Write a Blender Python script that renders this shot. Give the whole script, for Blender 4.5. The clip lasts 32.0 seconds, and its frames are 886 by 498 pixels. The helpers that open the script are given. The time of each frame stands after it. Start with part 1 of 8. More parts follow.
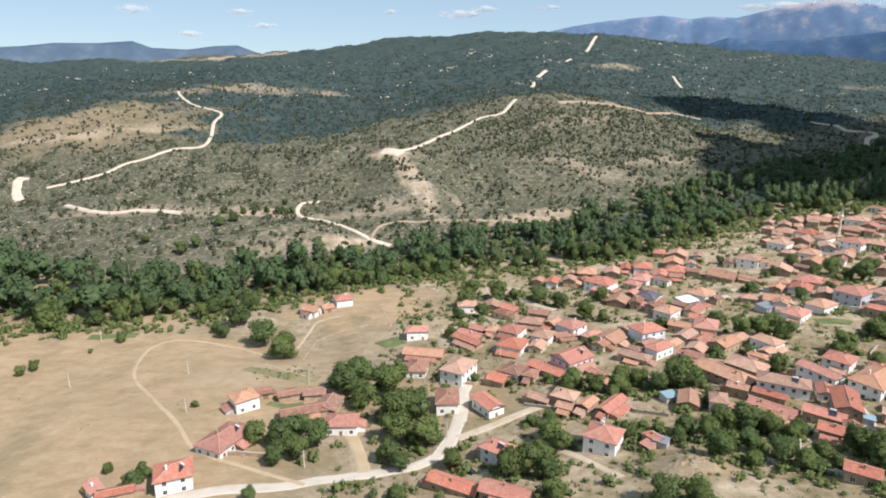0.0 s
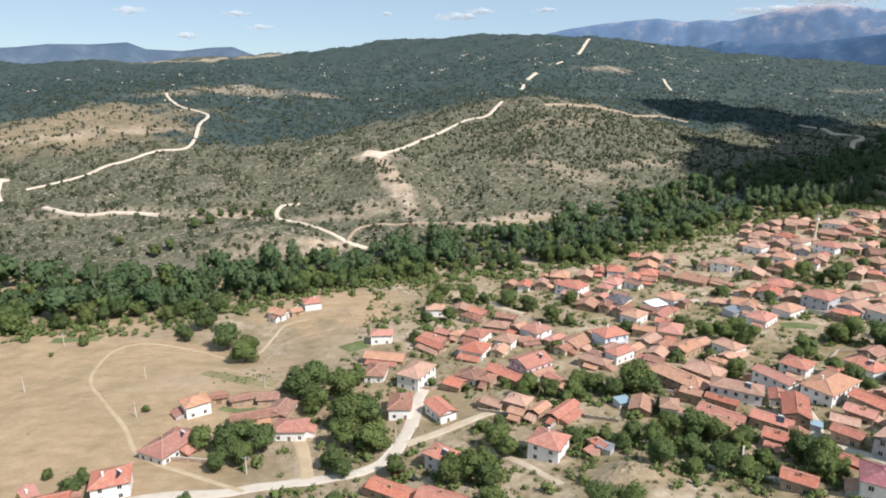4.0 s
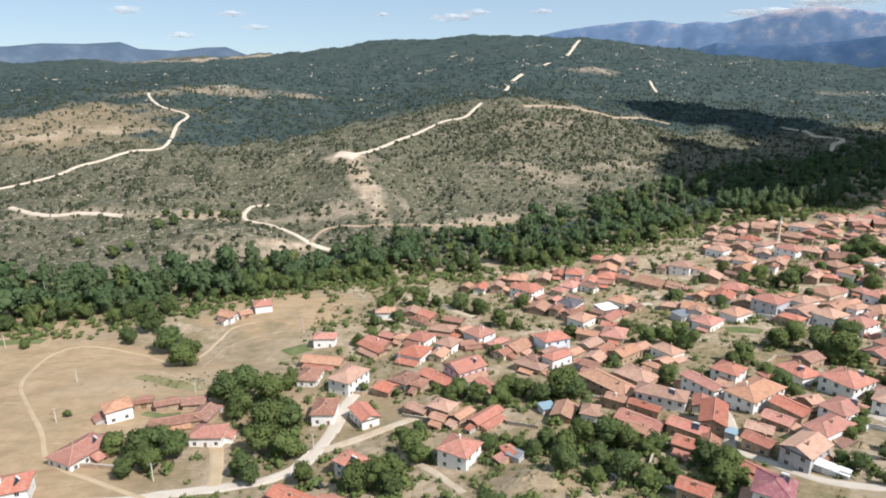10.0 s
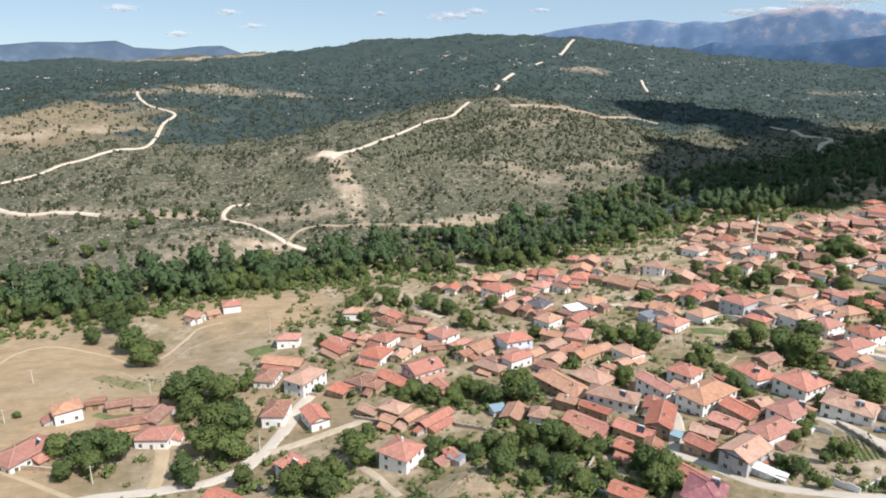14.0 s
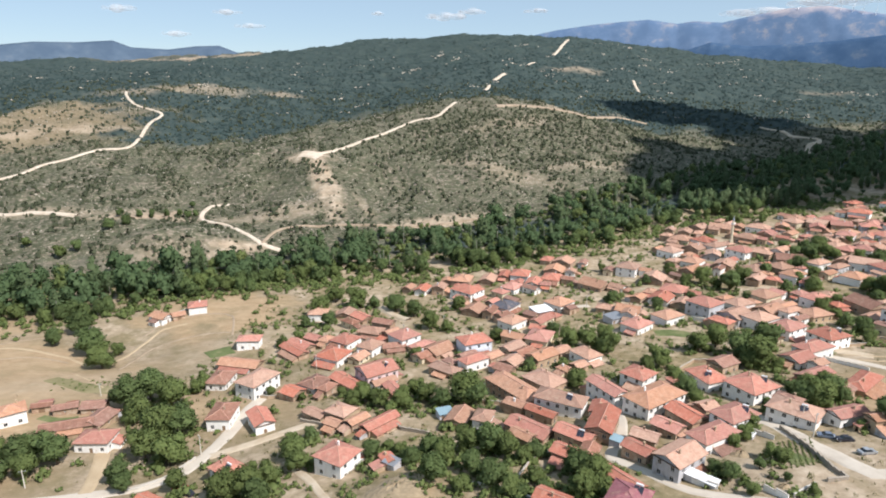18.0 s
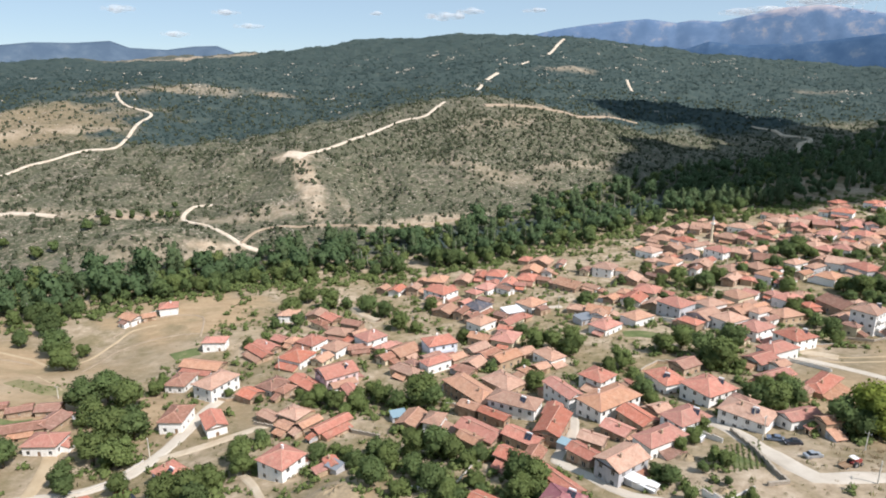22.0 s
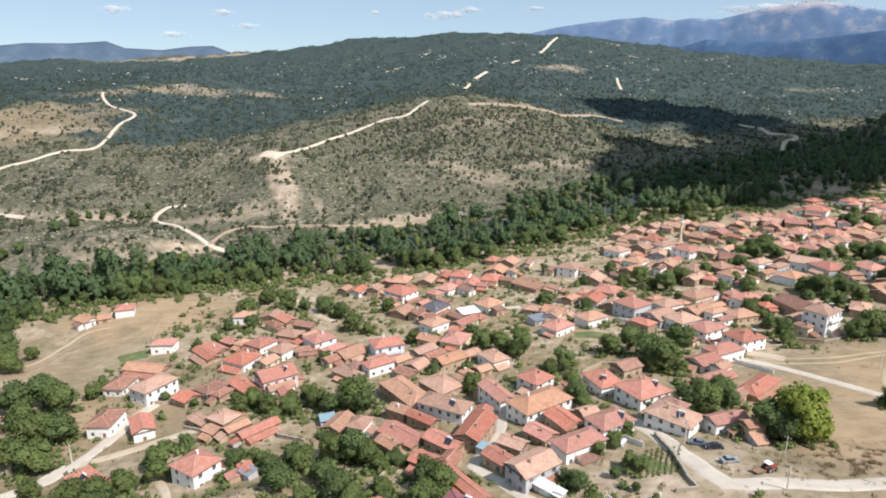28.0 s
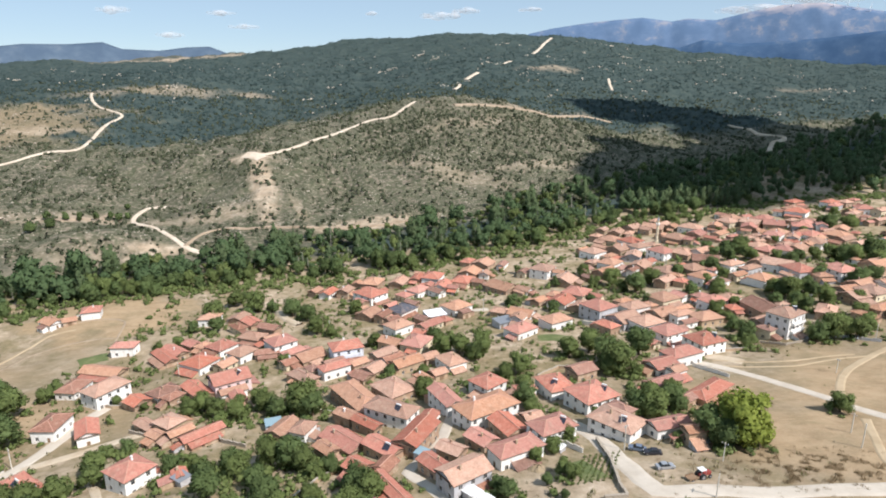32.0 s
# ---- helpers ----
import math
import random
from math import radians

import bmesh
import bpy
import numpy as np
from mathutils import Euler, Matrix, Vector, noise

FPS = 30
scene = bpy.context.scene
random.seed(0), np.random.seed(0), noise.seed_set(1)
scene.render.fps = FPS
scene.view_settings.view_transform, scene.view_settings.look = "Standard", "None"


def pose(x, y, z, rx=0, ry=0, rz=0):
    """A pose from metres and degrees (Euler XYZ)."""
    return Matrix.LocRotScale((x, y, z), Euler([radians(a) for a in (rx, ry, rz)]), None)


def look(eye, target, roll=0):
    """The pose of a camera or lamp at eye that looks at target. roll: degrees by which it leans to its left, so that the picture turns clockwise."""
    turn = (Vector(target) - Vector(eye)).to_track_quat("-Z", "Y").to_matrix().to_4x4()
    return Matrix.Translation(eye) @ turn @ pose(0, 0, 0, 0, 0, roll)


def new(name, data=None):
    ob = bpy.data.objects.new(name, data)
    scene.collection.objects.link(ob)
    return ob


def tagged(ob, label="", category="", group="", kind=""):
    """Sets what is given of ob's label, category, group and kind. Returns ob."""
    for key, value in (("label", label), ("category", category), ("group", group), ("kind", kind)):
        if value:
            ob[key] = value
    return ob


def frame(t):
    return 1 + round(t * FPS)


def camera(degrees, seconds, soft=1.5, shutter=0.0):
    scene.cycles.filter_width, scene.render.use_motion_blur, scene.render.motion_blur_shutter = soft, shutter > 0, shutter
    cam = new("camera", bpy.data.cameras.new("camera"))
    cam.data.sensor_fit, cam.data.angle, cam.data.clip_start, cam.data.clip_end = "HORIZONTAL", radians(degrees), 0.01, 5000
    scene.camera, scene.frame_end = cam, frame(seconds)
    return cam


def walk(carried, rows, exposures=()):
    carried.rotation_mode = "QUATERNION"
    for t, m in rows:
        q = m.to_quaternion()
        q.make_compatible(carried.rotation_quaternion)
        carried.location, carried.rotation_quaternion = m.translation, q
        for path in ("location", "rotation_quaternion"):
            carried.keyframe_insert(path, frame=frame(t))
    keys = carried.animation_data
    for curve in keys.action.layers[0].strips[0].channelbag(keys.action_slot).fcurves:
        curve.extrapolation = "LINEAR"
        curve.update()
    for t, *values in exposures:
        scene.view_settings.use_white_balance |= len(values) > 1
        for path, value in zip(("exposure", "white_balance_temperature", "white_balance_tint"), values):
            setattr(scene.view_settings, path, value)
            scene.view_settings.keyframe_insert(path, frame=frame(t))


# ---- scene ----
cam = camera(71.3, 32.0, soft=1.9)
METRES, EYE, TILT, LEAN, TURN = 122.0, 93.0, -15.5, 0.0, 0.0
ROWS = [
    (0.0, 0.0, 0.0, 0.0, 0.0, 0.0, -0.0),
    (0.5, 0.0146, 0.0016, 0.0005, -0.03, 0.02, -0.0),
    (1.0, 0.0316, 0.0036, 0.0012, -0.05, 0.04, -0.01),
    (1.5, 0.0465, 0.0051, 0.0019, -0.08, 0.06, -0.02),
    (2.0, 0.0615, 0.0066, 0.0023, -0.1, 0.09, -0.04),
    (2.5, 0.0764, 0.0084, 0.0031, -0.13, 0.11, -0.07),
    (3.0, 0.0916, 0.0099, 0.0039, -0.14, 0.13, -0.08),
    (3.5, 0.1065, 0.0114, 0.0045, -0.17, 0.16, -0.09),
    (5.5, 0.1666, 0.0167, 0.007, -0.2, 0.26, -0.1),
    (6.0, 0.1901, 0.0193, 0.0081, -0.21, 0.3, -0.1),
    (6.5, 0.2054, 0.0209, 0.0089, -0.23, 0.31, -0.12),
    (7.0, 0.2206, 0.0223, 0.0095, -0.25, 0.32, -0.13),
    (7.5, 0.2357, 0.0239, 0.0103, -0.27, 0.31, -0.14),
    (8.0, 0.2511, 0.0255, 0.0108, -0.28, 0.31, -0.15),
    (8.5, 0.2666, 0.0266, 0.0111, -0.29, 0.28, -0.17),
    (9.0, 0.2821, 0.0281, 0.012, -0.3, 0.26, -0.22),
    (9.5, 0.2972, 0.0296, 0.0124, -0.32, 0.25, -0.23),
    (10.0, 0.3121, 0.0311, 0.0131, -0.33, 0.25, -0.26),
    (10.5, 0.3274, 0.0325, 0.0137, -0.33, 0.25, -0.26),
    (11.0, 0.3429, 0.0341, 0.0144, -0.34, 0.25, -0.26),
    (11.5, 0.3589, 0.0356, 0.0148, -0.36, 0.25, -0.3),
    (12.0, 0.3741, 0.0373, 0.0152, -0.37, 0.23, -0.31),
    (12.5, 0.3892, 0.0389, 0.0156, -0.38, 0.23, -0.32),
    (13.0, 0.4044, 0.0405, 0.0161, -0.39, 0.22, -0.31),
    (13.5, 0.4194, 0.042, 0.0168, -0.4, 0.2, -0.32),
    (14.0, 0.4346, 0.0436, 0.0173, -0.4, 0.18, -0.33),
    (14.5, 0.4495, 0.0452, 0.018, -0.4, 0.18, -0.34),
    (16.5, 0.5161, 0.0538, 0.0196, -0.35, 0.18, -0.34),
    (17.0, 0.5313, 0.0554, 0.0203, -0.34, 0.18, -0.36),
    (17.5, 0.5521, 0.058, 0.0211, -0.35, 0.19, -0.37),
    (18.0, 0.5702, 0.0601, 0.0216, -0.36, 0.19, -0.38),
    (18.5, 0.5852, 0.0621, 0.0222, -0.35, 0.18, -0.38),
    (19.0, 0.6, 0.064, 0.023, -0.35, 0.17, -0.4),
    (19.5, 0.615, 0.0659, 0.0233, -0.34, 0.18, -0.41),
    (20.0, 0.6299, 0.0676, 0.0238, -0.33, 0.17, -0.41),
    (20.5, 0.6445, 0.0694, 0.0245, -0.32, 0.16, -0.39),
    (21.0, 0.6593, 0.0712, 0.025, -0.3, 0.16, -0.37),
    (21.5, 0.6737, 0.0729, 0.0253, -0.27, 0.16, -0.31),
    (22.0, 0.6889, 0.0748, 0.0251, -0.24, 0.17, -0.28),
    (22.5, 0.7032, 0.0767, 0.025, -0.24, 0.16, -0.24),
    (23.0, 0.7181, 0.0786, 0.0248, -0.21, 0.15, -0.2),
    (23.5, 0.7328, 0.0807, 0.0246, -0.2, 0.15, -0.17),
    (24.0, 0.7473, 0.0827, 0.0244, -0.18, 0.13, -0.15),
    (24.5, 0.7619, 0.0847, 0.0245, -0.17, 0.12, -0.13),
    (25.0, 0.7765, 0.0864, 0.0251, -0.15, 0.09, -0.13),
    (25.5, 0.7912, 0.0883, 0.0261, -0.14, 0.07, -0.12),
    (27.5, 0.8496, 0.0952, 0.0298, -0.1, 0.08, -0.08),
    (28.0, 0.8645, 0.097, 0.0306, -0.1, 0.09, -0.09),
    (28.5, 0.8792, 0.0989, 0.0315, -0.09, 0.1, -0.07),
    (29.0, 0.8942, 0.1008, 0.032, -0.09, 0.12, -0.06),
    (29.5, 0.9098, 0.1025, 0.0326, -0.09, 0.13, -0.05),
    (30.0, 0.9328, 0.1053, 0.0333, -0.09, 0.13, -0.03),
    (30.5, 0.9477, 0.1073, 0.0333, -0.08, 0.13, -0.03),
    (31.0, 0.9626, 0.1093, 0.0341, -0.09, 0.13, -0.04),
    (31.5, 0.9776, 0.1112, 0.0349, -0.09, 0.14, -0.05),
    (32.0, 0.9926, 0.1132, 0.0357, -0.09, 0.15, -0.07),
]
walk(cam, [(t, pose(0, 0, EYE, TILT, LEAN, TURN) @ pose(METRES * x, METRES * y, METRES * z, 90 + pitch, roll, yaw))
           for t, x, y, z, yaw, pitch, roll in ROWS], exposures=[(0.0, 0.45), (32.0, 0.45)])

# ---- light: a high summer sun from behind the right shoulder, and a clear sky ----
SUN_ELEVATION, SUN_TURN = 50.0, 128.0
TO_SUN = Vector((math.sin(radians(SUN_TURN)) * math.cos(radians(SUN_ELEVATION)),
                 math.cos(radians(SUN_TURN)) * math.cos(radians(SUN_ELEVATION)), math.sin(radians(SUN_ELEVATION))))
world = bpy.data.worlds.new("world")
scene.world = world
world.use_nodes = True
sky = world.node_tree.nodes.new("ShaderNodeTexSky")
sky.sky_type, sky.sun_disc = "NISHITA", False
sky.sun_elevation, sky.sun_rotation = radians(SUN_ELEVATION), radians(SUN_TURN)
sky.altitude, sky.air_density, sky.dust_density, sky.ozone_density = 2600, 1.1, 0.0, 3.0
background = world.node_tree.nodes["Background"]
haze = world.node_tree.nodes.new("ShaderNodeMix")
haze.data_type = "RGBA"
haze.inputs[0].default_value, haze.inputs[7].default_value = 0.66, (3.35, 4.35, 5.3, 1)
world.node_tree.links.new(sky.outputs[0], haze.inputs[6])
world.node_tree.links.new(haze.outputs[2], background.inputs[0])
background.inputs[1].default_value = 0.104
sun = new("sun", bpy.data.lights.new("sun", "SUN"))
sun.data.energy, sun.data.angle, sun.data.color = 4.7, radians(0.55), (1.0, 0.94, 0.905)
sun.matrix_world = look(TO_SUN * 300, (0, 0, 0))
# ---- the lie of the land ----
HILLS = [  # x, y, radius, height over the long slope behind the stream
    (-60, 590, 75, 18.4), (40, 690, 110, 12.9), (140, 800, 120, 38.9), (-115, 400, 45, 5.6), (-190, 470, 60, 12.6),
    (-400, 850, 160, 19.9), (-420, 1200, 200, 38.2), (170, 1180, 160, 31.2), (330, 1250, 180, 7.6), (380, 1600, 250, 29.5),
    (180, 2040, 330, 46.1), (-250, 1950, 330, 25.2), (650, 1850, 300, 25.0), (1100, 1750, 350, 3.3), (-180, 1050, 160, -4.6),
    (-600, 1500, 300, -9.2), (500, 800, 130, -5.9), (-120, 500, 50, -14.0), (100, 560, 50, -3.5), (-1000, 1950, 400, 2.3),
    (-275, 690, 70, 10.0), (-50, 568, 18, 5.0), (-36, 538, 17, 5.0),
    (-20, 503, 17, 4.5), (-88, 525, 24, -5.0), (22, 515, 20, -4.0), (110, 560, 36, 8.0), (-115, 396, 22, 3.0), (-100, 402, 15, 6.0), (-124, 392, 13, 3.5), (-80, 406, 12, 3.5)]
BUMPS = [(-95, 195, 38, 4.0), (0, 152, 26, -2.8), (-66, 256, 24, -3.5), (163, 128, 30, 1.6), (258, 235, 40, -1.8),
         (300, 330, 45, 4.0), (-45, 300, 30, 2.0), (90, 118, 26, 1.5), (62, 131, 7, 2.4)]


def stream_y(x):
    """Where the stream runs, as y over x."""
    x = np.clip(x, -330, 900)
    return 395 + 0.30 * x + 0.00045 * x * x


# the graded hill roads, along which the ground is evened out
GRADED = [[(-55, 568), (-37, 569), (-14, 606), (12, 649), (41, 697), (66, 709), (88, 770)],
          [(-347, 535), (-308, 600), (-276, 639), (-251, 648), (-254, 685), (-289, 823), (-350, 878), (-398, 959)],
          [(-35, 404), (-69, 430), (-106, 461), (-117, 505)], [(-301, 485), (-254, 453), (-190, 441)],
          [(135, 748), (174, 763), (257, 777), (306, 843), (342, 835)], [(130, 958), (177, 1148)],
          [(306, 1394), (423, 1762)], [(235, 1257), (260, 1285)], [(422, 1174), (412, 1111)]]
GRADED_A = np.array([a for line in GRADED for a in line[:-1]], float)
GRADED_B = np.array([b for line in GRADED for b in line[1:]], float)


def off_grade(x, y):
    """0 on a graded road, 1 away from all of them."""
    way = GRADED_B - GRADED_A
    u, v = x[..., None] - GRADED_A[:, 0], y[..., None] - GRADED_A[:, 1]
    s = np.clip((u * way[:, 0] + v * way[:, 1]) / (way ** 2).sum(1), 0, 1)
    d = np.sqrt(((u - s * way[:, 0]) ** 2 + (v - s * way[:, 1]) ** 2).min(-1))
    return smooth(5, 32, d)


WAVES = {}


def ripple(x, y, size, seed):
    """Soft uneven relief, about -1 to 1."""
    if (size, seed) not in WAVES:
        rng = np.random.RandomState(seed)
        WAVES[size, seed] = [(rng.uniform(0, 6.28), rng.uniform(0, 6.28), (2 * math.pi / size) * rng.uniform(0.6, 1.7)) for k in range(7)]
    total = 0
    for a, p, s in WAVES[size, seed]:
        total = total + np.sin((x * math.cos(a) + y * math.sin(a)) * s + p + 1.3 * np.sin((y * math.cos(a) - x * math.sin(a)) * s * 0.7 + p * 2))
    return total / 3.2


def smooth(a, b, v):
    v = np.clip((v - a) / (b - a), 0, 1)
    return v * v * (3 - 2 * v)


def land(x, y):
    """Height of the ground."""
    x, y = np.asarray(x, float), np.asarray(y, float)
    u, v = np.clip(x, -260, 430) / 100, (np.clip(y, 35, 520) - 200) / 100
    near = -13.0 + 6.02 * u - 9.87 * v + 0.6 * u * u - 2.19 * u * v + 2.92 * v * v - 0.2 * u ** 3 + 0.6 * u * u * v
    for a, b, r, h in BUMPS:
        near = near + h * np.exp(-((x - a) ** 2 + (y - b) ** 2) / (2 * r * r))
    near = near + 0.25 * ripple(x, y, 34, 3)
    brow = np.interp(x, [-1500, -450, 0, 350, 600, 1100, 1500], [1880, 1900, 2040, 2020, 1870, 1730, 1650])
    yc = np.minimum(y, brow)
    far = -60.3 + 0.0034 * np.clip(x, -2500, 2500) + 0.10755 * yc
    for a, b, r, h in HILLS:
        far = far + h * np.exp(-((x - a) ** 2 + (yc - b) ** 2) / (2 * r * r))
    away = np.clip((yc - stream_y(x)) / 130, 0, 1)
    rough = off_grade(x, y)
    far = far + away * (0.12 + 0.88 * rough) * (2.9 * ripple(x, yc, 90, 11) + 1.5 * ripple(x, yc, 40, 12)) \
        + np.clip((yc - 700) / 500, 0, 1) * (2.2 + 2.8 * rough) * ripple(x, yc, 330, 13)
    far = far - 0.06 * np.clip(y - brow, 0, 4000)
    mix = smooth(-25, 45, y - stream_y(x))
    return near * (1 - mix) + far * mix


def ground_z(x, y):
    return float(land(x, y))
# ---- materials ----
class Nodes:
    """Short hand for node materials."""

    def __init__(self, name):
        self.mat = bpy.data.materials.new(name)
        self.mat.use_nodes = True
        self.tree = self.mat.node_tree
        self.bsdf = self.tree.nodes["Principled BSDF"]
        self.coords = self.tree.nodes.new("ShaderNodeTexCoord")

    def node(self, kind, **settings):
        n = self.tree.nodes.new(kind)
        for key, value in settings.items():
            n.inputs[key.replace("_", " ")].default_value = value
        return n

    def link(self, a, b):
        self.tree.links.new(a, b)

    def noise(self, scale, detail=4.0, rough=0.6, space="Object", stretch=None):
        n = self.node("ShaderNodeTexNoise", Scale=scale, Detail=detail, Roughness=rough)
        source = self.coords.outputs[space]
        if stretch:
            m = self.node("ShaderNodeMapping", Scale=stretch)
            self.link(source, m.inputs[0])
            source = m.outputs[0]
        self.link(source, n.inputs["Vector"])
        return n.outputs["Fac"]

    def ramp(self, fac, *stops):
        r = self.tree.nodes.new("ShaderNodeValToRGB")
        e = r.color_ramp.elements
        while len(e) < len(stops):
            e.new(0.5)
        for el, (pos, col) in zip(e, stops):
            el.position, el.color = pos, (*col, 1) if len(col) == 3 else col
        self.link(fac, r.inputs[0])
        return r.outputs[0]

    def mix(self, fac, a, b, blend="MIX"):
        m = self.tree.nodes.new("ShaderNodeMix")
        m.data_type, m.blend_type = "RGBA", blend
        for value, slot in ((fac, 0), (a, 6), (b, 7)):
            if hasattr(value, "is_linked"):
                self.link(value, m.inputs[slot])
            elif slot == 0:
                m.inputs[0].default_value = value
            else:
                m.inputs[slot].default_value = (*value, 1)
        return m.outputs[2]

    def math(self, op, a, b=0.0):
        m = self.tree.nodes.new("ShaderNodeMath")
        m.operation = op
        for value, slot in ((a, 0), (b, 1)):
            if hasattr(value, "is_linked"):
                self.link(value, m.inputs[slot])
            else:
                m.inputs[slot].default_value = value
        return m.outputs[0]

    def random(self):
        return self.node("ShaderNodeObjectInfo").outputs["Random"]

    def island(self):
        return self.node("ShaderNodeNewGeometry").outputs["Random Per Island"]

    def done(self, colour, rough=0.8, bump=None, strength=0.4, distance=0.05, metal=0.0, spec=0.3):
        if hasattr(colour, "is_linked"):
            self.link(colour, self.bsdf.inputs["Base Color"])
        else:
            self.bsdf.inputs["Base Color"].default_value = (*colour, 1)
        self.bsdf.inputs["Roughness"].default_value = rough
        self.bsdf.inputs["Metallic"].default_value = metal
        self.bsdf.inputs["Specular IOR Level"].default_value = spec
        if bump is not None:
            b = self.node("ShaderNodeBump", Strength=strength, Distance=distance)
            self.link(bump, b.inputs["Height"])
            self.link(b.outputs[0], self.bsdf.inputs["Normal"])
        return self.mat


def roof_material(name, low, mid, high):
    """Clay tiles in courses, with patches of newer and older tiles, lichen and dust."""
    m = Nodes(name)
    uv = m.coords.outputs["UV"]
    cell = m.node("ShaderNodeTexBrick", Scale=1.0)
    cell.inputs["Brick Width"].default_value, cell.inputs["Row Height"].default_value = 0.28, 0.34
    cell.inputs["Mortar Size"].default_value = 0.02
    cell.inputs["Color1"].default_value, cell.inputs["Color2"].default_value = (0.15, 0.15, 0.15, 1), (0.95, 0.95, 0.95, 1)
    cell.inputs["Mortar"].default_value = (0.0, 0.0, 0.0, 1)
    m.link(uv, cell.inputs["Vector"])
    tone = m.ramp(m.noise(0.9, 6, 0.65), (0.3, low), (0.5, mid), (0.72, high))
    tiles = m.mix(0.5, tone, m.ramp(cell.outputs[0], (0.0, low), (0.55, mid), (1.0, high)))
    aged = m.mix(m.ramp(m.noise(0.33, 5, 0.7), (0.52, (0, 0, 0)), (0.74, (0.6, 0.6, 0.6))), tiles, (0.21, 0.135, 0.095))
    aged = m.mix(m.ramp(m.noise(0.5, 6, 0.75, stretch=(1.0, 1.0, 0.6)), (0.52, (0, 0, 0)), (0.70, (0.5, 0.5, 0.5))), aged, (0.50, 0.375, 0.29))
    hue = m.node("ShaderNodeHueSaturation")
    m.link(aged, hue.inputs["Color"])
    other = m.math("FRACT", m.math("MULTIPLY", m.random(), 7.3))
    m.link(m.math("ADD", m.math("MULTIPLY", other, 0.26), 0.88), hue.inputs["Saturation"])
    m.link(m.math("MULTIPLY_ADD", m.random(), 0.36), hue.inputs["Value"])
    hue.inputs["Value"].default_value = 1.0
    value = hue.inputs["Value"].links[0].from_node
    value.inputs[2].default_value = 0.74
    rows = m.node("ShaderNodeTexWave", Scale=1.45, Distortion=0.6, Detail=2.0)
    rows.bands_direction = "X"
    m.link(uv, rows.inputs["Vector"])
    high_low = m.math("ADD", m.math("MULTIPLY", rows.outputs["Fac"], 0.6), m.math("MULTIPLY", cell.outputs["Fac"], -0.5))
    return m.done(hue.outputs[0], 0.85, high_low, 0.55, 0.07)


def wall_material(name, base, stain, bare, wear):
    """Plaster or brick with stains that run down, patches fallen off and a grubby foot."""
    m = Nodes(name)
    runs = m.noise(1.1, 5, 0.65, stretch=(1.6, 1.6, 0.35))
    grain = m.noise(9, 4, 0.6)
    tone = m.mix(m.ramp(runs, (0.42, (0, 0, 0)), (0.75, (0.65, 0.65, 0.65))), base, stain)
    tone = m.mix(m.ramp(m.noise(0.55, 6, 0.7), (0.6 - wear, (0, 0, 0)), (0.66 - wear * 0.6, (0.9, 0.9, 0.9))), tone, bare)
    tone = m.mix(m.math("MULTIPLY", grain, 0.22), tone, stain)
    tint = m.node("ShaderNodeHueSaturation")
    m.link(tone, tint.inputs["Color"])
    value = m.tree.nodes.new("ShaderNodeMath")
    value.operation = "MULTIPLY_ADD"
    m.link(m.random(), value.inputs[0])
    value.inputs[1].default_value, value.inputs[2].default_value = 0.2, 0.88
    m.link(value.outputs[0], tint.inputs["Value"])
    return m.done(tint.outputs[0], 0.9, grain, 0.3, 0.03)


def plain(name, colour, rough=0.6, metal=0.0, vary=0.25, scale=6.0, spec=0.4):
    m = Nodes(name)
    dark = tuple(c * (1 - vary) for c in colour)
    return m.done(m.mix(m.noise(scale, 4), dark, tuple(min(1, c * (1 + vary * 0.5)) for c in colour)), rough, metal=metal, spec=spec)


def leaf_material(name, dark, mid, light):
    """Foliage: every clump of leaves has its own green, and light comes through a little."""
    m = Nodes(name)
    grown = m.math("ADD", m.math("MULTIPLY", m.noise(0.09, 3, 0.7), 1.5), m.math("MULTIPLY", m.island(), 0.35))
    tone = m.ramp(m.math("SUBTRACT", grown, 0.42), (0.08, dark), (0.5, mid), (0.95, light))
    tone = m.mix(m.math("MULTIPLY", m.noise(1.3, 3), 0.3), tone, dark)
    hue = m.node("ShaderNodeHueSaturation")
    m.link(tone, hue.inputs["Color"])
    value = m.tree.nodes.new("ShaderNodeMath")
    value.operation = "MULTIPLY_ADD"
    m.link(m.random(), value.inputs[0])
    value.inputs[1].default_value, value.inputs[2].default_value = 0.35, 0.8
    m.link(value.outputs[0], hue.inputs["Value"])
    m.bsdf.inputs["Transmission Weight"].default_value = 0.0
    mat = m.done(hue.outputs[0], 0.75, spec=0.15)
    thin = m.node("ShaderNodeBsdfTranslucent")
    m.link(hue.outputs[0], thin.inputs["Color"])
    both = m.node("ShaderNodeMixShader", Fac=0.42)
    m.link(m.bsdf.outputs[0], both.inputs[1])
    m.link(thin.outputs[0], both.inputs[2])
    m.link(both.outputs[0], m.tree.nodes["Material Output"].inputs["Surface"])
    return mat


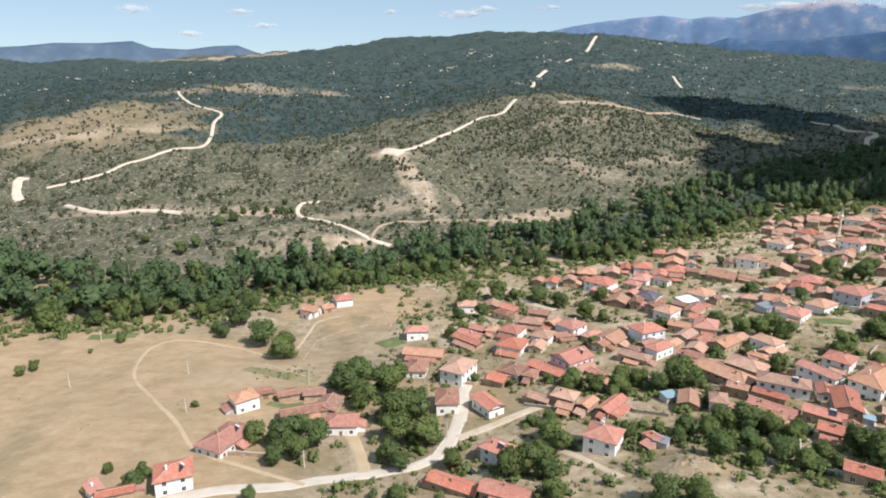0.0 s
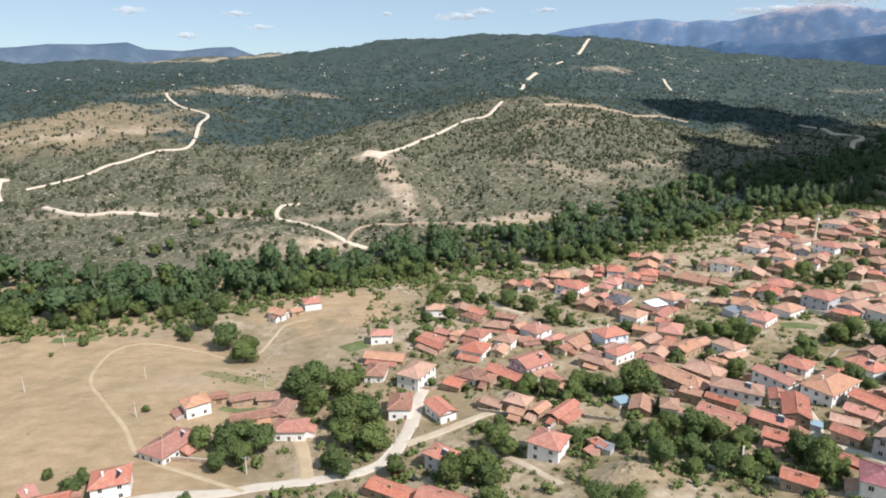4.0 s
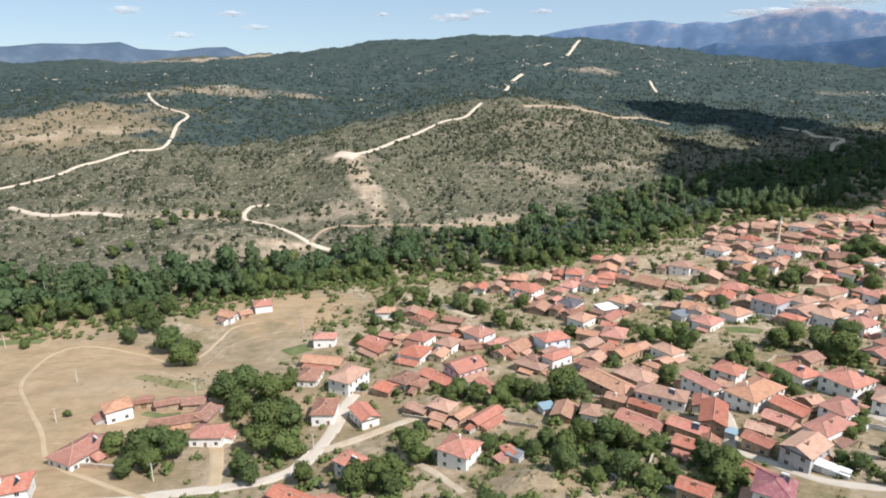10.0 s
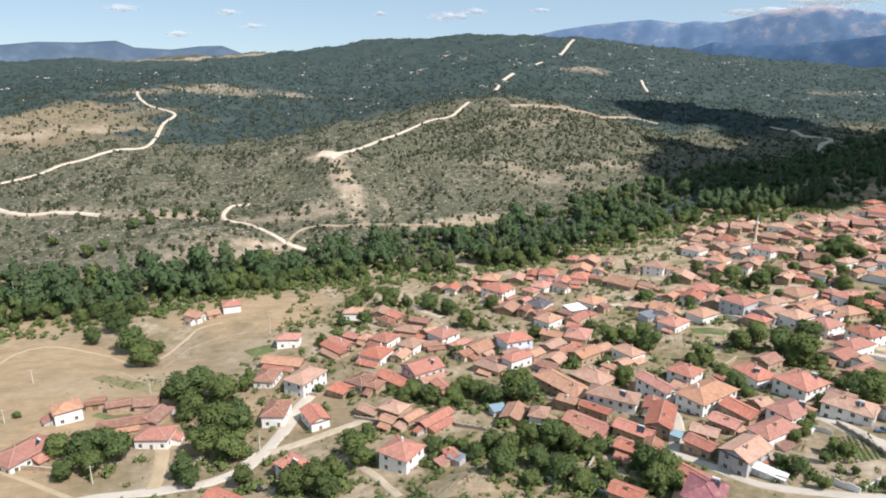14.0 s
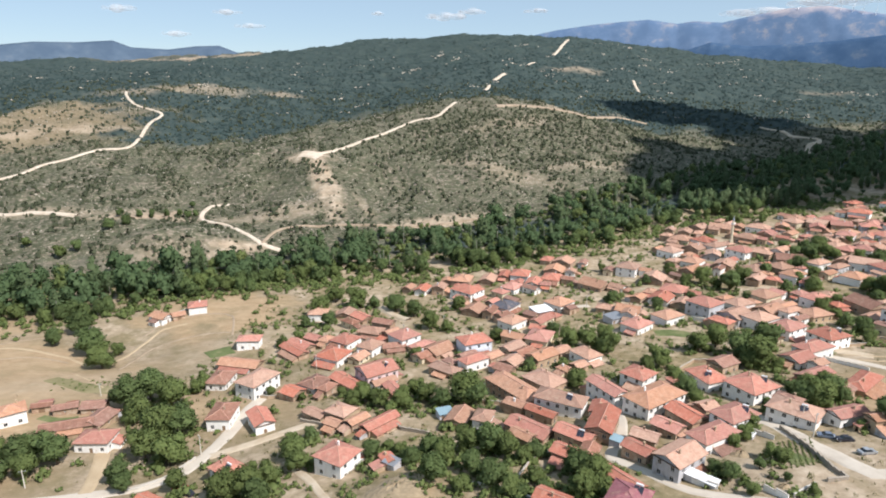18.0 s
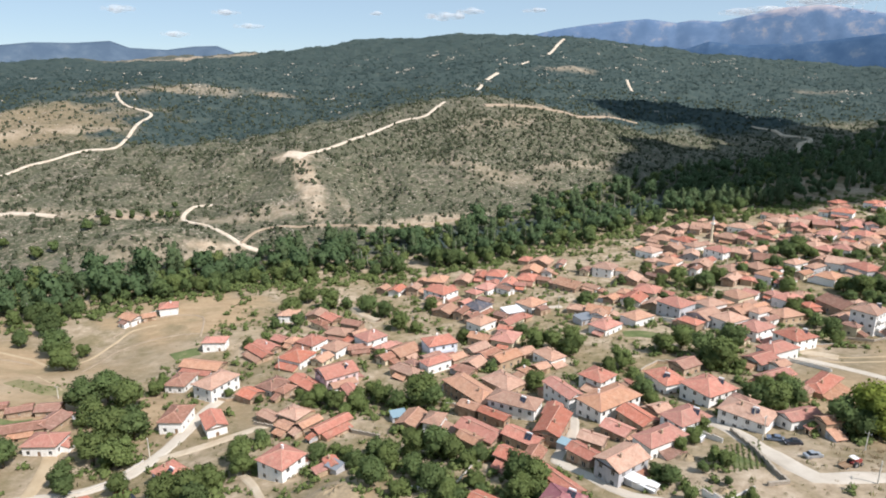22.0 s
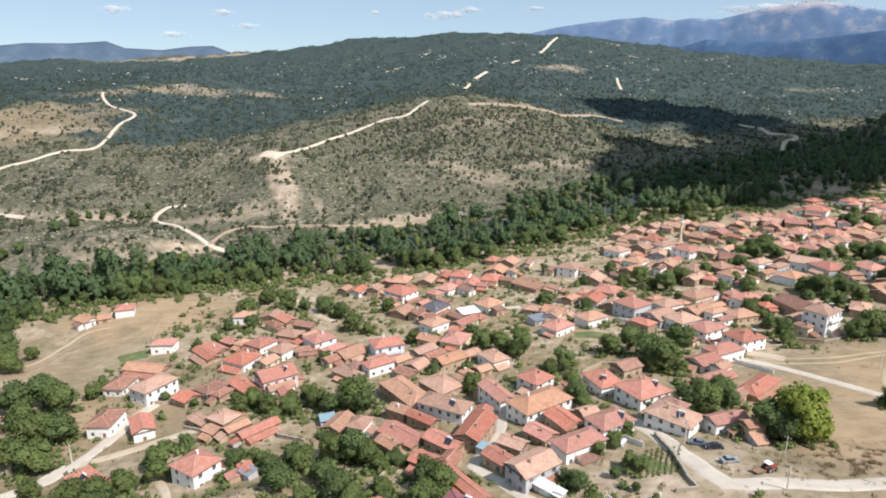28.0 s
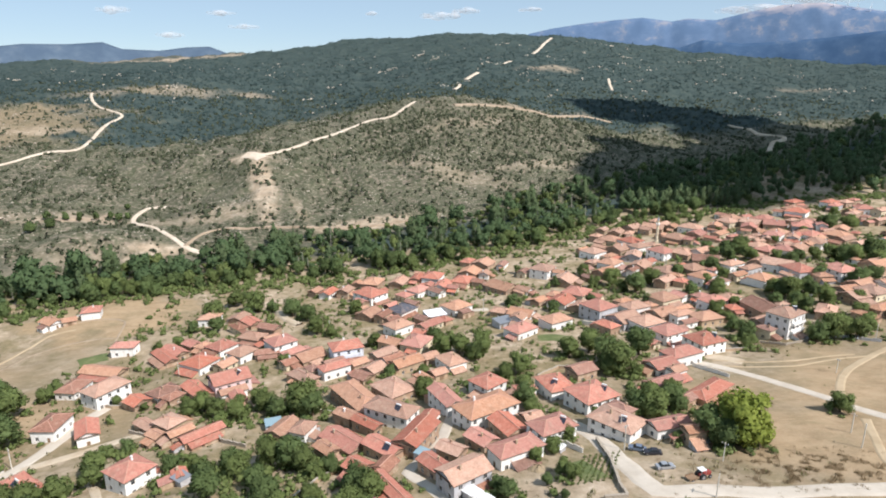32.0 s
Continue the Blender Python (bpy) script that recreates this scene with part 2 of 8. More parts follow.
ROOFS = {
    "red": roof_material("red_tiles", (0.335, 0.136, 0.100), (0.462, 0.192, 0.142), (0.555, 0.276, 0.208)),
    "orange": roof_material("orange_tiles", (0.330, 0.184, 0.122), (0.455, 0.262, 0.182), (0.572, 0.372, 0.270)),
    "brown": roof_material("old_brown_tiles", (0.198, 0.105, 0.077), (0.286, 0.149, 0.110), (0.396, 0.231, 0.171)),
    "maroon": roof_material("maroon_sheet", (0.20, 0.085, 0.096), (0.26, 0.115, 0.130), (0.31, 0.160, 0.172)),
    "dark": roof_material("slate_grey_sheet", (0.06, 0.065, 0.08), (0.09, 0.095, 0.115), (0.14, 0.14, 0.16)),
}
WALLS = {
    "white": wall_material("white_plaster", (0.86, 0.85, 0.83), (0.62, 0.59, 0.54), (0.46, 0.37, 0.29), 0.0),
    "cream": wall_material("cream_plaster", (0.68, 0.60, 0.44), (0.46, 0.38, 0.27), (0.40, 0.30, 0.22), 0.05),
    "grey": wall_material("grey_cement_render", (0.50, 0.50, 0.52), (0.34, 0.33, 0.33), (0.30, 0.28, 0.26), 0.05),
    "brick": wall_material("weathered_brick_and_clay", (0.40, 0.27, 0.19), (0.26, 0.18, 0.12), (0.50, 0.41, 0.31), 0.10),
    "pink": wall_material("pale_pink_plaster", (0.74, 0.58, 0.58), (0.52, 0.42, 0.40), (0.46, 0.37, 0.29), 0.0),
    "blue": wall_material("pale_blue_plaster", (0.66, 0.69, 0.75), (0.46, 0.47, 0.50), (0.40, 0.36, 0.31), 0.0),
    "mud": wall_material("mud_plaster", (0.46, 0.35, 0.24), (0.32, 0.23, 0.15), (0.36, 0.25, 0.17), 0.08),
}
RIDGE = plain("ridge_tiles", (0.50, 0.29, 0.22), 0.85, scale=3)
FASCIA = plain("dark_eaves_wood", (0.17, 0.115, 0.08), 0.85)
FRAME = plain("window_frame_paint", (0.62, 0.60, 0.56), 0.5)
WOOD = plain("weathered_wood", (0.24, 0.16, 0.10), 0.85)
POLE = plain("grey_pole_wood", (0.62, 0.58, 0.51), 0.85)
METAL = plain("dull_metal", (0.42, 0.43, 0.45), 0.45, 0.7)
WHITE_METAL = plain("white_enamel", (0.78, 0.79, 0.80), 0.35)
RUBBER = plain("tyre_rubber", (0.03, 0.03, 0.032), 0.8)
CONCRETE = plain("concrete", (0.52, 0.49, 0.44), 0.9, scale=1.5)
STONE = plain("rubble_stone", (0.36, 0.31, 0.25), 0.95, vary=0.45, scale=2.2)
BARK = plain("bark", (0.15, 0.11, 0.08), 0.95)
GLASS = Nodes("window_glass").done((0.02, 0.025, 0.03), 0.12, spec=0.6)
PANEL = Nodes("solar_glass").done((0.03, 0.035, 0.05), 0.4, spec=0.25)
LEAVES = [leaf_material("walnut_leaves", (0.106, 0.152, 0.059), (0.148, 0.201, 0.077), (0.182, 0.233, 0.094)),
          leaf_material("fruit_tree_leaves", (0.133, 0.179, 0.063), (0.186, 0.235, 0.083), (0.222, 0.262, 0.102)),
          leaf_material("willow_leaves", (0.166, 0.206, 0.042), (0.266, 0.314, 0.069), (0.363, 0.401, 0.101))]
RIVER_LEAVES = leaf_material("streamside_leaves", (0.090, 0.144, 0.066), (0.125, 0.190, 0.087), (0.152, 0.218, 0.102))
POPLAR_LEAVES = leaf_material("poplar_leaves", (0.104, 0.149, 0.073), (0.131, 0.183, 0.086), (0.153, 0.201, 0.098))
SCRUB = leaf_material("oak_scrub_leaves", (0.062, 0.072, 0.044), (0.088, 0.102, 0.060), (0.128, 0.140, 0.084))
# needle green pushed towards blue, the far woods' haze painted in
HAZY_PINE = leaf_material("hazy_pine_needles", (0.037, 0.061, 0.061), (0.050, 0.080, 0.076), (0.071, 0.104, 0.094))


def land_material():
    """Open ground: straw-dry grass, trodden earth, stony hill soil and dark haze-blued forest floor, by what grows
    where.
    """
    m = Nodes("open_ground")
    cover = m.node("ShaderNodeVertexColor")
    cover.layer_name = "cover"
    split = m.node("ShaderNodeSeparateColor")
    m.link(cover.outputs[0], split.inputs[0])
    fine, mid, wide = m.noise(0.9, 6, 0.7), m.noise(0.11, 6, 0.68), m.noise(0.018, 5, 0.6)
    rows = m.noise(0.16, 8, 0.72, stretch=(0.8, 1.25, 1.0))
    hill = m.ramp(mid, (0.30, (0.088, 0.086, 0.060)), (0.46, (0.138, 0.124, 0.094)), (0.56, (0.196, 0.168, 0.130)), (0.70, (0.36, 0.30, 0.24)))
    hill = m.mix(m.ramp(wide, (0.42, (0, 0, 0)), (0.62, (0.7, 0.7, 0.7))), hill, (0.108, 0.104, 0.068))
    spots = m.ramp(m.noise(0.27, 5, 0.62), (0.41, (0, 0, 0)), (0.52, (0.85, 0.85, 0.85)))
    hill = m.mix(spots, hill, m.ramp(m.noise(0.07, 3), (0.4, (0.050, 0.064, 0.036)), (0.6, (0.080, 0.094, 0.054))))
    stones = m.ramp(m.noise(0.33, 7, 0.75, stretch=(1.0, 1.7, 1.0)), (0.54, (0, 0, 0)), (0.63, (0.85, 0.85, 0.85)))
    hill = m.mix(stones, hill, (0.42, 0.36, 0.285))
    straw = m.ramp(rows, (0.28, (0.295, 0.210, 0.128)), (0.5, (0.41, 0.302, 0.190)), (0.75, (0.49, 0.375, 0.248)))
    straw = m.mix(m.ramp(wide, (0.5, (0, 0, 0)), (0.75, (0.6, 0.6, 0.6))), straw, (0.36, 0.272, 0.17))
    worn = m.node("ShaderNodeTexWave", Scale=0.03, Distortion=14.0, Detail=5.0, Detail_Scale=0.8, Detail_Roughness=0.7)
    worn.bands_direction = "Y"
    m.link(m.coords.outputs["Object"], worn.inputs["Vector"])
    straw = m.mix(m.ramp(worn.outputs["Fac"], (0.03, (0.22, 0.22, 0.22)), (0.16, (0, 0, 0)), (0.92, (0, 0, 0)), (1.0, (0.15, 0.15, 0.15))), straw, (0.27, 0.205, 0.125))
    straw = m.mix(m.ramp(m.noise(0.05, 6, 0.72), (0.48, (0, 0, 0)), (0.66, (0.7, 0.7, 0.7))), straw, (0.285, 0.225, 0.135))
    straw = m.mix(m.ramp(m.noise(0.09, 8, 0.78, stretch=(0.45, 1.6, 1.0)), (0.54, (0, 0, 0)), (0.68, (0.6, 0.6, 0.6))), straw, (0.235, 0.20, 0.11))
    # dark woodland floor whose blue share is painted distance haze
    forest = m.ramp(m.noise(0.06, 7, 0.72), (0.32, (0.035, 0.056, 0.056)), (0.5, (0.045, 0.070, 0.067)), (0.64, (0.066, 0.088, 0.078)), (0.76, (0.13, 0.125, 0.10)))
    earth = m.ramp(m.noise(0.22, 6, 0.7), (0.3, (0.25, 0.195, 0.13)), (0.5, (0.43, 0.345, 0.25)), (0.72, (0.60, 0.50, 0.39)))
    lush = m.ramp(m.noise(0.3, 5, 0.7), (0.3, (0.135, 0.128, 0.058)), (0.5, (0.235, 0.192, 0.105)), (0.7, (0.37, 0.292, 0.188)))
    earth = m.mix(m.ramp(m.noise(0.045, 6, 0.7), (0.40, (0, 0, 0)), (0.56, (0.85, 0.85, 0.85))), earth, lush)
    tone = m.mix(split.outputs[0], hill, straw)
    tone = m.mix(split.outputs[2], tone, earth)
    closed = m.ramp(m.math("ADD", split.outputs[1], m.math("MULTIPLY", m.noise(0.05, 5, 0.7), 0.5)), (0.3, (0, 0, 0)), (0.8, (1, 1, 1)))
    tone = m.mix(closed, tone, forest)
    scar = m.ramp(m.noise(0.13, 7, 0.75), (0.3, (0.32, 0.24, 0.16)), (0.5, (0.48, 0.385, 0.285)), (0.7, (0.62, 0.53, 0.42)))
    tone = m.mix(m.math("MULTIPLY", cover.outputs["Alpha"], m.ramp(mid, (0.3, (0.3, 0.3, 0.3)), (0.55, (1, 1, 1)))), tone, scar)
    tone = m.mix(m.math("MULTIPLY", fine, 0.35), tone, (0.2, 0.155, 0.09), "MULTIPLY")
    tone = m.mix(m.ramp(fine, (0.5, (0, 0, 0)), (0.75, (0.12, 0.12, 0.12))), tone, (0.5, 0.42, 0.3))
    tall = m.math("ADD", mid, m.math("MULTIPLY", fine, 0.3))
    return m.done(tone, 0.95, tall, 0.6, 0.8, spec=0.1)


def track_material(name, low, mid, high):
    m = Nodes(name)
    return m.done(m.mix(m.math("MULTIPLY", m.noise(1.4, 5, 0.7), 0.6), m.ramp(m.noise(0.16, 6, 0.7), (0.3, low), (0.5, mid), (0.7, high)), low),
                  0.95, m.noise(0.8, 5), 0.5, 0.15, spec=0.1)


LAND = land_material()
DIRT = track_material("pale_dirt_track", (0.36, 0.28, 0.19), (0.50, 0.42, 0.32), (0.60, 0.53, 0.43))
CHALK = track_material("pale_cut_earth", (0.42, 0.33, 0.24), (0.60, 0.52, 0.42), (0.70, 0.63, 0.54))
PAVED = track_material("dusty_asphalt", (0.42, 0.365, 0.30), (0.53, 0.475, 0.40), (0.60, 0.545, 0.47))
LAWN = track_material("watered_grass", (0.085, 0.11, 0.045), (0.14, 0.165, 0.07), (0.26, 0.24, 0.13))
OLIVE = track_material("hollow_grass", (0.17, 0.155, 0.08), (0.23, 0.205, 0.11), (0.32, 0.265, 0.16))
FIELD_TRACK = track_material("worn_field_track", (0.355, 0.272, 0.175), (0.435, 0.342, 0.228), (0.50, 0.402, 0.28))
CLEARING = track_material("dry_clearing", (0.22, 0.17, 0.115), (0.36, 0.285, 0.21), (0.47, 0.375, 0.28))
# ---- builders ----
def mesh_from(name, verts, faces, material=None, smooth_faces=False, normals=None):
    """A mesh from arrays of corners and of triangles or four-sided faces."""
    verts, faces = np.asarray(verts, np.float32), np.asarray(faces, np.int32)
    me = bpy.data.meshes.new(name)
    n, k = faces.shape
    me.vertices.add(len(verts))
    me.vertices.foreach_set("co", verts.ravel())
    me.loops.add(n * k)
    me.loops.foreach_set("vertex_index", faces.ravel())
    me.polygons.add(n)
    me.polygons.foreach_set("loop_start", np.arange(0, n * k, k, dtype=np.int32))
    me.polygons.foreach_set("use_smooth", np.full(n, smooth_faces))
    me.update(calc_edges=True)
    if normals is not None:
        me.polygons.foreach_set("use_smooth", np.full(n, True))
        me.normals_split_custom_set_from_vertices(np.asarray(normals, np.float32))
    if material:
        me.materials.append(material)
    return me


def part(name, bm, material, parent, label=""):
    """One mesh object under a thing or a part. bm may be a bmesh or a ready mesh."""
    if isinstance(bm, bpy.types.Mesh):
        me = bm
    else:
        me = bpy.data.meshes.new(name)
        bm.to_mesh(me)
        bm.free()
        me.materials.append(material)
    ob = new(name, me)
    ob.parent = parent
    return tagged(ob, label)


def thing(name, m, label, category, group="", kind=""):
    ob = new(name)
    ob.empty_display_size = 0.3
    ob.matrix_world = m
    return tagged(ob, label, category, group, kind)


def box(bm, x0, y0, z0, x1, y1, z1, m=None):
    """A closed box added to bm."""
    vs = [bm.verts.new((x, y, z)) for z in (z0, z1) for x, y in ((x0, y0), (x1, y0), (x1, y1), (x0, y1))]
    for f in ((3, 2, 1, 0), (4, 5, 6, 7), (0, 1, 5, 4), (1, 2, 6, 5), (2, 3, 7, 6), (3, 0, 4, 7)):
        bm.faces.new([vs[i] for i in f])
    if m is not None:
        bmesh.ops.transform(bm, matrix=m, verts=vs)
    return vs


def tube(bm, a, b, r0, r1, sides=7):
    """A tapered round bar from a to b."""
    a, b = Vector(a), Vector(b)
    q = (b - a).to_track_quat("Z", "Y")
    rings = []
    for c, r in ((a, r0), (b, r1)):
        rings.append([bm.verts.new(c + q @ Vector((r * math.cos(6.2832 * i / sides), r * math.sin(6.2832 * i / sides), 0))) for i in range(sides)])
    for i in range(sides):
        j = (i + 1) % sides
        bm.faces.new((rings[0][i], rings[0][j], rings[1][j], rings[1][i]))
    bm.faces.new(rings[0][::-1])
    bm.faces.new(rings[1])


def wall_side(bm, a, b, z0, z1, holes, depth=0.16):
    """One outer wall face from a to b with openings cut through; holes are (from, to, sill, head)."""
    a, b = Vector((*a, 0)), Vector((*b, 0))
    length = (b - a).length
    u = (b - a) / length
    inward = Vector((-u.y, u.x, 0))
    xs = sorted({0.0, length, *(v for h in holes for v in h[:2])})
    zs = sorted({z0, z1, *(v for h in holes for v in h[2:])})
    made = {}

    def at(x, z, d=0.0):
        key = (round(x, 3), round(z, 3), d)
        if key not in made:
            made[key] = bm.verts.new(a + u * x + inward * d + Vector((0, 0, z)))
        return made[key]

    for x0, x1 in zip(xs, xs[1:]):
        for s0, s1 in zip(zs, zs[1:]):
            cx, cz = (x0 + x1) / 2, (s0 + s1) / 2
            if any(h[0] < cx < h[1] and h[2] < cz < h[3] for h in holes):
                continue
            bm.faces.new((at(x0, s0), at(x1, s0), at(x1, s1), at(x0, s1)))
    for x0, x1, s0, s1 in holes:
        c = [(x0, s0), (x1, s0), (x1, s1), (x0, s1)]
        for (p, q), (r, s) in zip(c, c[1:] + c[:1]):
            bm.faces.new((at(r, s), at(p, q), at(p, q, depth), at(r, s, depth)))


WINDOW_MESHES = {}


def window_meshes(w, h):
    """Frame with a mullion, and the pane behind it; shared by windows of one size."""
    key = (round(w, 1), round(h, 1))
    if key not in WINDOW_MESHES:
        w, h = key
        bm = bmesh.new()
        t = 0.09
        box(bm, 0, 0, 0, t, 0.06, h)
        box(bm, w - t, 0, 0, w, 0.06, h)
        box(bm, t, 0, 0, w - t, 0.06, t)
        box(bm, t, 0, h - t, w - t, 0.06, h)
        box(bm, w / 2 - 0.04, 0.004, t, w / 2 + 0.04, 0.056, h - t)
        me = bpy.data.meshes.new("window")
        bm.to_mesh(me)
        bm.free()
        me.materials.append(FRAME)
        bm = bmesh.new()
        box(bm, t, 0.025, t, w - t, 0.035, h - t)
        pane = bpy.data.meshes.new("pane")
        bm.to_mesh(pane)
        bm.free()
        pane.materials.append(GLASS)
        WINDOW_MESHES[key] = me, pane
    return WINDOW_MESHES[key]


def slope(bm, uv, corners, cols, rows, sag, rng):
    """One roof slope as a slightly uneven sheet; corners: eave left, eave right, ridge right, ridge left."""
    a, b, c, d = [Vector(v) for v in corners]
    run = (b - a).normalized()
    up = ((c + d) / 2 - (a + b) / 2)
    up = (up - run * up.dot(run)).normalized()
    grid = []
    for j in range(rows + 1):
        line = []
        for i in range(cols + 1):
            s, t = i / cols, j / rows
            p = (a * (1 - s) + b * s) * (1 - t) + (d * (1 - s) + c * s) * t
            if 0 < t < 1 or 0 < s < 1:
                p = p + Vector((0, 0, rng.uniform(-sag, sag) - (sag * 2 * math.sin(3.14 * s) if 0 < t else sag * math.sin(3.14 * s))))
            line.append(bm.verts.new(p))
        grid.append(line)
    for j in range(rows):
        for i in range(cols):
            quad = [grid[j][i], grid[j][i + 1], grid[j + 1][i + 1], grid[j + 1][i]]
            if (quad[2].co - quad[3].co).length < 1e-4:
                quad = quad[:3]
            f = bm.faces.new(quad)
            for loop in f.loops:
                v = loop.vert.co - a
                loop[uv].uv = (v.dot(run), v.dot(up))


FOOTPRINTS, LANES, HOUSES = [], [], []


FAR_LANES = []


def off_roads(x, y):
    """True where no hill road is in the way."""
    ok = np.ones(len(x), bool)
    for lx, ly, r in FAR_LANES:
        ok &= (x - lx) ** 2 + (y - ly) ** 2 > r * r
    return ok


def clear_of(x, y, margin):
    """True where no house and no road is in the way."""
    ok = np.ones(len(x), bool)
    for hx, hy, turn, w, d in FOOTPRINTS:
        c, s = math.cos(radians(turn)), math.sin(radians(turn))
        u, v = (x - hx) * c + (y - hy) * s, (y - hy) * c - (x - hx) * s
        ok &= (np.abs(u) > w / 2 + margin) | (np.abs(v) > d / 2 + margin)
    for lx, ly, r in LANES:
        ok &= (x - lx) ** 2 + (y - ly) ** 2 > (r + margin) ** 2
    return ok


WALL_WORDS = {"white": "white plastered", "cream": "cream plastered", "grey": "grey rendered", "pink": "pale pink plastered", "blue": "pale blue plastered", "brick": "brick and clay", "mud": "mud plastered"}
ROOF_WORDS = {"red": "red tiled", "orange": "orange tiled", "brown": "old brown tiled", "maroon": "maroon sheet metal", "dark": "dark grey sheet"}


def house(x, y, turn, w, d, h, roof, wall, colour, extra=""):
    """A village house or barn: walls with openings, tiled roof, ridge caps, eaves, chimney, windows, door."""
    rng = random.Random(round(x * 31 + y * 17))
    FOOTPRINTS.append((x, y, turn, w, d))
    m = Matrix.Translation((x, y, 0)) @ Matrix.Rotation(radians(turn), 4, "Z")
    feet = [m @ Vector((sx * w / 2, sy * d / 2, 0)) for sx in (-1, 1) for sy in (-1, 1)]
    heights = [ground_z(v.x, v.y) for v in feet]
    base, middle = min(heights), sum(heights) / 4
    h = h + (middle - base) * 0.6
    z0 = -0.35
    m = Matrix.Translation((x, y, base)) @ Matrix.Rotation(radians(turn), 4, "Z")
    barn = h < 3.4 and wall in ("brick", "mud")
    storeys = 1 if h < 4.4 else (2 if h < 8 else 3)
    kind = "barn" if barn else "house"
    words = f"{WALL_WORDS[wall]} village {kind} with {ROOF_WORDS[colour]} {'hipped' if roof == 'hip' else 'gabled'} roof"
    ob = thing("village_" + kind, m, words, kind, "village houses")
    near = y < 235 or storeys > 2
    body = bmesh.new()
    c = [(-w / 2, -d / 2), (w / 2, -d / 2), (w / 2, d / 2), (-w / 2, d / 2)]
    windows, doors = [], []
    door_side = rng.randrange(4) if not barn else rng.choice((0, 2))
    for side in range(4):
        a, b = Vector(c[side]), Vector(c[(side + 1) % 4])
        length = (b - a).length
        holes = []
        gap = 2.7 if near else 3.4
        n = max(1, int((length - 0.8) / gap)) if not barn else max(0, int(length / 5.5))
        if rng.random() < 0.25 and not near and side != 0:
            n = 0
        out = m.to_3x3() @ Vector((b.y - a.y, a.x - b.x, 0))
        if not near and out.y > 0.35 * length:
            n = 0
        for level in range(storeys):
            sill = level * (h - 0.2) / storeys + (1.05 if not barn else 1.3)
            high = 1.3 if not barn else 0.6
            wide = 1.1 if not barn else 0.7
            for k in range(n):
                mid = length * (k + 0.5) / n
                if level == 0 and side == door_side and k == n // 2:
                    continue
                if sill + high > h - 0.25 or mid - wide / 2 < 0.2:
                    continue
                holes.append((round(mid - wide / 2, 2), round(mid + wide / 2, 2), round(sill, 2), round(sill + high, 2)))
                windows.append((side, holes[-1]))
        if side == door_side and length > 2.2:
            wide = 1.0 if not barn else 1.8
            n = max(1, n)
            mid = length * (n // 2 + 0.5) / n
            hole = (round(mid - wide / 2, 2), round(mid + wide / 2, 2), 0.12, min(2.15, h - 0.3))
            holes = [q for q in holes if q[1] < hole[0] - 0.05 or q[0] > hole[1] + 0.05 or q[2] > hole[3]]
            windows = [q for q in windows if q[0] != side or q[1] in holes]
            holes.append(hole)
            doors.append((side, hole))
        wall_side(body, a, b, z0, h, holes)
    rise = (d / 2 + 0.45) * (0.41 if roof == "hip" else 0.39)
    if roof == "gable":
        for sx in (-1, 1):
            vs = [body.verts.new((sx * w / 2, -d / 2, h)), body.verts.new((sx * w / 2, d / 2, h)), body.verts.new((sx * w / 2, 0, h + rise * (d / 2) / (d / 2 + 0.45)))]
            body.faces.new(vs if sx > 0 else vs[::-1])
    vs = [body.verts.new((px, py, h - 0.02)) for px, py in c]
    body.faces.new(vs)
    part("wall", body, WALLS[wall], ob)
    # roof
    bm = bmesh.new()
    uv = bm.loops.layers.uv.new("UVMap")
    o, lift = 0.5, h + 0.06
    ew, ed = w / 2 + o, d / 2 + o
    sag = 0.05 if barn or wall in ("brick", "mud") else 0.02
    e = [(-ew, -ed, lift), (ew, -ed, lift), (ew, ed, lift), (-ew, ed, lift)]
    r = max(0.0, ew - ed) if roof == "hip" else ew
    ra, rb = (-r, 0, lift + rise), (r, 0, lift + rise)
    cols = max(2, int(w / 2.5))
    slope(bm, uv, (e[0], e[1], rb, ra), cols, 3, sag, rng)
    slope(bm, uv, (e[2], e[3], ra, rb), cols, 3, sag, rng)
    if roof == "hip":
        slope(bm, uv, (e[1], e[2], rb, rb), 3, 3, sag, rng)
        slope(bm, uv, (e[3], e[0], ra, ra), 3, 3, sag, rng)
    bmesh.ops.remove_doubles(bm, verts=bm.verts, dist=0.003)
    part("roof", bm, ROOFS[colour], ob)
    bm = bmesh.new()
    t = 0.14
    for k in range(4):
        p, q = Vector(e[k]), Vector(e[(k + 1) % 4])
        if roof == "gable" and k in (1, 3):
            top = Vector((p.x, 0, lift + rise))
            for u, v in ((p, top), (top, q)):
                f = [bm.verts.new(s) for s in (u - Vector((0, 0, t)), v - Vector((0, 0, t)), v + Vector((0, 0, 0.03)), u + Vector((0, 0, 0.03)))]
                bm.faces.new(f)
        else:
            f = [bm.verts.new(s) for s in (p - Vector((0, 0, t)), q - Vector((0, 0, t)), q + Vector((0, 0, 0.02)), p + Vector((0, 0, 0.02)))]
            bm.faces.new(f)
    soffit = [bm.verts.new((px, py, lift - t)) for px, py, _ in e]
    bm.faces.new(soffit[::-1])
    part("fascia", bm, FASCIA, ob)
    bm = bmesh.new()
    s = 0.11
    tube(bm, (ra[0], 0, ra[2] + 0.0), (rb[0] + 0.01, 0, rb[2] + 0.0), s, s, 6)
    if roof == "hip":
        for corner, top in ((e[0], ra), (e[3], ra), (e[1], rb), (e[2], rb)):
            tube(bm, corner, top, s * 0.9, s, 5)
    part("ridge_cap", bm, ROOFS[colour] if colour in ("maroon", "dark") else RIDGE, ob)
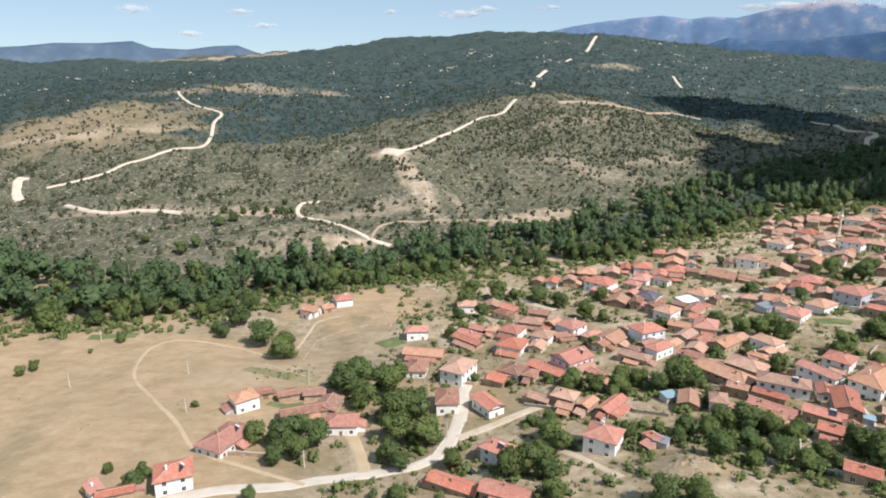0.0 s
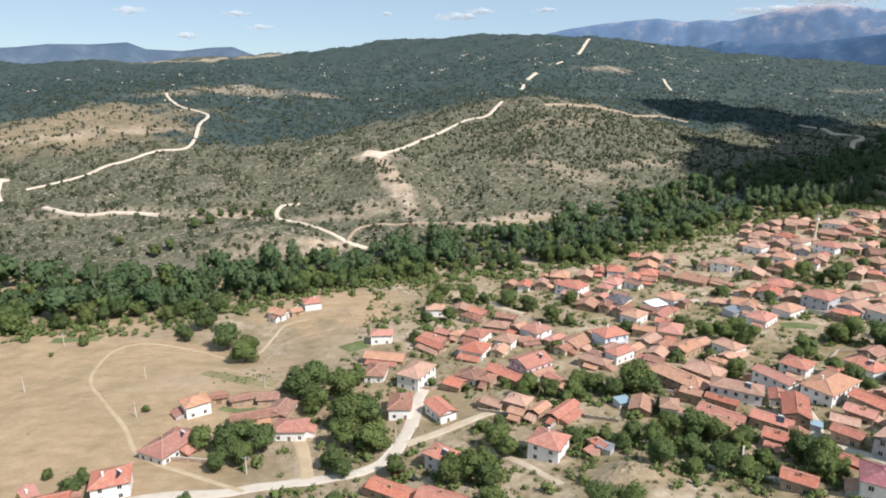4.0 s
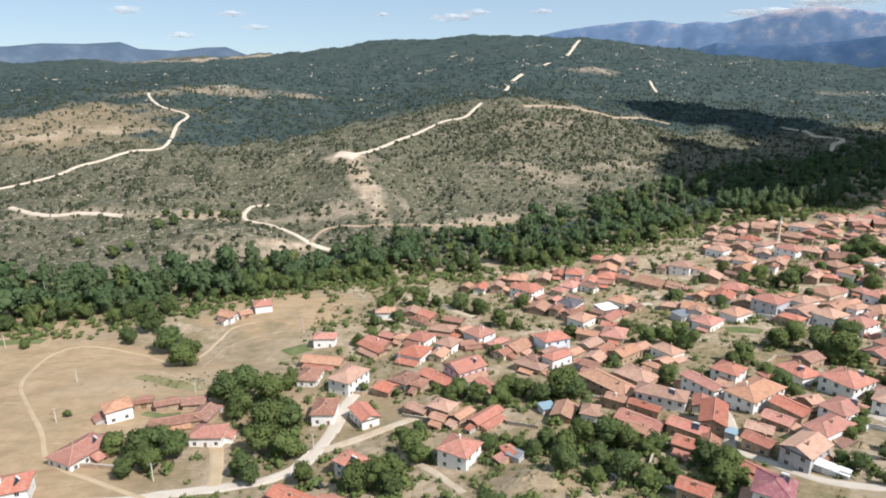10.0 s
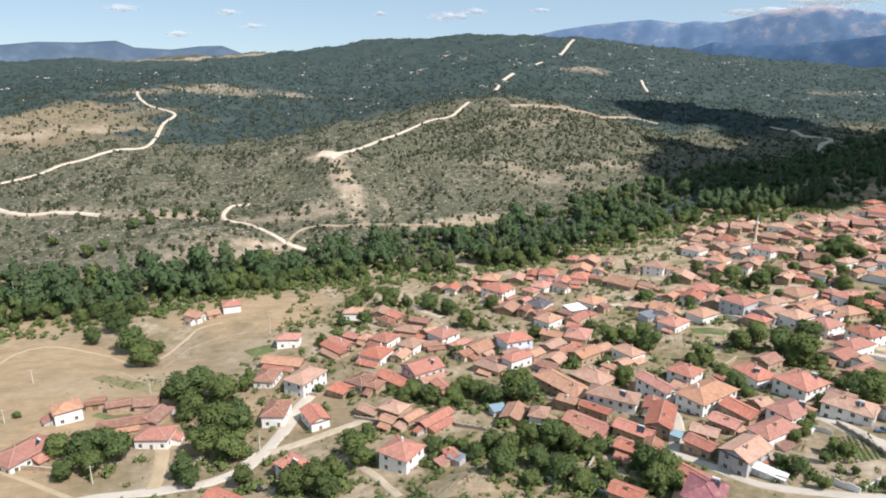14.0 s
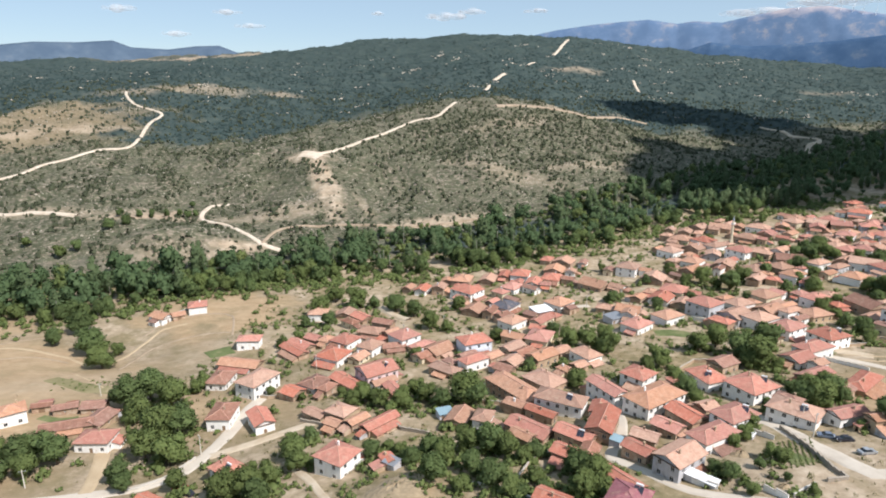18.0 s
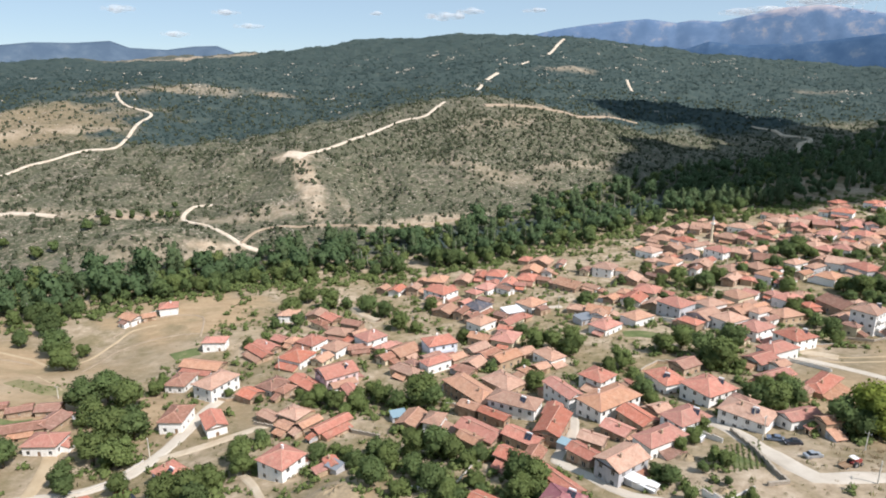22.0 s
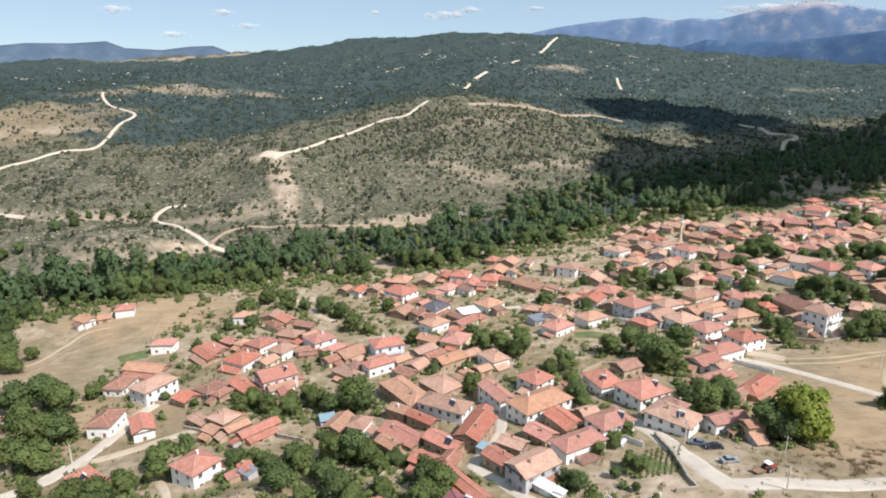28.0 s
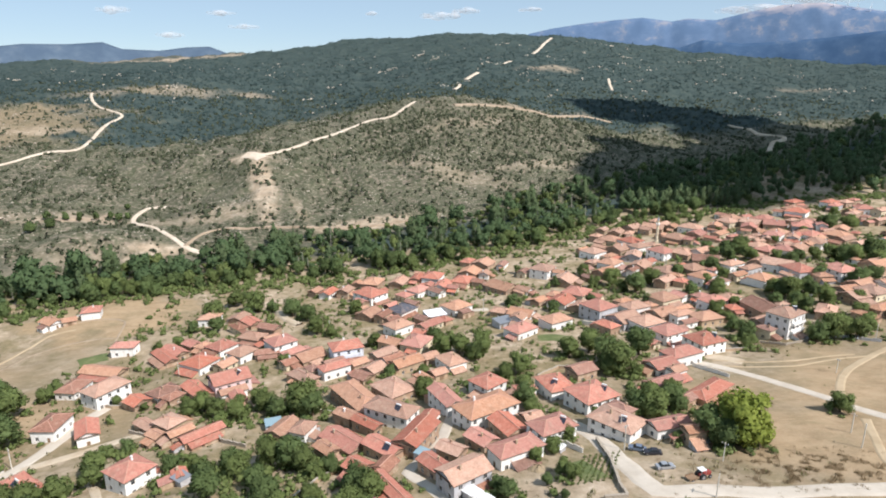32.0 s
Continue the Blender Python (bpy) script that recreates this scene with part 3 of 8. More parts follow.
    # openings
    for side, (x0, x1, s0, s1) in windows + doors:
        a, b = Vector(c[side]), Vector(c[(side + 1) % 4])
        u = (b - a).normalized()
        p = a + u * x0
        inward = Vector((-u.y, u.x))
        p = p + inward * 0.09
        lm = Matrix.Translation((p.x, p.y, s0)) @ Matrix.Rotation(math.atan2(u.y, u.x), 4, "Z")
        if (side, (x0, x1, s0, s1)) in doors:
            bm = bmesh.new()
            box(bm, 0.02, 0, 0, x1 - x0 - 0.02, 0.05, s1 - s0 - 0.02)
            box(bm, 0.1, -0.015, 0.15, (x1 - x0) / 2 - 0.06, 0.0, s1 - s0 - 0.2)
            box(bm, (x1 - x0) / 2 + 0.06, -0.015, 0.15, x1 - x0 - 0.1, 0.0, s1 - s0 - 0.2)
            part("door", bm, WOOD, ob).matrix_local = lm
        else:
            frame_mesh, pane_mesh = window_meshes(x1 - x0, s1 - s0)
            win = part("window", frame_mesh, None, ob)
            win.matrix_local = lm
            part("pane", pane_mesh, None, win)
    if not barn and rng.random() < 0.75:
        bm = bmesh.new()
        cx, cy = rng.uniform(-0.25, 0.25) * w, rng.choice((-1, 1)) * d * 0.14
        top = h + rise + 0.65
        box(bm, cx - 0.24, cy - 0.2, h + 0.25, cx + 0.24, cy + 0.2, top)
        box(bm, cx - 0.3, cy - 0.26, top, cx + 0.3, cy + 0.26, top + 0.1)
        part("chimney", bm, WALLS[rng.choice(("white", "brick", "brick", "mud"))], ob)
    if "balcony" in extra:
        balconies(ob, w, d, h, turn, storeys, wall)
    if "solar" in extra:
        solar_heater(ob, w, d, h, rise, turn)
    HOUSES.append((ob, x, y, turn, w, d, h, wall, colour))
    return ob


def annex(ob, x, y, turn, w, d, h, wall, colour, rng):
    """A low lean-to with a tiled single slope against one side of a house, where there is room for it."""
    side = rng.randrange(4)
    length, off = (w, d / 2) if side % 2 == 0 else (d, w / 2)
    along, deep = length * rng.uniform(0.45, 0.85), rng.uniform(2.0, 3.4)
    shift = rng.uniform(-1, 1) * (length - along) / 2
    low = rng.uniform(1.9, 2.3)
    high = min(low + 0.34 * deep, h - 0.15)
    local = Matrix.Rotation(radians(90 * side), 4, "Z")
    world = Matrix.Rotation(radians(turn), 4, "Z") @ local
    spots = [world @ Vector((shift + sx * along / 2, -off - sy, 0)) for sx in (-1, 0, 1) for sy in (0.7, deep * 0.6, deep + 0.5)]
    px, py = np.array([x + v.x for v in spots]), np.array([y + v.y for v in spots])
    if not clear_of(px, py, 0.3).all():
        return
    middle = world @ Vector((shift, -off - deep / 2, 0))
    FOOTPRINTS.append((x + middle.x, y + middle.y, turn + 90 * side, along, deep))
    a, b, y0, y1 = shift - along / 2, shift + along / 2, -off - deep, -off - 0.004
    bm = bmesh.new()
    wall_side(bm, (a, y1), (a, y0), -1.0, low - 0.04, [])
    wall_side(bm, (a, y0), (b, y0), -1.0, low - 0.04, [(along * 0.3, along * 0.3 + 0.9, 0.1, 1.8)])
    wall_side(bm, (b, y0), (b, y1), -1.0, low - 0.04, [])
    for px in (a, b):
        f = [bm.verts.new(v) for v in ((px, y0, low - 0.04), (px, y1, low - 0.04), (px, y1, high - 0.04))]
        bm.faces.new(f if px == b else f[::-1])
    part("annex_wall", bm, WALLS[wall if rng.random() < 0.4 else rng.choice(("brick", "mud", "grey"))], ob).matrix_local = local
    bm = bmesh.new()
    uv = bm.loops.layers.uv.new("UVMap")
    drop = (high - low) / deep * 0.4
    e = [(a - 0.25, y0 - 0.4, low - drop), (b + 0.25, y0 - 0.4, low - drop), (b + 0.25, y1, high), (a - 0.25, y1, high)]
    slope(bm, uv, e, max(2, int(along / 2.5)), 2, 0.04, rng)
    under = [bm.verts.new((px, py, pz - 0.12)) for px, py, pz in e]
    bm.faces.new(under[::-1])
    top = [bm.verts.new(v) for v in e]
    for k in (0, 1, 3):
        bm.faces.new((under[k], under[(k + 1) % 4], top[(k + 1) % 4], top[k]))
    part("annex_roof", bm, ROOFS[colour if rng.random() < 0.5 and colour in ("red", "orange", "brown") else rng.choice(("red", "orange", "brown"))], ob).matrix_local = local


def balconies(ob, w, d, h, turn, storeys, wall):
    """White slabs with parapets on the side that looks to the south-east."""
    sides = [((0, -1), w, d), ((1, 0), d, w), ((0, 1), w, d), ((-1, 0), d, w)]
    c, s = math.cos(radians(turn)), math.sin(radians(turn))
    (nx, ny), length, across = max(sides, key=lambda q: (q[0][0] * c - q[0][1] * s) * 0.8 - (q[0][0] * s + q[0][1] * c) * 0.45)
    face = Matrix.Rotation(math.atan2(nx, -ny), 4, "Z")
    for level in range(1, storeys):
        z = level * h / storeys
        bm = bmesh.new()
        y0 = -across / 2
        box(bm, -length * 0.36, y0 - 1.3, z, length * 0.36, y0 - 0.01, z + 0.16)
        slab = part("balcony", bm, WALLS[wall], ob)
        slab.matrix_local = face
        bm = bmesh.new()
        box(bm, -length * 0.36, y0 - 1.3, z + 0.16, length * 0.36, y0 - 1.2, z + 1.0)
        for px in (-length * 0.36, length * 0.36 - 0.1):
            box(bm, px, y0 - 1.2, z + 0.16, px + 0.1, y0 - 0.01, z + 1.0)
        part("parapet", bm, WALLS[wall], slab)


def solar_heater(ob, w, d, h, rise, turn):
    """A roof-top water heater: two tilted collectors on a stand, with a white tank behind them."""
    face = radians(-35 - turn)
    spot = Matrix.Translation((w * 0.2, -d * 0.2, h + rise * 0.62)) @ Matrix.Rotation(face, 4, "Z")
    bm = bmesh.new()
    tilt = Matrix.Rotation(radians(34), 4, "X")
    for k in (-1, 1):
        box(bm, k * 0.5 - 0.45, -0.85, 0.15, k * 0.5 + 0.45, 0.85, 0.22, tilt)
    part("collector", bm, PANEL, ob, "dark glass solar collector").matrix_local = spot
    bm = bmesh.new()
    tube(bm, (-0.75, 0.75, 0.95), (0.75, 0.75, 0.95), 0.23, 0.23, 10)
    part("tank", bm, WHITE_METAL, ob, "white water tank").matrix_local = spot
    bm = bmesh.new()
    for sx in (-0.7, 0.7):
        tube(bm, (sx, 0.75, -0.6), (sx, 0.75, 0.9), 0.03, 0.03, 5)
        tube(bm, (sx, -0.6, -0.5), (sx, 0.75, 0.8), 0.03, 0.03, 5)
    part("stand", bm, METAL, ob).matrix_local = spot


def strip(name, points, width, material, label, lift=0.12, kind="structure", category="road", rough=0.12, seed=1, step=4.0):
    """A track or road laid on the ground along a line of places, with uneven edges and thickness."""
    rng = random.Random(seed)
    pts = [Vector(p) for p in points]
    line = []
    for i in range(len(pts) - 1):
        p0, p1, p2, p3 = pts[max(0, i - 1)], pts[i], pts[i + 1], pts[min(len(pts) - 1, i + 2)]
        n = max(2, int((p2 - p1).length / step))
        for k in range(n):
            t = k / n
            line.append(0.5 * (2 * p1 + (p2 - p0) * t + (2 * p0 - 5 * p1 + 4 * p2 - p3) * t * t + (3 * p1 - p0 - 3 * p2 + p3) * t ** 3))
    line.append(pts[-1])
    verts, faces, across = [], [], 6
    for i, p in enumerate(line):
        along = (line[min(i + 1, len(line) - 1)] - line[max(i - 1, 0)]).normalized()
        side = Vector((-along.y, along.x))
        if p.y < 330:
            LANES.append((p.x, p.y, width * 0.55))
        else:
            FAR_LANES.append((p.x, p.y, width * 0.5 + 1.2))
        left, right = (width / 2 * (1 + rng.uniform(-rough, rough)) for _ in range(2))
        for k in range(across + 1):
            s = k / across
            q = p + side * (left * (1 - s) - right * s)
            z = ground_z(q.x, q.y) + (lift if 0 < k < across else -0.35 - lift)
            verts.append((q.x, q.y, z))
    for i in range(len(line) - 1):
        for k in range(across):
            a = i * (across + 1) + k
            faces.append((a, a + across + 1, a + across + 2, a + 1))
    return tagged(new(name, mesh_from(name, verts, faces, material, True)), label, category, "", kind)
# ---- ground: one sheet to the horizon ----
def patch(x, y, px, py, rx, ry, turn=0.0, edge=0.35):
    """1 inside a soft-edged oval, 0 outside."""
    c, s = math.cos(radians(turn)), math.sin(radians(turn))
    u, v = ((x - px) * c + (y - py) * s) / rx, ((y - py) * c - (x - px) * s) / ry
    r = np.hypot(u, v) + 0.18 * ripple(x, y, (rx + ry) * 0.5, 21) + 0.08 * ripple(x, y, (rx + ry) * 0.12, 22)
    return 1 - smooth(1 - edge, 1 + edge, r)


def forest_cover(x, y):
    """How densely pines and oaks stand: 1 closed wood, 0 none."""
    up = smooth(-70, 90, y - (800 + 0.12 * x + 70 * ripple(x, y, 420, 31)))
    up = np.maximum(up, patch(x, y, -190, 790, 130, 90, 40))
    open_hill = np.maximum(patch(x, y, -400, 760, 150, 130, 20), patch(x, y, 200, 700, 150, 110, -15))
    rocky = np.maximum(patch(x, y, -330, 1000, 120, 45, 30), patch(x, y, 330, 1240, 60, 30))
    rocky = np.maximum(rocky, np.maximum(patch(x, y, -190, 1060, 45, 16, -30), patch(x, y, 790, 1190, 70, 20, 10)))
    rocky = np.maximum(rocky, patch(x, y, -780, 1900, 330, 60, 0))
    thin = smooth(0.7, 1.15, ripple(x, y, 150, 33)) * 0.35
    return np.clip(up * 1.15 - 0.9 * open_hill - 0.7 * rocky - thin, 0, 1)


def make_ground():
    rings = np.concatenate([[0.0], np.linspace(25, 520, 175), np.geomspace(525, 4700, 165)])
    ahead = np.linspace(-52, 52, 430)
    behind = np.linspace(52, 308, 46)[1:-1]
    turn = np.radians(np.concatenate([ahead, behind]))
    rr, aa = np.meshgrid(rings, turn, indexing="ij")
    x, y = 60 + rr * np.sin(aa), -20 + rr * np.cos(aa)
    z = land(x, y)
    n, k = rr.shape
    i, j = np.meshgrid(np.arange(n - 1), np.arange(k), indexing="ij")
    a, b = i * k + j, i * k + (j + 1) % k
    faces = np.stack([a, b, b + k, a + k], -1).reshape(-1, 4)
    me = mesh_from("ground", np.stack([x, y, z], -1).reshape(-1, 3), faces[:, ::-1], LAND, True)
    x, y = x.ravel(), y.ravel()
    s = y - stream_y(x)
    side = 1 - smooth(-15, 25, s)
    straw = side * np.clip(patch(x, y, -150, 180, 150, 110, 8) + patch(x, y, 290, 160, 110, 75, 10) + patch(x, y, -40, 305, 40, 30) + patch(x, y, 62, 131, 10, 8), 0, 1)
    far_straw = np.clip(patch(x, y, -400, 760, 140, 110, 20) * 0.45 + patch(x, y, -790, 1905, 260, 40) * 0.9 + patch(x, y, -1500, 1900, 400, 50), 0, 1)
    earth = side * (1 - straw)
    scar = 0 * x
    for px, py, rx, ry, turn, much in ((-24, 512, 58, 9, -70, 1.0), (-46, 564, 19, 9, -10, 1.0), (-108, 381, 24, 6, 14, 0.4), (-66, 392, 16, 6, 20, 0.6), (62, 452, 30, 6, 14, 0.9), (95, 466, 22, 6, 25, 0.8), (-640, 1840, 190, 18, 4, 1.0), (12, 478, 26, 4, -62, 0.4), (75, 462, 30, 9, 20, 0.8), (-112, 388, 36, 8, 12, 0.22), (-62, 402, 18, 8, 20, 0.9), (-140, 458, 26, 8, 10, 0.8),
                                       (-60, 470, 45, 12, 10, 0.5), (160, 700, 60, 14, 35, 0.45), (215, 600, 50, 12, 20, 0.5), (-240, 455, 60, 9, -5, 0.6),
                                       (-150, 460, 34, 10, 40, 0.7), (-330, 720, 60, 14, 0, 0.6), (-420, 700, 70, 16, 20, 0.6), (130, 560, 50, 14, -20, 0.4),
                                       (-330, 1000, 110, 30, 30, 0.5), (330, 1240, 50, 22, 0, 0.6), (-190, 1060, 40, 12, -30, 0.6), (790, 1190, 60, 16, 10, 0.3),
                                       (240, 810, 90, 9, 35, 0.5), (-70, 215, 26, 12, 20, 0.35), (-10, 262, 34, 12, 30, 0.4)):
        scar = np.maximum(scar, much * patch(x, y, px, py, rx, ry, turn, 0.5))
    green = np.clip((1 - smooth(0, 26, np.abs(s - 5))) * (0.25 + 0.55 * smooth(0, 120, x)) + forest_cover(x, y) * 0.96, 0, 1)
    colour = me.color_attributes.new("cover", "FLOAT_COLOR", "POINT")
    colour.data.foreach_set("color", np.stack([np.clip(straw + far_straw, 0, 1), green, earth, np.clip(scar, 0, 1)], -1).astype(np.float32).ravel())
    tagged(new("ground", me), "dry stony ground falling to a stream and rising into wooded hills", "ground", "", "structure")


make_ground()
# ---- roads, tracks and bare earth: laid along the ground ----
strip("ridge_road", [(-55, 568), (-37, 569), (-14, 606), (12, 649), (41, 697), (66, 709), (88, 770)], 5.5, CHALK, "pale graded dirt road along the ridge", category="road", lift=0.500, seed=0, step=7)
strip("ridge_road", [(160, 1090), (172, 1117), (184, 1150)], 9, CHALK, "pale dirt road through the pine wood", category="road", lift=1.000, seed=1, step=7)
strip("fire_break", [(323, 1460), (346, 1540), (366, 1600), (389, 1677), (414, 1759)], 9, CHALK, "pale fire break running up the wooded hill", category="road", lift=1.000, seed=2, step=7)
strip("ridge_road", [(139, 1007), (146, 1032), (150, 1057)], 7, CHALK, "pale stretch of dirt road among pines", category="road", lift=1.000, seed=39, step=7)
strip("fire_break", [(239, 1262), (259, 1303)], 5, CHALK, "pale stretch of dirt road between pines", category="road", lift=1.000, seed=3, step=7)
strip("hill_road", [(-347, 535), (-332, 551), (-315, 574), (-308, 600), (-292, 613), (-276, 639), (-251, 648), (-254, 685), (-276, 759), (-289, 823), (-320, 851), (-350, 878), (-385, 932), (-398, 959)], 5, CHALK, "pale dirt road winding up the hillside", category="road", lift=0.700, seed=4, step=7)
strip("valley_road", [(-35, 404), (-50, 411), (-69, 430), (-91, 452), (-106, 461), (-115, 477), (-117, 505), (-103, 508)], 4.5, CHALK, "pale dirt road along the valley side", category="road", lift=0.500, seed=5, step=7)
strip("valley_road", [(-301, 485), (-254, 453), (-228, 451), (-190, 441)], 5, CHALK, "pale quarried bank beside the scrub", category="road", lift=1.000, seed=6, step=7)
strip("valley_road", [(-151, 441), (-135, 483)], 12, CLEARING, "dry bare terrace in the scrub", category="road", lift=1.000, seed=7, step=7)
strip("valley_road", [(-50, 411), (-43, 441), (-19, 447), (10, 446), (43, 445), (73, 453), (105, 470)], 2.5, CLEARING, "dry track at the foot of the hill", category="road", lift=1.000, seed=8, step=7)
strip("ridge_track", [(135, 748), (174, 763), (229, 778), (257, 777), (306, 843), (342, 835)], 10, CLEARING, "dry bare track along the hilltop", category="road", lift=1.000, seed=9, step=7)
strip("road_apron", [(-56, 570), (-46, 566), (-36, 559)], 15, CHALK, "broad pale gravel apron at the head of an eroded slope", category="road", lift=0.600, seed=38, step=4)
strip("wood_track", [(425, 1185), (416, 1140), (410, 1097)], 6, CHALK, "pale track in the far wood", category="road", lift=1.000, seed=10, step=7)
strip("wood_track", [(519, 885), (529, 825), (546, 790), (516, 760), (488, 711)], 7, DIRT, "pale track on the far slope", category="road", lift=1.000, seed=11, step=7)
strip("village_street", [(-81, 129), (-65, 134), (-53, 137), (-39, 138), (-28, 142), (-19, 144), (-7, 148), (0, 155), (3, 165), (6, 179), (7, 194), (10, 205)], 6, PAVED, "dusty pale village street", category="road", lift=0.100, seed=12, step=4)
strip("village_lane", [(4, 163), (11, 167), (21, 173), (30, 178), (36, 181)], 5, DIRT, "pale earth lane between houses", category="road", lift=0.112, seed=13, step=4)
strip("field_track", [(-36, 138), (-53, 147), (-64, 152), (-74, 159), (-84, 173), (-97, 188), (-116, 211), (-125, 232), (-127, 248), (-121, 258), (-107, 255), (-87, 248), (-72, 239), (-65, 248), (-63, 269), (-61, 281), (-51, 285)], 2.0, FIELD_TRACK, "worn earth track across the dry field", category="road", lift=0.124, seed=14, step=4)
strip("yard_track", [(-21, 145), (-24, 156), (-28, 166)], 5, FIELD_TRACK, "trodden earth yard beside the houses", category="road", lift=0.136, seed=15, step=4)
strip("paved_road", [(217, 125), (194, 125), (176, 126), (167, 127), (164, 138), (162, 149), (160, 159), (156, 167)], 7, PAVED, "dusty asphalt road at the edge of the village", category="road", lift=0.148, seed=16, step=4)
strip("farm_road", [(209, 213), (219, 202), (226, 191), (232, 180), (235, 170), (240, 162), (244, 153)], 5, PAVED, "pale gravel road across the dry field", category="road", lift=0.160, seed=17, step=4)
strip("farm_track", [(235, 171), (240, 181), (251, 196), (263, 206), (280, 218), (294, 223)], 3.6, FIELD_TRACK, "worn earth track across the dry field", category="road", lift=0.100, seed=18, step=4)
strip("farm_track", [(234, 161), (228, 149), (223, 138), (220, 128)], 3.2, FIELD_TRACK, "worn earth track across the dry field", category="road", lift=0.112, seed=19, step=4)
strip("farm_track", [(213, 208), (229, 205), (239, 205), (248, 208), (259, 210), (272, 212)], 1.4, FIELD_TRACK, "twin worn ruts across the dry field", category="road", lift=0.120, seed=40, step=4)
strip("farm_track", [(216, 213), (230, 210), (241, 210.5), (252, 212.5), (266, 214)], 1.2, FIELD_TRACK, "twin worn ruts across the dry field", category="road", lift=0.130, seed=41, step=4)
strip("village_alley", [(125, 182), (123, 171), (121, 161), (118.3, 153), (114.5, 147), (113, 143), (115.5, 139), (119.5, 133.5), (123, 127.5), (129, 122.5), (136, 119.5), (146, 116), (160, 114), (180, 114)], 4.2, PAVED, "pale narrow alley between old houses", category="road", lift=0.124, seed=20, step=4)
strip("village_lane", [(28, 156), (38, 142), (44, 131)], 3, DIRT, "pale footpath below the white house", category="road", lift=0.136, seed=21, step=4)
strip("village_lane", [(40, 302), (47, 290), (55, 281)], 5, DIRT, "pale lane at the village edge", category="road", lift=1.000, seed=22, step=7)
strip("village_lane", [(183, 267), (195, 260), (200, 246)], 5, PAVED, "pale village lane", category="road", lift=0.160, seed=23, step=4)
strip("village_lane", [(143, 291), (126, 289), (115, 288)], 5, PAVED, "pale village square", category="road", lift=0.100, seed=24, step=4)
strip("village_lane", [(216, 218), (226, 211)], 8, DIRT, "pale earth yard at the village edge", category="road", lift=0.112, seed=25, step=4)
strip("hill_road", [(-379, 557), (-372, 532), (-356, 512)], 9, CHALK, "pale bend of a dirt road in the scrub", category="road", lift=1.000, seed=26, step=7)
strip("field_track", [(-58, 233), (-58, 256), (-50, 266), (-39, 272), (-26, 272)], 1.3, CLEARING, "worn earth track up the dry slope", category="road", lift=0.136, seed=27, step=4)
strip("field_bank", [(-67, 274), (-64, 286), (-56, 292), (-43, 297), (-32, 293), (-24, 268)], 1.3, CLEARING, "dry bank below a farmhouse", category="road", lift=0.148, seed=28, step=4)
strip("field_bank", [(-133, 256), (-123, 264), (-110, 270)], 1.0, CLEARING, "dry field terrace edge", category="road", lift=0.160, seed=29, step=4)
strip("field_bank", [(-113, 244), (-101, 247), (-83, 242)], 1.0, CLEARING, "dry field terrace edge", category="road", lift=0.100, seed=30, step=4)
strip("field_track", [(-47, 206), (-53, 212), (-61, 219), (-72, 228)], 1.2, FIELD_TRACK, "narrow footpath across the dry field", category="road", lift=0.112, seed=31, step=4)
strip("grass_hollow", [(-77, 221), (-68, 217), (-57, 211), (-46, 208)], 9, OLIVE, "olive green grassy hollow in the dry field", category="lawn", lift=0.124, seed=32, step=4)
strip("lawn", [(-27, 245), (-23, 248), (-18, 251)], 13, LAWN, "watered green plot in the dry field", category="lawn", lift=0.136, seed=33, step=4)
strip("lawn", [(160, 247), (167, 246), (172, 242)], 9, LAWN, "patch of green grass between houses", category="lawn", lift=0.148, seed=34, step=4)
strip("garden_plot", [(152, 142), (154, 138), (156, 133)], 8, LAWN, "green vegetable plot inside a stone wall", category="lawn", lift=0.160, seed=35, step=4)
strip("garden_plot", [(-59, 187), (-53, 185), (-47, 187)], 4, LAWN, "green plot in a farmyard", category="lawn", lift=0.100, seed=36, step=4)
strip("garden_plot", [(-163, 263), (-152, 264), (-141, 264)], 8, LAWN, "green field at the edge of the wood", category="lawn", lift=0.112, seed=37, step=4)
# ---- the village, house by house: x, y, turn, length, width, height to the eaves ----
house(108.3, 115.1, 57, 8.4, 7.2, 5.4, "hip", "white", "maroon", "solar")
house(93.9, 119.8, -34, 6.6, 4.4, 3.2, "gable", "brick", "red")
house(14.9, 127.3, -23, 11.6, 4.6, 2.6, "gable", "brick", "red")
house(110.4, 131.6, -54, 15.0, 3.2, 2.4, "gable", "brick", "red")
house(126.0, 133.8, 35, 10.3, 6.9, 5.0, "gable", "grey", "orange")
house(2.8, 134.0, -28, 13.0, 4.4, 2.6, "gable", "brick", "red")
house(-82.9, 134.1, 20, 8.2, 2.8, 2.5, "gable", "mud", "red")
house(-89.1, 135.6, -45, 5.9, 3.0, 3.2, "gable", "white", "red")
house(119.2, 141.8, -48, 6.6, 4.4, 3.2, "gable", "brick", "red")
house(-70.0, 139.1, 22, 8.8, 8.0, 4.8, "hip", "white", "red", "solar")
house(101.2, 142.7, -35, 5.2, 4.9, 3.2, "gable", "brick", "red")
house(107.7, 143.6, 62, 4.7, 3.9, 2.6, "gable", "brick", "brown")
house(43.6, 148.0, -31, 8.6, 8.2, 5.1, "hip", "white", "red")
house(139.0, 145.7, 29, 12.4, 5.9, 4.2, "hip", "white", "red")
house(57.0, 145.7, -57, 3.7, 2.8, 2.6, "gable", "white", "red")
house(14.9, 148.0, -35, 7.5, 5.6, 4.6, "hip", "white", "red", "solar")
house(123.5, 149.7, -34, 6.2, 4.4, 3.0, "gable", "brick", "orange")
house(183.4, 149.9, 13, 4.8, 3.8, 4.2, "gable", "mud", "orange")
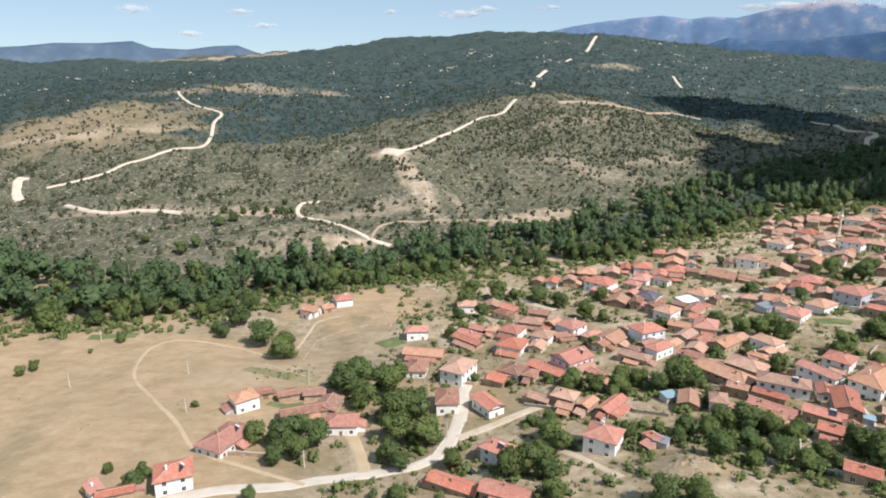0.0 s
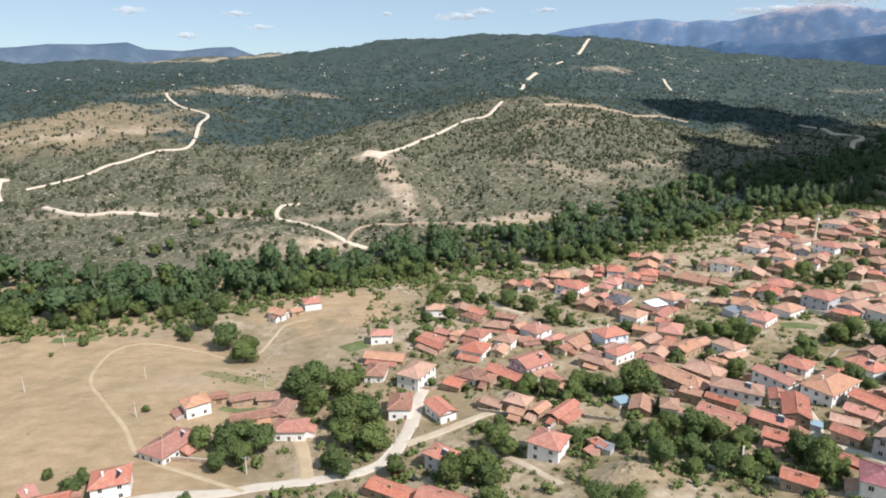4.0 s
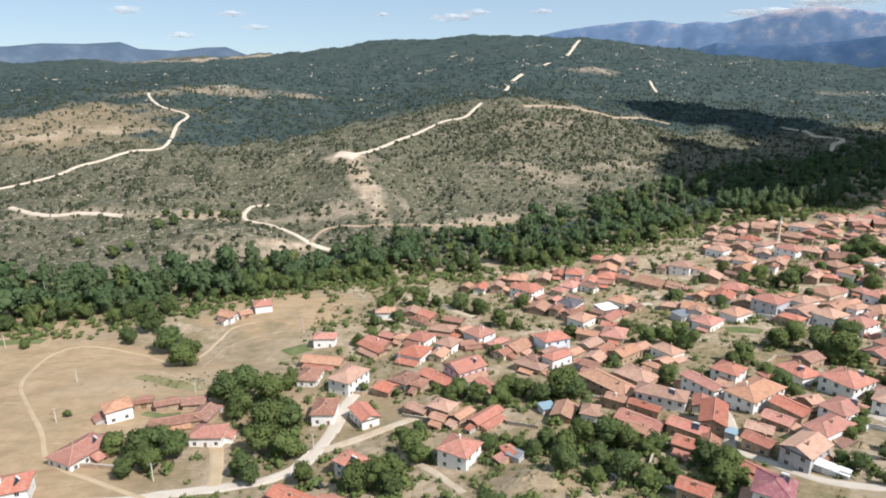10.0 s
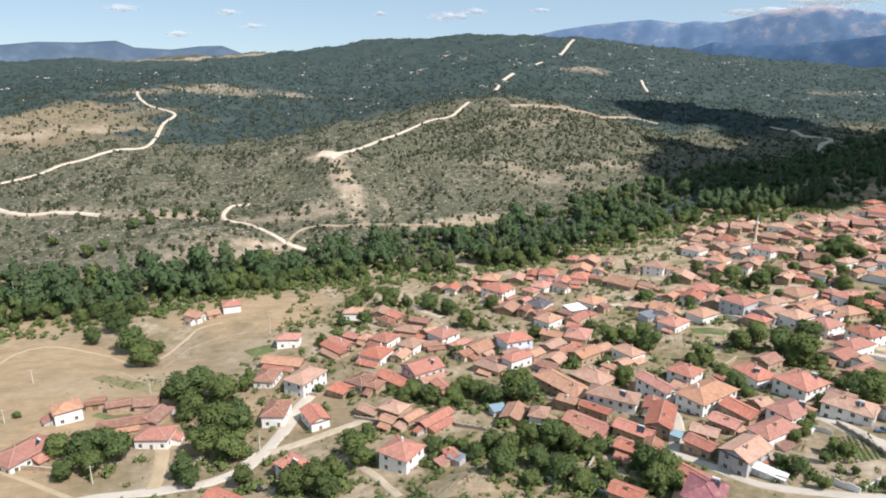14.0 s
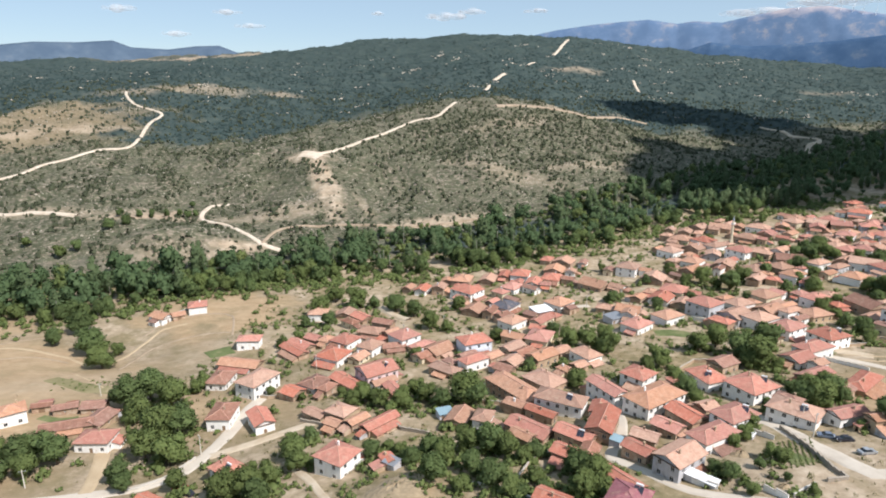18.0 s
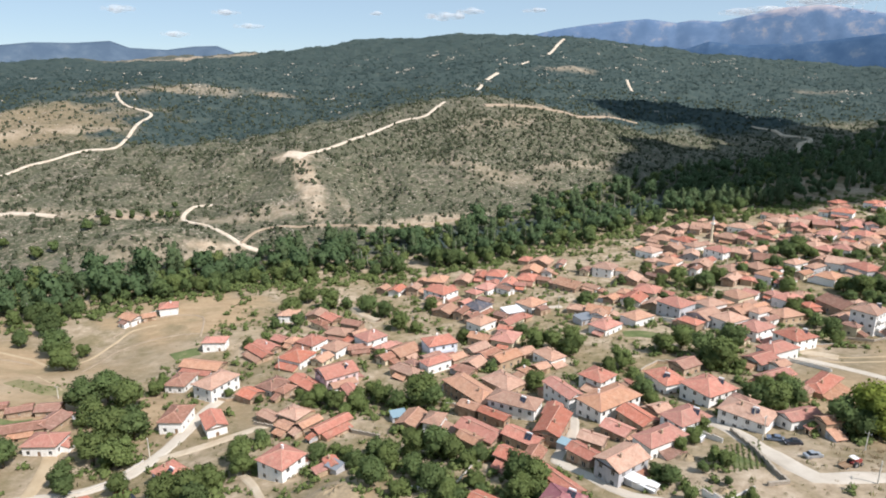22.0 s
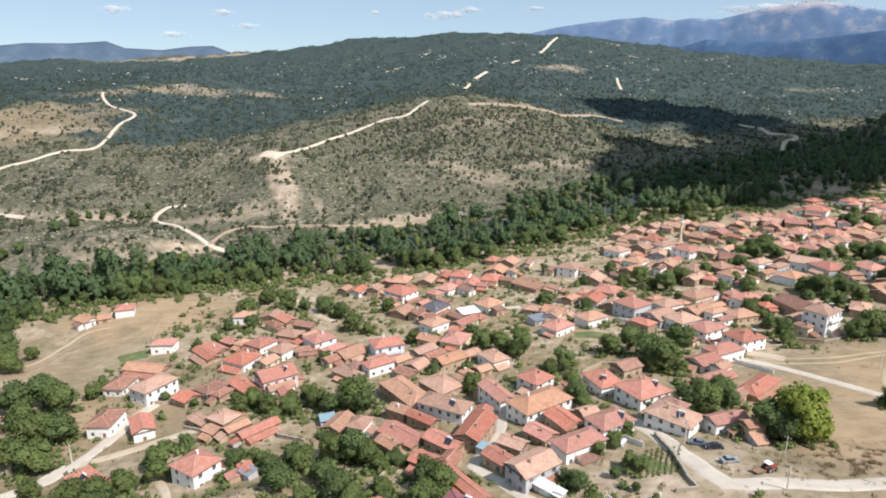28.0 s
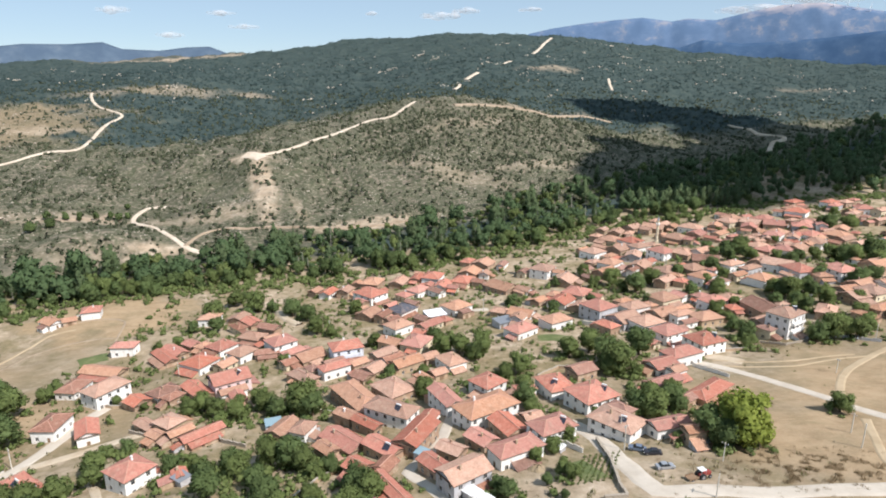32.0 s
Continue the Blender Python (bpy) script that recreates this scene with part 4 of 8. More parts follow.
house(91.8, 152.3, -43, 5.8, 3.5, 3.7, "gable", "mud", "orange")
house(106.2, 153.4, -39, 9.9, 5.1, 3.2, "gable", "brick", "red", "solar")
house(131.3, 154.8, -47, 7.0, 5.2, 3.0, "gable", "brick", "red")
house(179.6, 155.8, 18, 10.1, 4.6, 3.6, "gable", "white", "red")
house(149.5, 156.4, 29, 10.7, 7.0, 4.6, "hip", "white", "red", "solar")
house(114.6, 157.5, 64, 13.0, 6.4, 5.0, "gable", "brick", "red")
house(166.9, 158.0, -45, 12.1, 8.8, 4.6, "hip", "white", "orange", "solar")
house(95.1, 159.4, -41, 12.2, 6.3, 3.2, "gable", "brick", "red")
house(-64.0, 159.6, 66, 13.6, 9.2, 3.0, "hip", "white", "red", "solar")
house(138.8, 161.3, -62, 9.5, 6.3, 3.6, "gable", "brick", "red")
house(145.6, 164.4, 23, 4.9, 4.4, 4.0, "gable", "mud", "orange")
house(82.6, 166.5, 70, 6.3, 4.6, 4.3, "hip", "white", "orange")
house(170.6, 167.7, -49, 6.5, 4.5, 3.6, "hip", "mud", "brown")
house(-31.1, 169.2, 1, 9.5, 7.2, 3.6, "hip", "white", "red")
house(99.9, 169.9, -38, 8.8, 3.3, 3.2, "gable", "brick", "red")
house(116.9, 170.6, 66, 6.8, 4.2, 2.7, "gable", "white", "red")
house(75.9, 171.1, 67, 8.7, 6.0, 2.6, "gable", "mud", "orange")
house(52.3, 171.4, 46, 11.7, 3.9, 2.6, "gable", "brick", "red")
house(133.6, 172.3, 34, 17.1, 9.0, 5.2, "hip", "white", "orange")
house(45.3, 173.1, 48, 6.7, 3.4, 3.0, "gable", "brick", "orange")
house(38.2, 173.1, -30, 4.7, 3.4, 2.6, "gable", "brick", "orange")
house(191.2, 174.1, 35, 4.6, 3.7, 3.0, "gable", "brick", "brown")
house(106.5, 175.0, -28, 14.4, 7.0, 5.2, "hip", "white", "orange", "solar")
house(93.1, 176.1, -34, 5.7, 3.9, 3.5, "gable", "brick", "orange")
house(-44.7, 177.6, 20, 14.3, 5.3, 2.6, "gable", "mud", "brown")
house(165.0, 177.9, 28, 11.9, 10.5, 5.0, "hip", "white", "red", "solar")
house(14.5, 179.2, -59, 9.7, 5.8, 3.6, "gable", "white", "red")
house(39.4, 179.5, -31, 7.3, 6.2, 3.6, "hip", "mud", "orange")
house(200.9, 180.5, 39, 16.0, 5.6, 3.2, "hip", "brick", "red")
house(31.5, 181.1, -34, 6.8, 3.8, 2.5, "gable", "mud", "orange")
house(122.2, 182.0, -62, 12.5, 5.4, 5.2, "gable", "white", "red")
house(-37.7, 182.5, 80, 8.6, 6.9, 2.4, "gable", "mud", "brown")
house(1.4, 183.3, -90, 10.3, 7.0, 4.2, "hip", "white", "brown")
house(-65.8, 183.5, 38, 7.7, 7.1, 4.6, "hip", "white", "orange", "chim")
house(189.3, 187.0, 26, 12.5, 4.1, 3.6, "gable", "brick", "red")
house(147.1, 189.1, 18, 6.0, 4.0, 3.0, "hip", "white", "red")
house(94.4, 189.2, -54, 19.7, 8.2, 4.2, "hip", "brick", "orange")
house(156.5, 189.3, -70, 10.5, 8.4, 4.2, "hip", "white", "red", "solar")
house(-52.9, 190.5, 22, 7.0, 3.6, 2.5, "gable", "brick", "brown")
house(-61.0, 191.3, 17, 5.6, 2.8, 2.3, "gable", "brick", "brown")
house(-44.2, 192.2, 8, 7.0, 5.4, 2.5, "gable", "brick", "brown")
house(135.7, 193.5, 42, 8.7, 8.2, 4.6, "hip", "white", "red")
house(105.3, 195.1, -49, 11.6, 9.2, 3.6, "hip", "brick", "orange")
house(197.1, 197.2, 28, 5.2, 4.0, 3.7, "gable", "white", "orange")
house(54.2, 197.2, -60, 6.9, 4.0, 2.8, "gable", "mud", "red")
house(19.8, 199.4, -32, 6.2, 6.1, 2.6, "gable", "brick", "red")
house(31.3, 200.5, 62, 5.8, 4.2, 3.0, "hip", "brick", "brown")
house(167.5, 202.2, 29, 8.2, 6.5, 3.6, "gable", "brick", "brown")
house(50.7, 202.8, 34, 8.3, 4.0, 3.0, "gable", "white", "orange")
house(194.9, 204.9, 27, 9.5, 7.3, 3.2, "gable", "white", "red")
house(38.0, 205.2, -43, 13.8, 5.7, 3.0, "gable", "brick", "red")
house(26.2, 205.4, 58, 8.8, 6.6, 3.2, "hip", "white", "brown")
house(114.6, 206.1, -49, 5.7, 3.5, 2.6, "hip", "cream", "orange")
house(5.8, 206.2, 62, 12.7, 8.7, 5.6, "hip", "white", "orange")
house(47.5, 208.9, 35, 12.1, 9.7, 5.8, "gable", "pink", "red", "solar")
house(119.8, 209.5, 36, 5.1, 4.3, 2.6, "gable", "mud", "orange")
house(93.4, 210.1, -37, 6.0, 5.2, 2.6, "gable", "brick", "brown")
house(204.4, 212.3, 26, 13.1, 7.1, 4.6, "hip", "white", "red")
house(72.0, 212.7, -38, 11.0, 5.4, 3.0, "hip", "mud", "orange")
house(-9.6, 213.2, 84, 10.0, 7.2, 3.2, "hip", "white", "brown")
house(82.5, 217.0, 36, 10.4, 5.4, 4.2, "hip", "white", "red")
house(96.8, 217.2, 53, 6.9, 6.4, 2.6, "gable", "mud", "orange")
house(124.3, 218.5, -57, 9.5, 7.2, 3.6, "hip", "white", "orange")
house(74.1, 218.8, -43, 4.9, 3.6, 3.1, "hip", "cream", "brown")
house(108.2, 219.4, 37, 10.7, 6.8, 3.6, "gable", "mud", "orange")
house(90.1, 223.5, 41, 6.3, 4.7, 2.8, "gable", "brick", "orange")
house(217.5, 224.5, 24, 11.4, 9.8, 5.0, "hip", "white", "red", "solar")
house(116.4, 225.0, 39, 5.9, 4.7, 3.1, "gable", "brick", "orange")
house(80.8, 225.4, 38, 7.3, 4.6, 2.5, "gable", "brick", "brown")
house(102.6, 226.3, 40, 7.8, 6.2, 2.4, "gable", "white", "brown")
house(63.1, 227.9, 47, 5.1, 5.1, 2.8, "gable", "cream", "brown")
house(-7.6, 228.9, -12, 15.8, 7.0, 2.6, "gable", "mud", "orange")
house(38.3, 230.5, 62, 7.1, 5.4, 2.6, "gable", "cream", "orange")
house(28.3, 231.6, 65, 10.3, 10.2, 4.0, "hip", "white", "red")
house(199.6, 231.8, -62, 8.8, 3.5, 2.9, "gable", "cream", "red")
house(98.6, 232.2, 45, 9.5, 5.5, 3.0, "gable", "cream", "orange")
house(69.6, 235.0, 45, 10.7, 8.6, 2.6, "gable", "brick", "orange")
house(245.7, 235.1, -55, 5.4, 4.1, 4.4, "hip", "cream", "brown")
house(83.8, 235.8, 23, 11.6, 8.7, 5.6, "hip", "blue", "red", "balcony")
house(208.7, 236.5, 30, 11.6, 8.7, 5.0, "hip", "white", "red", "balcony")
house(254.6, 239.0, 34, 11.6, 9.1, 9.4, "hip", "white", "orange", "solar balcony")
house(42.0, 239.6, 60, 8.8, 7.5, 4.2, "hip", "white", "orange")
house(62.2, 240.4, 47, 9.1, 4.4, 2.6, "hip", "brick", "red")
house(10.5, 240.9, -44, 13.6, 4.7, 3.0, "gable", "brick", "red")
house(51.3, 241.8, 16, 9.3, 4.7, 2.5, "gable", "brick", "brown")
house(111.1, 242.9, 65, 11.6, 9.0, 3.6, "hip", "cream", "red")
house(215.7, 242.9, 27, 4.8, 3.6, 3.1, "gable", "cream", "brown")
house(81.1, 244.0, 24, 6.7, 6.3, 3.1, "hip", "brick", "orange")
house(100.7, 244.0, -31, 8.6, 6.1, 3.6, "gable", "mud", "orange")
house(306.5, 245.6, -65, 8.4, 6.2, 3.7, "gable", "mud", "orange")
house(12.0, 247.1, -38, 11.3, 5.6, 3.0, "gable", "brick", "red")
house(55.3, 247.6, 43, 10.0, 9.2, 5.2, "hip", "white", "red", "balcony")
house(292.8, 248.1, -59, 9.5, 4.5, 2.8, "gable", "brick", "orange")
house(251.3, 249.3, 29, 8.1, 5.5, 3.0, "gable", "mud", "orange")
house(30.3, 249.7, 59, 9.4, 9.0, 3.6, "hip", "white", "red")
house(204.7, 250.1, 28, 11.6, 9.6, 4.6, "hip", "white", "orange", "balcony")
house(188.7, 250.1, -53, 8.6, 6.1, 3.8, "hip", "brick", "red")
house(222.4, 251.5, 27, 7.0, 3.7, 2.8, "gable", "white", "brown")
house(153.7, 251.7, 40, 11.6, 8.3, 3.6, "hip", "white", "red")
house(21.9, 252.2, 64, 6.0, 5.0, 2.9, "hip", "white", "orange")
house(-11.3, 252.7, 3, 9.2, 6.3, 4.4, "hip", "white", "red")
house(302.5, 253.5, 26, 11.6, 5.5, 3.6, "hip", "brick", "orange")
house(114.0, 254.5, -26, 9.5, 5.6, 2.5, "gable", "white", "red")
house(15.8, 254.9, -31, 6.2, 5.1, 3.0, "gable", "brick", "red")
house(49.3, 255.8, 44, 6.4, 5.7, 3.6, "gable", "brick", "orange")
house(281.6, 256.1, 53, 11.6, 6.9, 3.2, "hip", "brick", "orange")
house(197.6, 256.9, 33, 11.6, 10.3, 4.0, "gable", "grey", "orange")
house(231.9, 257.1, 20, 11.6, 8.8, 3.2, "hip", "mud", "orange")
house(222.8, 259.2, 28, 10.3, 4.4, 4.0, "hip", "white", "orange")
house(169.5, 259.9, 32, 11.6, 8.4, 4.0, "hip", "white", "orange")
house(39.9, 260.4, -19, 9.9, 7.5, 3.2, "hip", "mud", "orange")
house(258.5, 263.1, -77, 13.6, 11.6, 4.0, "gable", "brick", "brown")
house(102.3, 263.9, 44, 10.3, 8.2, 4.0, "hip", "white", "orange")
house(216.3, 264.4, 32, 11.4, 8.4, 3.4, "gable", "brick", "orange")
house(154.4, 265.6, 58, 6.4, 5.5, 4.0, "gable", "white", "orange")
house(247.6, 265.9, -82, 6.1, 5.7, 2.9, "hip", "mud", "red")
house(115.8, 266.2, 48, 11.6, 5.9, 3.0, "gable", "cream", "red")
house(44.8, 268.7, -22, 9.0, 5.3, 4.3, "gable", "brick", "brown")
house(226.5, 268.9, 31, 8.1, 3.8, 3.1, "gable", "brick", "orange")
house(302.6, 269.9, 21, 11.6, 8.7, 3.2, "gable", "brick", "orange")
house(268.5, 270.3, -72, 8.1, 5.2, 2.5, "hip", "white", "orange")
house(190.1, 270.6, -55, 11.7, 11.6, 6.0, "hip", "grey", "red", "balcony")
house(206.7, 272.7, 26, 11.4, 8.0, 4.2, "hip", "white", "orange")
house(98.9, 272.8, 42, 6.0, 5.5, 3.5, "gable", "brick", "brown")
house(122.4, 273.1, -46, 5.7, 4.6, 2.4, "hip", "mud", "red")
house(312.1, 273.9, 24, 11.6, 11.1, 3.6, "hip", "cream", "orange")
house(112.2, 274.1, -42, 5.7, 4.6, 3.1, "gable", "brick", "brown")
house(242.2, 274.2, 30, 11.6, 8.0, 4.2, "hip", "white", "red")
house(157.0, 274.3, -28, 10.3, 9.3, 3.0, "gable", "white", "orange")
house(328.1, 275.1, 20, 6.7, 5.5, 3.1, "hip", "cream", "brown")
house(28.7, 275.8, -43, 8.0, 4.7, 3.0, "hip", "cream", "brown")
house(214.8, 276.2, -64, 5.7, 4.2, 3.0, "hip", "mud", "orange")
house(303.7, 277.7, 20, 9.7, 7.1, 3.2, "gable", "brick", "orange")
house(252.1, 280.0, 34, 8.8, 6.3, 2.7, "hip", "white", "orange")
house(148.4, 280.3, -25, 8.5, 6.3, 2.6, "hip", "mud", "orange")
house(131.3, 280.3, 39, 4.7, 3.9, 3.2, "gable", "brick", "brown")
house(93.9, 281.2, 63, 8.4, 4.5, 4.0, "gable", "brick", "brown")
house(204.6, 281.8, 28, 7.0, 3.9, 3.7, "hip", "brick", "orange")
house(33.0, 282.2, -45, 9.3, 6.3, 2.8, "gable", "brick", "red")
house(185.1, 282.5, 57, 8.9, 5.5, 2.8, "gable", "mud", "orange")
house(325.5, 282.8, 21, 11.6, 7.7, 3.8, "gable", "white", "orange")
house(223.1, 283.0, 30, 11.6, 10.2, 4.2, "hip", "cream", "orange")
house(313.5, 283.3, 27, 11.6, 7.9, 3.6, "gable", "brick", "orange")
house(240.6, 283.7, 31, 6.6, 5.2, 3.2, "hip", "cream", "red")
house(232.4, 287.0, -58, 6.7, 5.5, 3.1, "gable", "white", "red")
house(11.8, 287.1, 1, 8.7, 8.2, 4.0, "hip", "white", "orange")
house(86.8, 287.6, 61, 10.2, 9.3, 2.6, "gable", "brick", "orange")
house(335.8, 288.6, -72, 9.4, 4.5, 3.0, "gable", "white", "orange")
house(128.0, 289.6, 43, 11.6, 9.7, 3.6, "hip", "white", "orange")
house(102.1, 289.9, 53, 11.6, 9.7, 3.4, "hip", "white", "dark")
house(24.7, 290.0, 79, 8.6, 7.3, 2.5, "gable", "brick", "orange")
house(177.6, 290.3, 53, 11.4, 9.3, 3.0, "gable", "white", "red")
house(-65.7, 290.3, -30, 9.6, 6.8, 3.0, "gable", "white", "orange")
house(-58.4, 292.5, 34, 5.7, 5.4, 2.2, "gable", "brick", "orange")
house(167.3, 292.7, 49, 7.0, 5.1, 2.7, "gable", "brick", "orange")
house(194.9, 294.3, -37, 6.4, 4.6, 3.0, "gable", "cream", "red")
house(303.7, 296.9, 9, 7.7, 5.5, 3.5, "hip", "brick", "orange")
house(96.4, 297.1, 52, 6.3, 4.7, 3.1, "gable", "mud", "red")
house(276.1, 299.0, 34, 11.6, 9.5, 3.8, "hip", "white", "orange")
house(186.8, 299.4, 55, 11.6, 10.7, 4.2, "hip", "cream", "red")
house(106.7, 300.0, -42, 7.2, 4.0, 2.6, "gable", "brick", "brown")
house(-51.6, 300.2, -69, 8.5, 8.3, 4.0, "hip", "white", "red")
house(289.7, 301.2, -73, 6.7, 3.7, 3.1, "gable", "white", "orange")
house(176.0, 301.9, 56, 6.9, 4.6, 2.8, "hip", "brick", "orange")
house(314.6, 302.0, -75, 13.6, 11.6, 5.0, "hip", "white", "red", "balcony")
house(81.0, 302.2, -46, 6.1, 5.9, 3.6, "gable", "mud", "red")
house(257.2, 302.8, 30, 8.9, 5.5, 3.0, "hip", "white", "brown")
house(298.3, 307.3, -76, 13.6, 11.6, 4.0, "hip", "grey", "red")
house(240.3, 307.7, 48, 5.7, 5.3, 3.0, "hip", "mud", "red")
house(337.6, 308.6, 23, 11.6, 11.5, 4.0, "gable", "brick", "orange")
house(269.4, 309.4, 33, 9.1, 4.7, 2.8, "gable", "cream", "orange")
house(251.8, 309.9, 35, 11.6, 8.5, 4.2, "hip", "white", "orange")
house(233.5, 310.5, 44, 11.6, 6.2, 3.6, "gable", "brick", "orange")
house(84.4, 313.7, -41, 13.6, 11.6, 5.2, "hip", "white", "red", "balcony")
house(101.9, 314.2, -44, 7.4, 6.2, 3.1, "hip", "cream", "red")
house(163.3, 314.3, -47, 8.0, 5.6, 2.5, "gable", "white", "orange")
house(278.6, 316.1, 32, 11.6, 5.3, 3.6, "hip", "grey", "orange")
house(241.3, 316.3, -49, 6.1, 3.7, 3.4, "hip", "mud", "orange")
house(259.6, 316.3, 31, 4.8, 3.7, 4.1, "hip", "white", "red")
house(342.4, 316.9, 22, 11.6, 7.7, 3.4, "gable", "brick", "orange")
house(118.3, 316.9, -46, 8.4, 5.0, 3.2, "gable", "white", "brown")
house(293.6, 317.7, -41, 13.6, 11.6, 4.0, "gable", "white", "orange")
house(352.6, 320.6, 24, 5.9, 4.8, 3.1, "gable", "brick", "orange")
house(152.8, 320.7, -44, 13.6, 11.6, 3.0, "gable", "brick", "orange")
house(109.1, 320.9, 50, 11.0, 8.5, 3.6, "hip", "white", "red")
house(127.0, 322.7, -17, 5.2, 4.8, 3.1, "gable", "cream", "red")
house(70.0, 323.6, 73, 7.8, 6.4, 4.2, "gable", "brick", "orange")
house(272.7, 323.9, 30, 11.6, 6.9, 4.2, "hip", "white", "orange")
house(88.3, 324.0, 45, 6.8, 4.7, 2.6, "gable", "white", "red")
house(336.5, 324.2, -65, 6.0, 5.7, 3.0, "hip", "white", "orange")
house(60.9, 324.9, 70, 9.7, 6.0, 3.0, "gable", "white", "red")
house(253.4, 324.9, 25, 11.6, 10.1, 3.8, "hip", "brick", "orange")
house(185.7, 325.3, 58, 11.6, 11.4, 3.0, "gable", "brick", "orange")
house(288.8, 325.5, 40, 11.6, 7.0, 3.6, "gable", "brick", "orange")
house(300.6, 325.8, 43, 5.7, 4.5, 2.8, "hip", "brick", "brown")
house(240.5, 326.6, 24, 11.6, 9.9, 3.6, "hip", "cream", "orange")
house(53.3, 328.0, 66, 6.8, 5.1, 3.1, "gable", "brick", "orange")
house(79.9, 328.4, 79, 4.8, 4.0, 2.4, "gable", "brick", "red")
house(199.9, 328.5, -48, 7.5, 4.0, 2.5, "gable", "mud", "brown")
house(121.4, 328.6, 70, 10.8, 7.4, 3.0, "gable", "white", "red")
house(266.2, 329.4, -20, 5.2, 3.6, 2.8, "gable", "white", "orange")
house(113.9, 331.5, 74, 6.4, 3.9, 2.5, "gable", "brick", "red")
house(223.7, 331.7, 49, 8.4, 3.6, 3.8, "gable", "white", "brown")
house(140.8, 332.0, -26, 6.1, 5.4, 3.1, "gable", "brick", "brown")
house(249.3, 333.7, 23, 6.0, 4.3, 2.7, "gable", "white", "red")
house(209.5, 334.1, 41, 11.6, 9.3, 3.4, "gable", "brick", "orange")
house(132.6, 335.7, 65, 11.6, 9.9, 3.2, "hip", "cream", "red")
house(370.7, 335.7, 25, 11.6, 6.9, 3.8, "hip", "brick", "orange")
house(199.7, 338.4, 42, 7.3, 6.0, 4.3, "gable", "cream", "brown")
house(82.7, 338.5, 75, 11.6, 10.0, 4.0, "hip", "brick", "orange")
house(185.7, 338.8, -32, 6.0, 5.3, 3.1, "gable", "white", "orange")
house(97.5, 339.0, 72, 11.6, 7.8, 3.0, "gable", "brick", "orange")
house(265.6, 339.9, -19, 13.0, 11.6, 3.2, "gable", "brick", "brown")
house(230.4, 340.6, 53, 11.6, 9.4, 3.4, "gable", "brick", "orange")
house(74.3, 340.8, 81, 5.3, 5.2, 2.6, "gable", "brick", "orange")
house(220.6, 341.2, 48, 9.4, 3.8, 2.4, "hip", "white", "brown")
house(293.8, 341.6, -54, 7.0, 5.2, 2.5, "hip", "white", "orange")
house(177.2, 342.9, 56, 11.6, 10.8, 5.2, "hip", "white", "orange")
house(116.1, 343.4, 73, 11.6, 9.6, 4.2, "hip", "white", "red")
house(166.8, 344.7, 59, 7.1, 5.1, 3.2, "gable", "cream", "brown")
house(107.3, 345.6, 74, 10.1, 5.9, 3.0, "gable", "brick", "red")
house(311.6, 345.8, 49, 11.6, 8.3, 4.0, "hip", "white", "red")
house(145.2, 346.3, 71, 5.7, 5.5, 3.2, "gable", "white", "orange")
house(303.0, 347.0, 32, 11.6, 9.1, 3.6, "hip", "brick", "red")
house(237.9, 347.8, 47, 6.2, 5.1, 3.1, "gable", "white", "red")
house(319.8, 348.1, 43, 11.6, 8.7, 3.8, "gable", "brick", "orange")
house(216.7, 351.1, 48, 11.6, 10.0, 3.8, "hip", "white", "orange")
house(137.0, 352.0, 69, 11.6, 10.5, 3.0, "gable", "brick", "orange")
house(328.8, 354.0, 43, 6.6, 5.5, 4.0, "gable", "brick", "orange")
house(108.4, 354.7, -20, 5.3, 3.8, 2.8, "gable", "brick", "orange")
house(316.7, 355.4, 39, 11.6, 7.2, 3.4, "gable", "brick", "orange")
house(302.3, 356.2, 21, 11.6, 9.5, 4.0, "hip", "white", "orange")
house(270.3, 356.8, 38, 11.6, 7.7, 3.6, "gable", "white", "orange")
house(361.7, 356.8, 31, 11.6, 5.7, 3.6, "gable", "cream", "orange")
house(260.3, 358.2, -47, 11.9, 11.6, 3.6, "hip", "brick", "orange")
house(209.6, 358.7, 46, 8.1, 4.0, 2.5, "hip", "brick", "orange")
house(337.8, 361.1, 44, 11.6, 9.4, 4.2, "hip", "white", "orange")
house(249.3, 361.5, -59, 12.8, 11.6, 5.0, "hip", "white", "red")
house(324.7, 361.6, -47, 7.3, 3.7, 4.0, "gable", "mud", "red")
house(233.4, 362.8, 65, 11.6, 8.3, 3.4, "gable", "grey", "orange")
house(277.4, 363.5, 35, 5.6, 4.7, 2.5, "gable", "white", "red")
house(351.2, 363.7, -60, 6.6, 4.8, 2.7, "gable", "brick", "brown")
house(156.9, 365.6, 68, 9.5, 4.2, 2.5, "gable", "white", "brown")
house(384.0, 368.2, 24, 6.9, 5.8, 2.7, "gable", "white", "orange")
house(220.8, 368.2, 43, 9.3, 4.9, 2.7, "hip", "mud", "orange")
house(145.7, 368.8, 62, 11.1, 11.0, 3.0, "gable", "brick", "orange")
house(360.0, 369.0, 29, 11.6, 6.7, 3.4, "gable", "brick", "orange")
house(343.7, 370.2, 32, 11.6, 6.8, 3.8, "gable", "white", "orange")
house(394.6, 371.5, 25, 11.6, 6.3, 3.8, "hip", "white", "orange")
house(311.5, 374.1, 21, 6.3, 4.6, 2.7, "gable", "cream", "orange")
house(136.7, 376.0, 64, 9.1, 6.1, 2.7, "hip", "brick", "red")
house(212.9, 376.3, 39, 11.6, 11.1, 4.0, "hip", "white", "orange")
house(318.5, 377.6, 54, 5.1, 4.7, 3.0, "gable", "brick", "orange")
